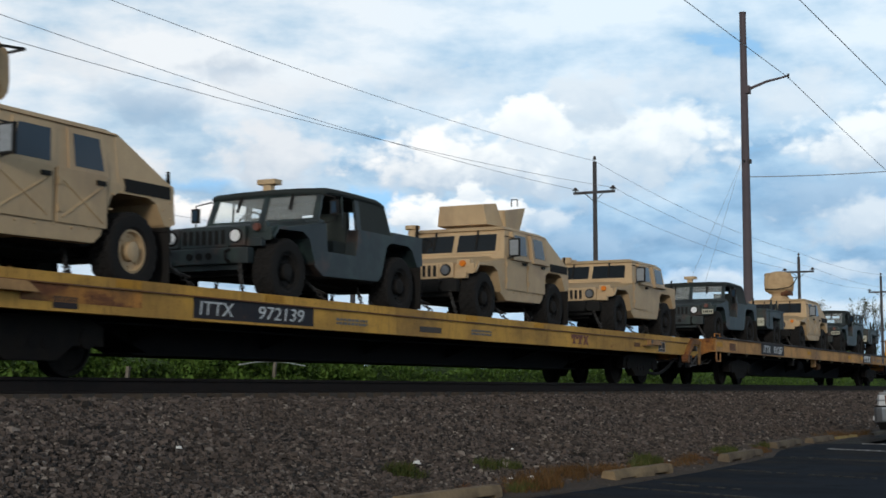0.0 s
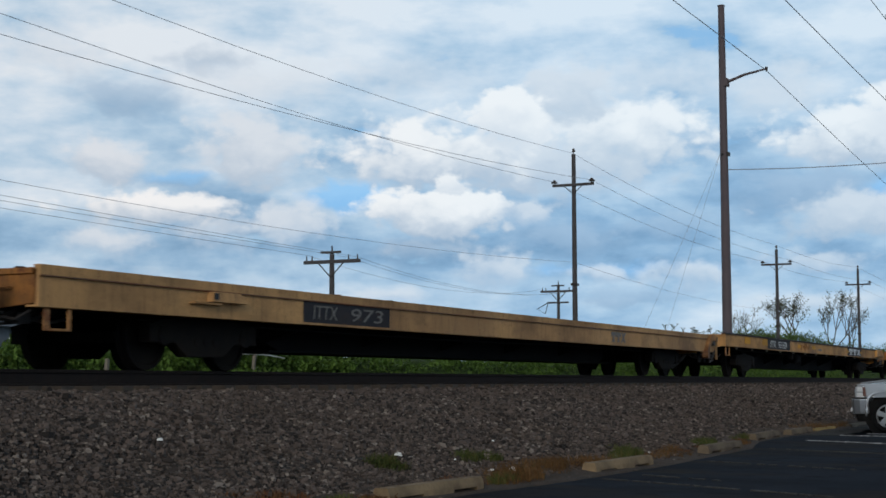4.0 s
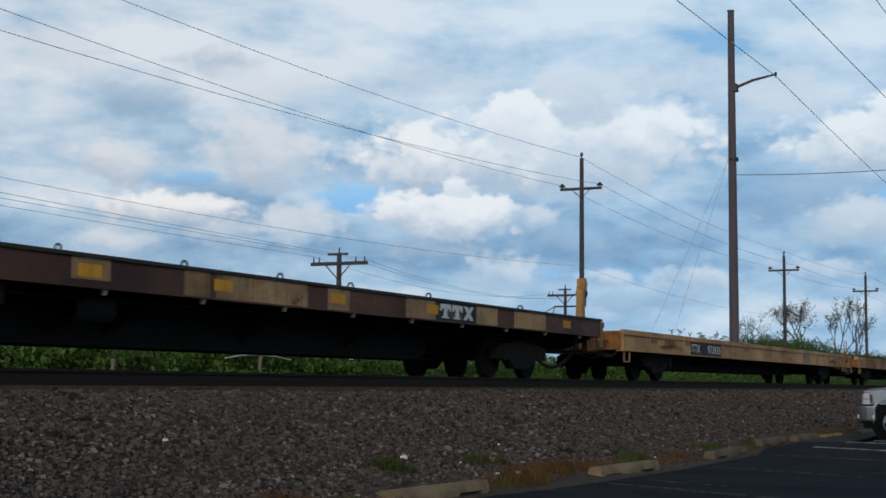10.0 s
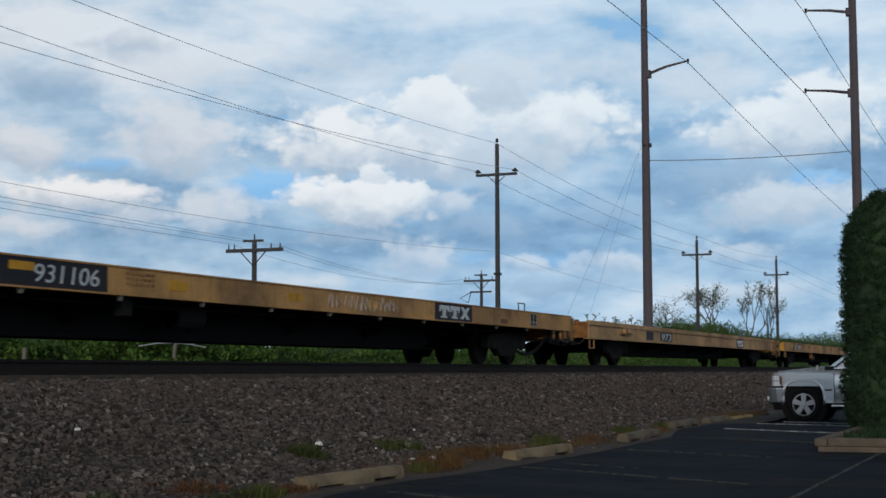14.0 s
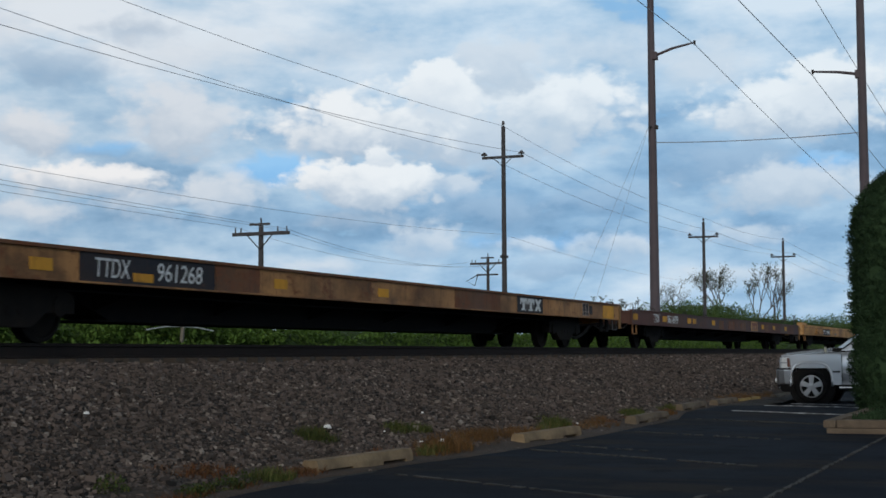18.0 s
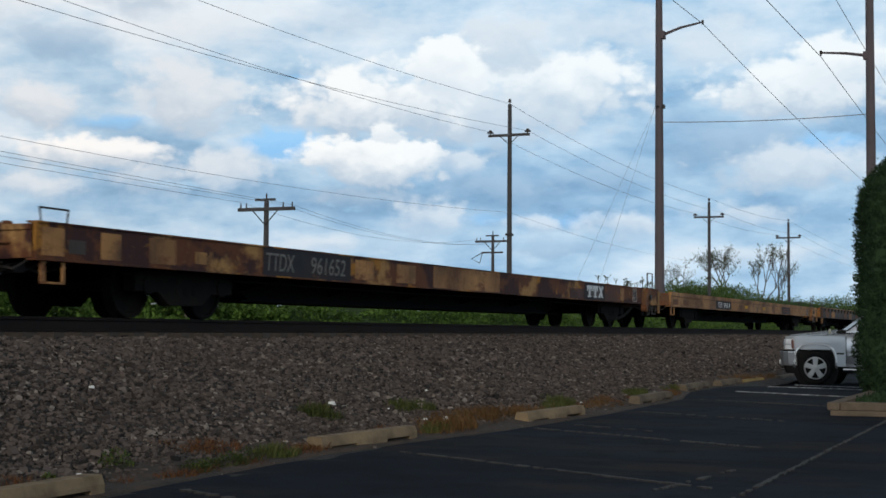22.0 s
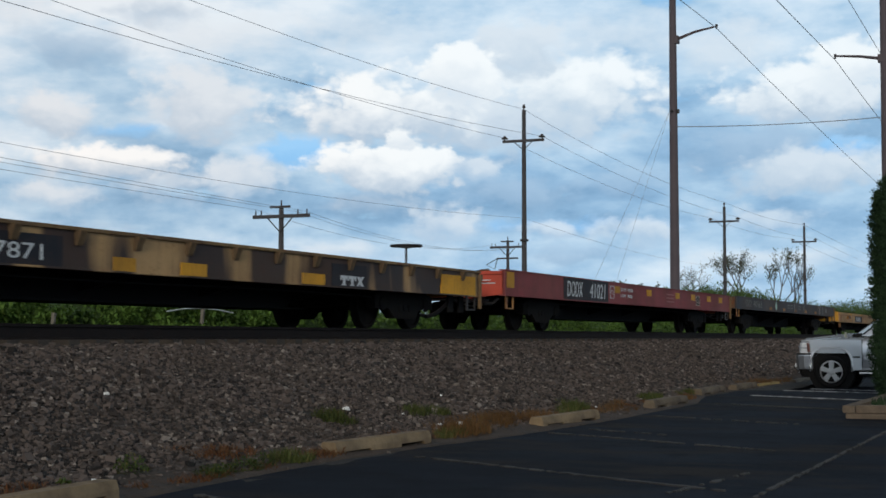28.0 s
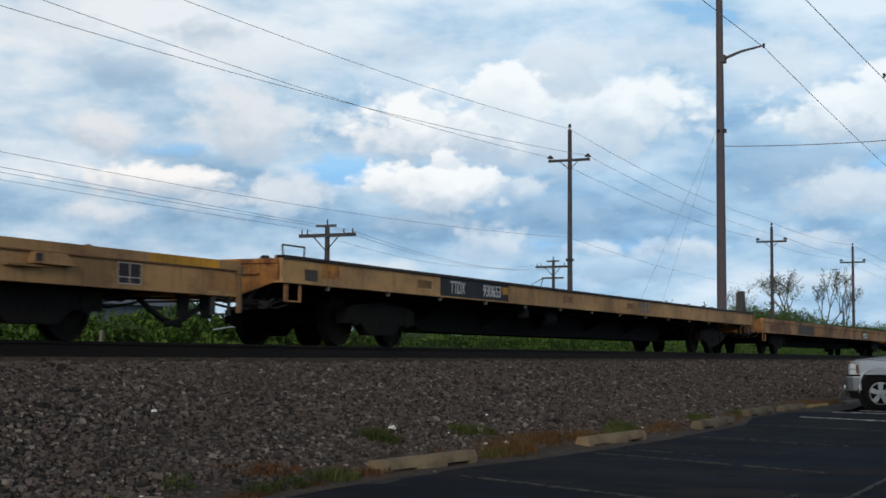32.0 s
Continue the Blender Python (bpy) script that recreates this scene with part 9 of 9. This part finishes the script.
_n = Nodes("silver_car_paint")
_f = _n.noise(900, 2)
M["silver"] = _n.done(_n.mix(_f, (0.68, 0.69, 0.70), (0.78, 0.79, 0.80)), 0.27, 0.72)
_n.bsdf.inputs["Coat Weight"].default_value = 0.5
_n.bsdf.inputs["Coat Roughness"].default_value = 0.08
M["bumper_grey"] = plain("dusty_silver_bumper", (0.46, 0.48, 0.51), (0.38, 0.40, 0.43), 0.32, 4, 0.75, 0.05)
M["alloy"] = plain("bright_alloy", (0.62, 0.62, 0.62), (0.52, 0.52, 0.52), 0.35, 6, 0.6, 0.05)


def box_arch(cx, cz, a, b, n=14, power=0.62, low=0.0):
    """Points over a squared wheel arch, from its rear foot to its front foot."""
    pts = []
    for i in range(n + 1):
        t = math.pi * i / n
        c, q = math.cos(t), math.sin(t)
        pts.append((cx + a * math.copysign(abs(c) ** power, c), cz + b * abs(q) ** power))
    return [(pts[0][0], low)] + pts + [(pts[-1][0], low)]


def pickup():
    """A crew-cab pickup, front axle at x = 0, nose towards -x."""
    ob = thing("pickup_truck", pose(34.60, -6.79, lot_z(34.6) - 0.020, 0, 0, -90), "silver full-size pickup parked nose-in at the lot's edge", "pickup truck")
    W, R = 0.99, 0.39
    S = M["silver"]

    def skin(name, stations, low, belt, tuck, parent):
        """A body shell over stations (x, top): rounded shoulders, nearly plumb sides and tucked-in sills."""
        sec = lambda top: [(-0.60, top), (-0.84, top - 0.015), (-0.925, top - 0.05), (-0.965, top - 0.12), (-W + 0.006, belt), (-W, belt - 0.14), (-W + 0.004, low + 0.30), (-W + tuck * 0.4, low + 0.12), (-W + tuck, low)]
        k, v = 0, []
        for x, top, narrow in stations:
            half = [(y * narrow, z) for y, z in sec(top)]
            row = half[::-1] + [(-y, z) for y, z in half]
            k = len(row)
            v += [(x, y, z) for y, z in row]
        n = len(stations)
        f = [(a * k + b, (a + 1) * k + b, (a + 1) * k + (b + 1) % k, a * k + (b + 1) % k) for a in range(n - 1) for b in range(k)]
        f += [tuple(range(k)), tuple(range((n - 1) * k, n * k))]
        me = Shape().add(v, f).mesh(name)
        me.shade_smooth()
        me.set_sharp_from_angle(angle=radians(42))
        return part(name, me, S, parent)

    # front fenders and hood, cab sides, bed: one shell each, with a gap between
    skin("front_clip", [(-0.66, 1.05, 0.955), (-0.60, 1.09, 0.975), (-0.42, 1.115, 0.99), (0.0, 1.15, 1.0), (0.45, 1.18, 1.0), (0.66, 1.19, 1.0)], 0.80, 0.95, 0.0, ob)
    skin("cab_sides", [(0.47, 1.17, 1.0), (0.665, 1.19, 1.0), (0.67, 1.19, 1.0), (3.16, 1.19, 1.0)], 0.42, 0.95, 0.07, ob)
    skin("cargo_bed", [(3.20, 1.24, 1.0), (4.95, 1.24, 1.0)], 0.90, 1.0, 0.0, ob)
    for x0, x1 in ((3.2, 3.28), (4.35, 4.95)):
        part("bed_panel", Shape().box(x0, x1, -W + 0.01, W - 0.01, 0.46, 0.92), S, ob, bevel=0.02)
    part("hood", Shape().hull([(-0.66, -0.80, 1.04), (0.47, -0.90, 1.16), (0.47, 0.90, 1.16), (-0.66, 0.80, 1.04)], [(-0.60, -0.66, 1.135), (0.47, -0.74, 1.255), (0.47, 0.74, 1.255), (-0.60, 0.66, 1.135)]), S, ob, bevel=0.045, smooth=False)
    part("cowl", Shape().hull([(0.42, -0.85, 1.17), (0.74, -0.9, 1.17), (0.74, 0.9, 1.17), (0.42, 0.85, 1.17)], [(0.47, -0.78, 1.245), (0.66, -0.84, 1.245), (0.66, 0.84, 1.245), (0.47, 0.78, 1.245)]), M["frame"], ob, bevel=0.01)
    low = [(0.66, -0.955, 1.18), (3.15, -0.955, 1.18), (3.15, 0.955, 1.18), (0.66, 0.955, 1.18), (0.46, 0.45, 1.18), (0.46, -0.45, 1.18)]
    high = [(1.50, -0.77, 1.84), (2.98, -0.79, 1.85), (2.98, 0.79, 1.85), (1.50, 0.77, 1.84), (1.36, 0.38, 1.86), (1.36, -0.38, 1.86)]
    part("cab", Shape().hull(low, high), S, ob, bevel=0.035)
    for k, (u0, u1) in enumerate(((0.07, 0.93), (0.0, 1.0), (0.07, 0.93))):
        a, b = (3, 4, 5)[k], (4, 5, 0)[k]
        part("windscreen", slab(Shape(), [low[a], low[b], high[b], high[a]], u0, u1, 0.06, 0.94, 0.022, 0.05), M["glass_dull"], ob)
    side = [low[0], low[1], high[1], high[0]]
    part("front_window", slab(Shape(), side, 0.075, 0.50, 0.06, 0.86, 0.012, 0.03), M["glass_dull"], ob)
    part("rear_window", slab(Shape(), side, 0.55, 0.95, 0.06, 0.86, 0.012, 0.03), M["glass_dull"], ob)
    # bumper: a deep painted bar that wraps round to the arch, a dark lip below
    rim = [(-0.42, 1.0), (-0.60, 1.0), (-0.73, 0.955), (-0.80, 0.84), (-0.815, 0.4), (-0.815, -0.4), (-0.80, -0.84), (-0.73, -0.955), (-0.60, -1.0), (-0.42, -1.0)]
    part("bumper", Shape().hull([(x * 0.97, y * 0.985, 0.44) for x, y in rim], [(x, y, 0.765) for x, y in rim]), M["bumper_grey"], ob, "silver wrap-round front bumper", bevel=0.03)
    part("bumper_top", Shape().hull([(x * 0.99, y * 0.99, 0.766) for x, y in rim], [(x * 0.93, y * 0.975, 0.80) for x, y in rim]), M["frame"], ob)
    part("air_dam", Shape().hull([(x * 0.86, y * 0.93, 0.27) for x, y in rim], [(x * 0.93, y * 0.96, 0.445) for x, y in rim]), M["frame"], ob, bevel=0.02)
    part("grille", Shape().box(-0.735, -0.62, -0.60, 0.60, 0.78, 1.06), M["frame"], ob, bevel=0.02)
    part("grille_bar", Shape().box(-0.765, -0.72, -0.66, 0.66, 0.90, 0.96), M["chrome"], ob, bevel=0.01)
    part("underside", Shape().box(-0.55, 4.6, -0.72, 0.72, 0.28, 0.60), M["frame"], ob)
    for sg in (-1, 1):
        rimh = [(-0.72, 0.62), (-0.715, 0.86), (-0.66, 0.965), (-0.50, 0.988), (-0.50, 0.64)]
        h = part("headlight", Shape().hull([(x, sg * y, 0.80) for x, y in rimh], [(x * 0.985, sg * y * 0.995, 1.035) for x, y in rimh]), M["lamp"], ob, bevel=0.012)
        part("lamp_divider", Shape().hull([(x * 1.008, sg * y * 1.004, 0.905) for x, y in rimh], [(x * 1.008, sg * y * 1.004, 0.93) for x, y in rimh]), M["bumper_grey"], h)
        part("side_lamp", Shape().hull([(-0.555, sg * 0.95, 0.83), (-0.505, sg * 0.998, 0.83), (-0.455, sg * 0.998, 0.83), (-0.455, sg * 0.95, 0.83)], [(-0.565, sg * 0.95, 1.025), (-0.515, sg * 0.994, 1.025), (-0.475, sg * 0.994, 1.025), (-0.475, sg * 0.95, 1.025)]), M["signal_dull"], h)
        part("fog_lamp", Shape().rod((-0.83, sg * 0.74, 0.52), (-0.79, sg * 0.74, 0.52), 0.05, None, 12), M["lamp"], ob)
        part("tow_hook", Shape().tube([(-0.70, sg * 0.62, 0.36), (-0.80, sg * 0.62, 0.34), (-0.80, sg * 0.62, 0.42), (-0.72, sg * 0.62, 0.44)], 0.022, 6), M["chrome"], ob)
        # fender side panel with the squared arch cut out of it, and its flared lip
        for cx, ends in ((0.0, (-0.44, 0.665)), (3.75, (3.26, 4.37))):
            arch = box_arch(cx, R, 0.435, 0.515, 16, 0.62, 0.43)
            out = [(ends[0], 0.43), (ends[0], 0.90), (ends[1], 0.90), (ends[1], 0.43)] if cx else [(ends[0], 0.79), (ends[0] + 0.01, 0.97), (ends[1], 0.97), (ends[1], 0.43)]
            poly = out + arch
            if not cx:
                poly = [(ends[0], 0.79), (ends[0] + 0.01, 0.97), (ends[1], 0.97), (ends[1], 0.43)] + [p for p in arch if p[0] > cx - 0.41 or p[1] > 0.79]
            part("fender", Shape().hull([(x, sg * (W - 0.05), z) for x, z in poly], [(x, sg * (W + 0.003), z) for x, z in poly]), S, ob, bevel=0.006)
            lip = box_arch(cx, R, 0.435, 0.515, 18, 0.62, 0.50)
            wide = box_arch(cx, R, 0.485, 0.56, 18, 0.62, 0.50)
            strip = Shape()
            n = len(lip)
            ring = [(x, sg * (W - 0.03), z) for x, z in lip] + [(x, sg * (W + 0.020), z) for x, z in lip] + [(x, sg * (W + 0.017), z) for x, z in [(0.6 * a[0] + 0.4 * b[0], 0.6 * a[1] + 0.4 * b[1]) for a, b in zip(lip, wide)]] + [(x, sg * (W + 0.001), z) for x, z in wide]
            strip.add(ring, [(r * n + i, r * n + i + 1, (r + 1) * n + i + 1, (r + 1) * n + i) for r in range(3) for i in range(n - 1)])
            part("arch_flare", strip, S, ob, smooth=True)
            part("arch_liner", Shape().lathe(sg * 0.76, [(0.50, -0.16), (0.50, 0.16)], 20, cx, R), M["frame"], ob)
            t = part("wheel", shared("car_tyre", lambda: Shape().lathe(0, [(0.25, -0.10), (0.262, -0.135), (0.335, -0.135), (0.354, -0.10), (0.358, 0.0), (0.354, 0.10), (0.335, 0.135), (0.275, 0.135), (0.25, 0.11)], 36, closed=True).mesh("tyre")), M["tyre"], ob, "black road tyre", m=pose(cx, sg * 0.875, R, 0, 0, 0 if sg < 0 else 180))

            def alloy():
                s = Shape().lathe(0, [(0.255, -0.05), (0.250, -0.128), (0.232, -0.132), (0.222, -0.06)], 32, closed=True)
                s.lathe(0, [(0.08, -0.08), (0.07, -0.135), (0.03, -0.14)], 16)
                for i in range(5):
                    a = i * 1.2566 + 0.3
                    u, w = Vector((math.cos(a), 0, math.sin(a))), Vector((-math.sin(a), 0, math.cos(a)))
                    back, front = Vector((0, -0.085, 0)), Vector((0, -0.130, 0))
                    p = [u * 0.04 - w * 0.045, u * 0.232 - w * 0.060, u * 0.232 + w * 0.060, u * 0.04 + w * 0.045]
                    s.hull([q + back for q in p], [q * 0.98 + front for q in p])
                return s.mesh("rim", 0.006)

            part("rim", shared("car_alloy", alloy), M["alloy"], t)
            part("rim_well", shared("car_well", lambda: Shape().lathe(0, [(0.252, -0.04), (0.04, -0.03)], 24, first=False).mesh("rim_well")), M["frame"], t)
        part("mirror", Shape().hull([(1.02, sg * 0.97, 1.24), (1.18, sg * 0.97, 1.24), (1.18, sg * 1.2, 1.26), (1.06, sg * 1.2, 1.26)], [(1.04, sg * 0.97, 1.46), (1.18, sg * 0.97, 1.46), (1.18, sg * 1.2, 1.46), (1.08, sg * 1.2, 1.46)]), S, ob, bevel=0.03)
        part("running_board", Shape().rod((0.62, sg * 1.03, 0.36), (3.1, sg * 1.03, 0.36), 0.042, None, 10), M["chrome"], ob)
        for x0, x1 in ((0.68, 1.92), (1.96, 3.1)):
            part("door_seam", Shape().box(x0 - 0.012, x0, min(sg * (W - 0.02), sg * (W + 0.0015)), max(sg * (W - 0.02), sg * (W + 0.0015)), 0.50, 1.10), M["frame"], ob)
            part("door_handle", Shape().box(x1 - 0.26, x1 - 0.08, min(sg * (W - 0.01), sg * (W + 0.035)), max(sg * (W - 0.01), sg * (W + 0.035)), 0.98, 1.03), S, ob, bevel=0.01)
            part("rub_strip", Shape().box(x0 + 0.03, x1 - 0.03, min(sg * (W - 0.01), sg * (W + 0.014)), max(sg * (W - 0.01), sg * (W + 0.014)), 0.66, 0.72), S, ob, bevel=0.006)
        part("badge", Shape().box(0.47, 0.63, min(sg * W, sg * (W + 0.008)), max(sg * W, sg * (W + 0.008)), 0.70, 0.735), M["frame"], ob)
    part("aerial", Shape().rod((0.30, -0.84, 1.13), (0.30, -0.84, 1.19), 0.02, None, 8).rod((0.30, -0.84, 1.19), (0.30, -0.84, 1.27), 0.028, 0.022, 8), M["placard"], ob)


pickup()

# ---------------------------------------------------------------- what moves


def motions():
    for car, start in CARS:
        walk(car, [(0.0, pose(start, 0, 0)), (SECONDS, pose(start - SPEED * SECONDS, 0, 0))])
    for ob, x, z in VEHICLES:
        walk(ob, [(0.0, pose(x, 0, z)), (SECONDS, pose(x - SPEED * SECONDS, 0, z))])

    walk(BIRD, [(0.0, pose(21.0, 25, 6.6)), (2.5, pose(47.06, 25, 6.04)), (3.0, pose(52.46, 25, 5.90)), (3.5, pose(57.56, 25, 5.10)), (5.0, pose(70, 28, 1.8)), (6.5, pose(77, 31, -0.45)), (SECONDS, pose(77, 31, -0.45))])


motions()
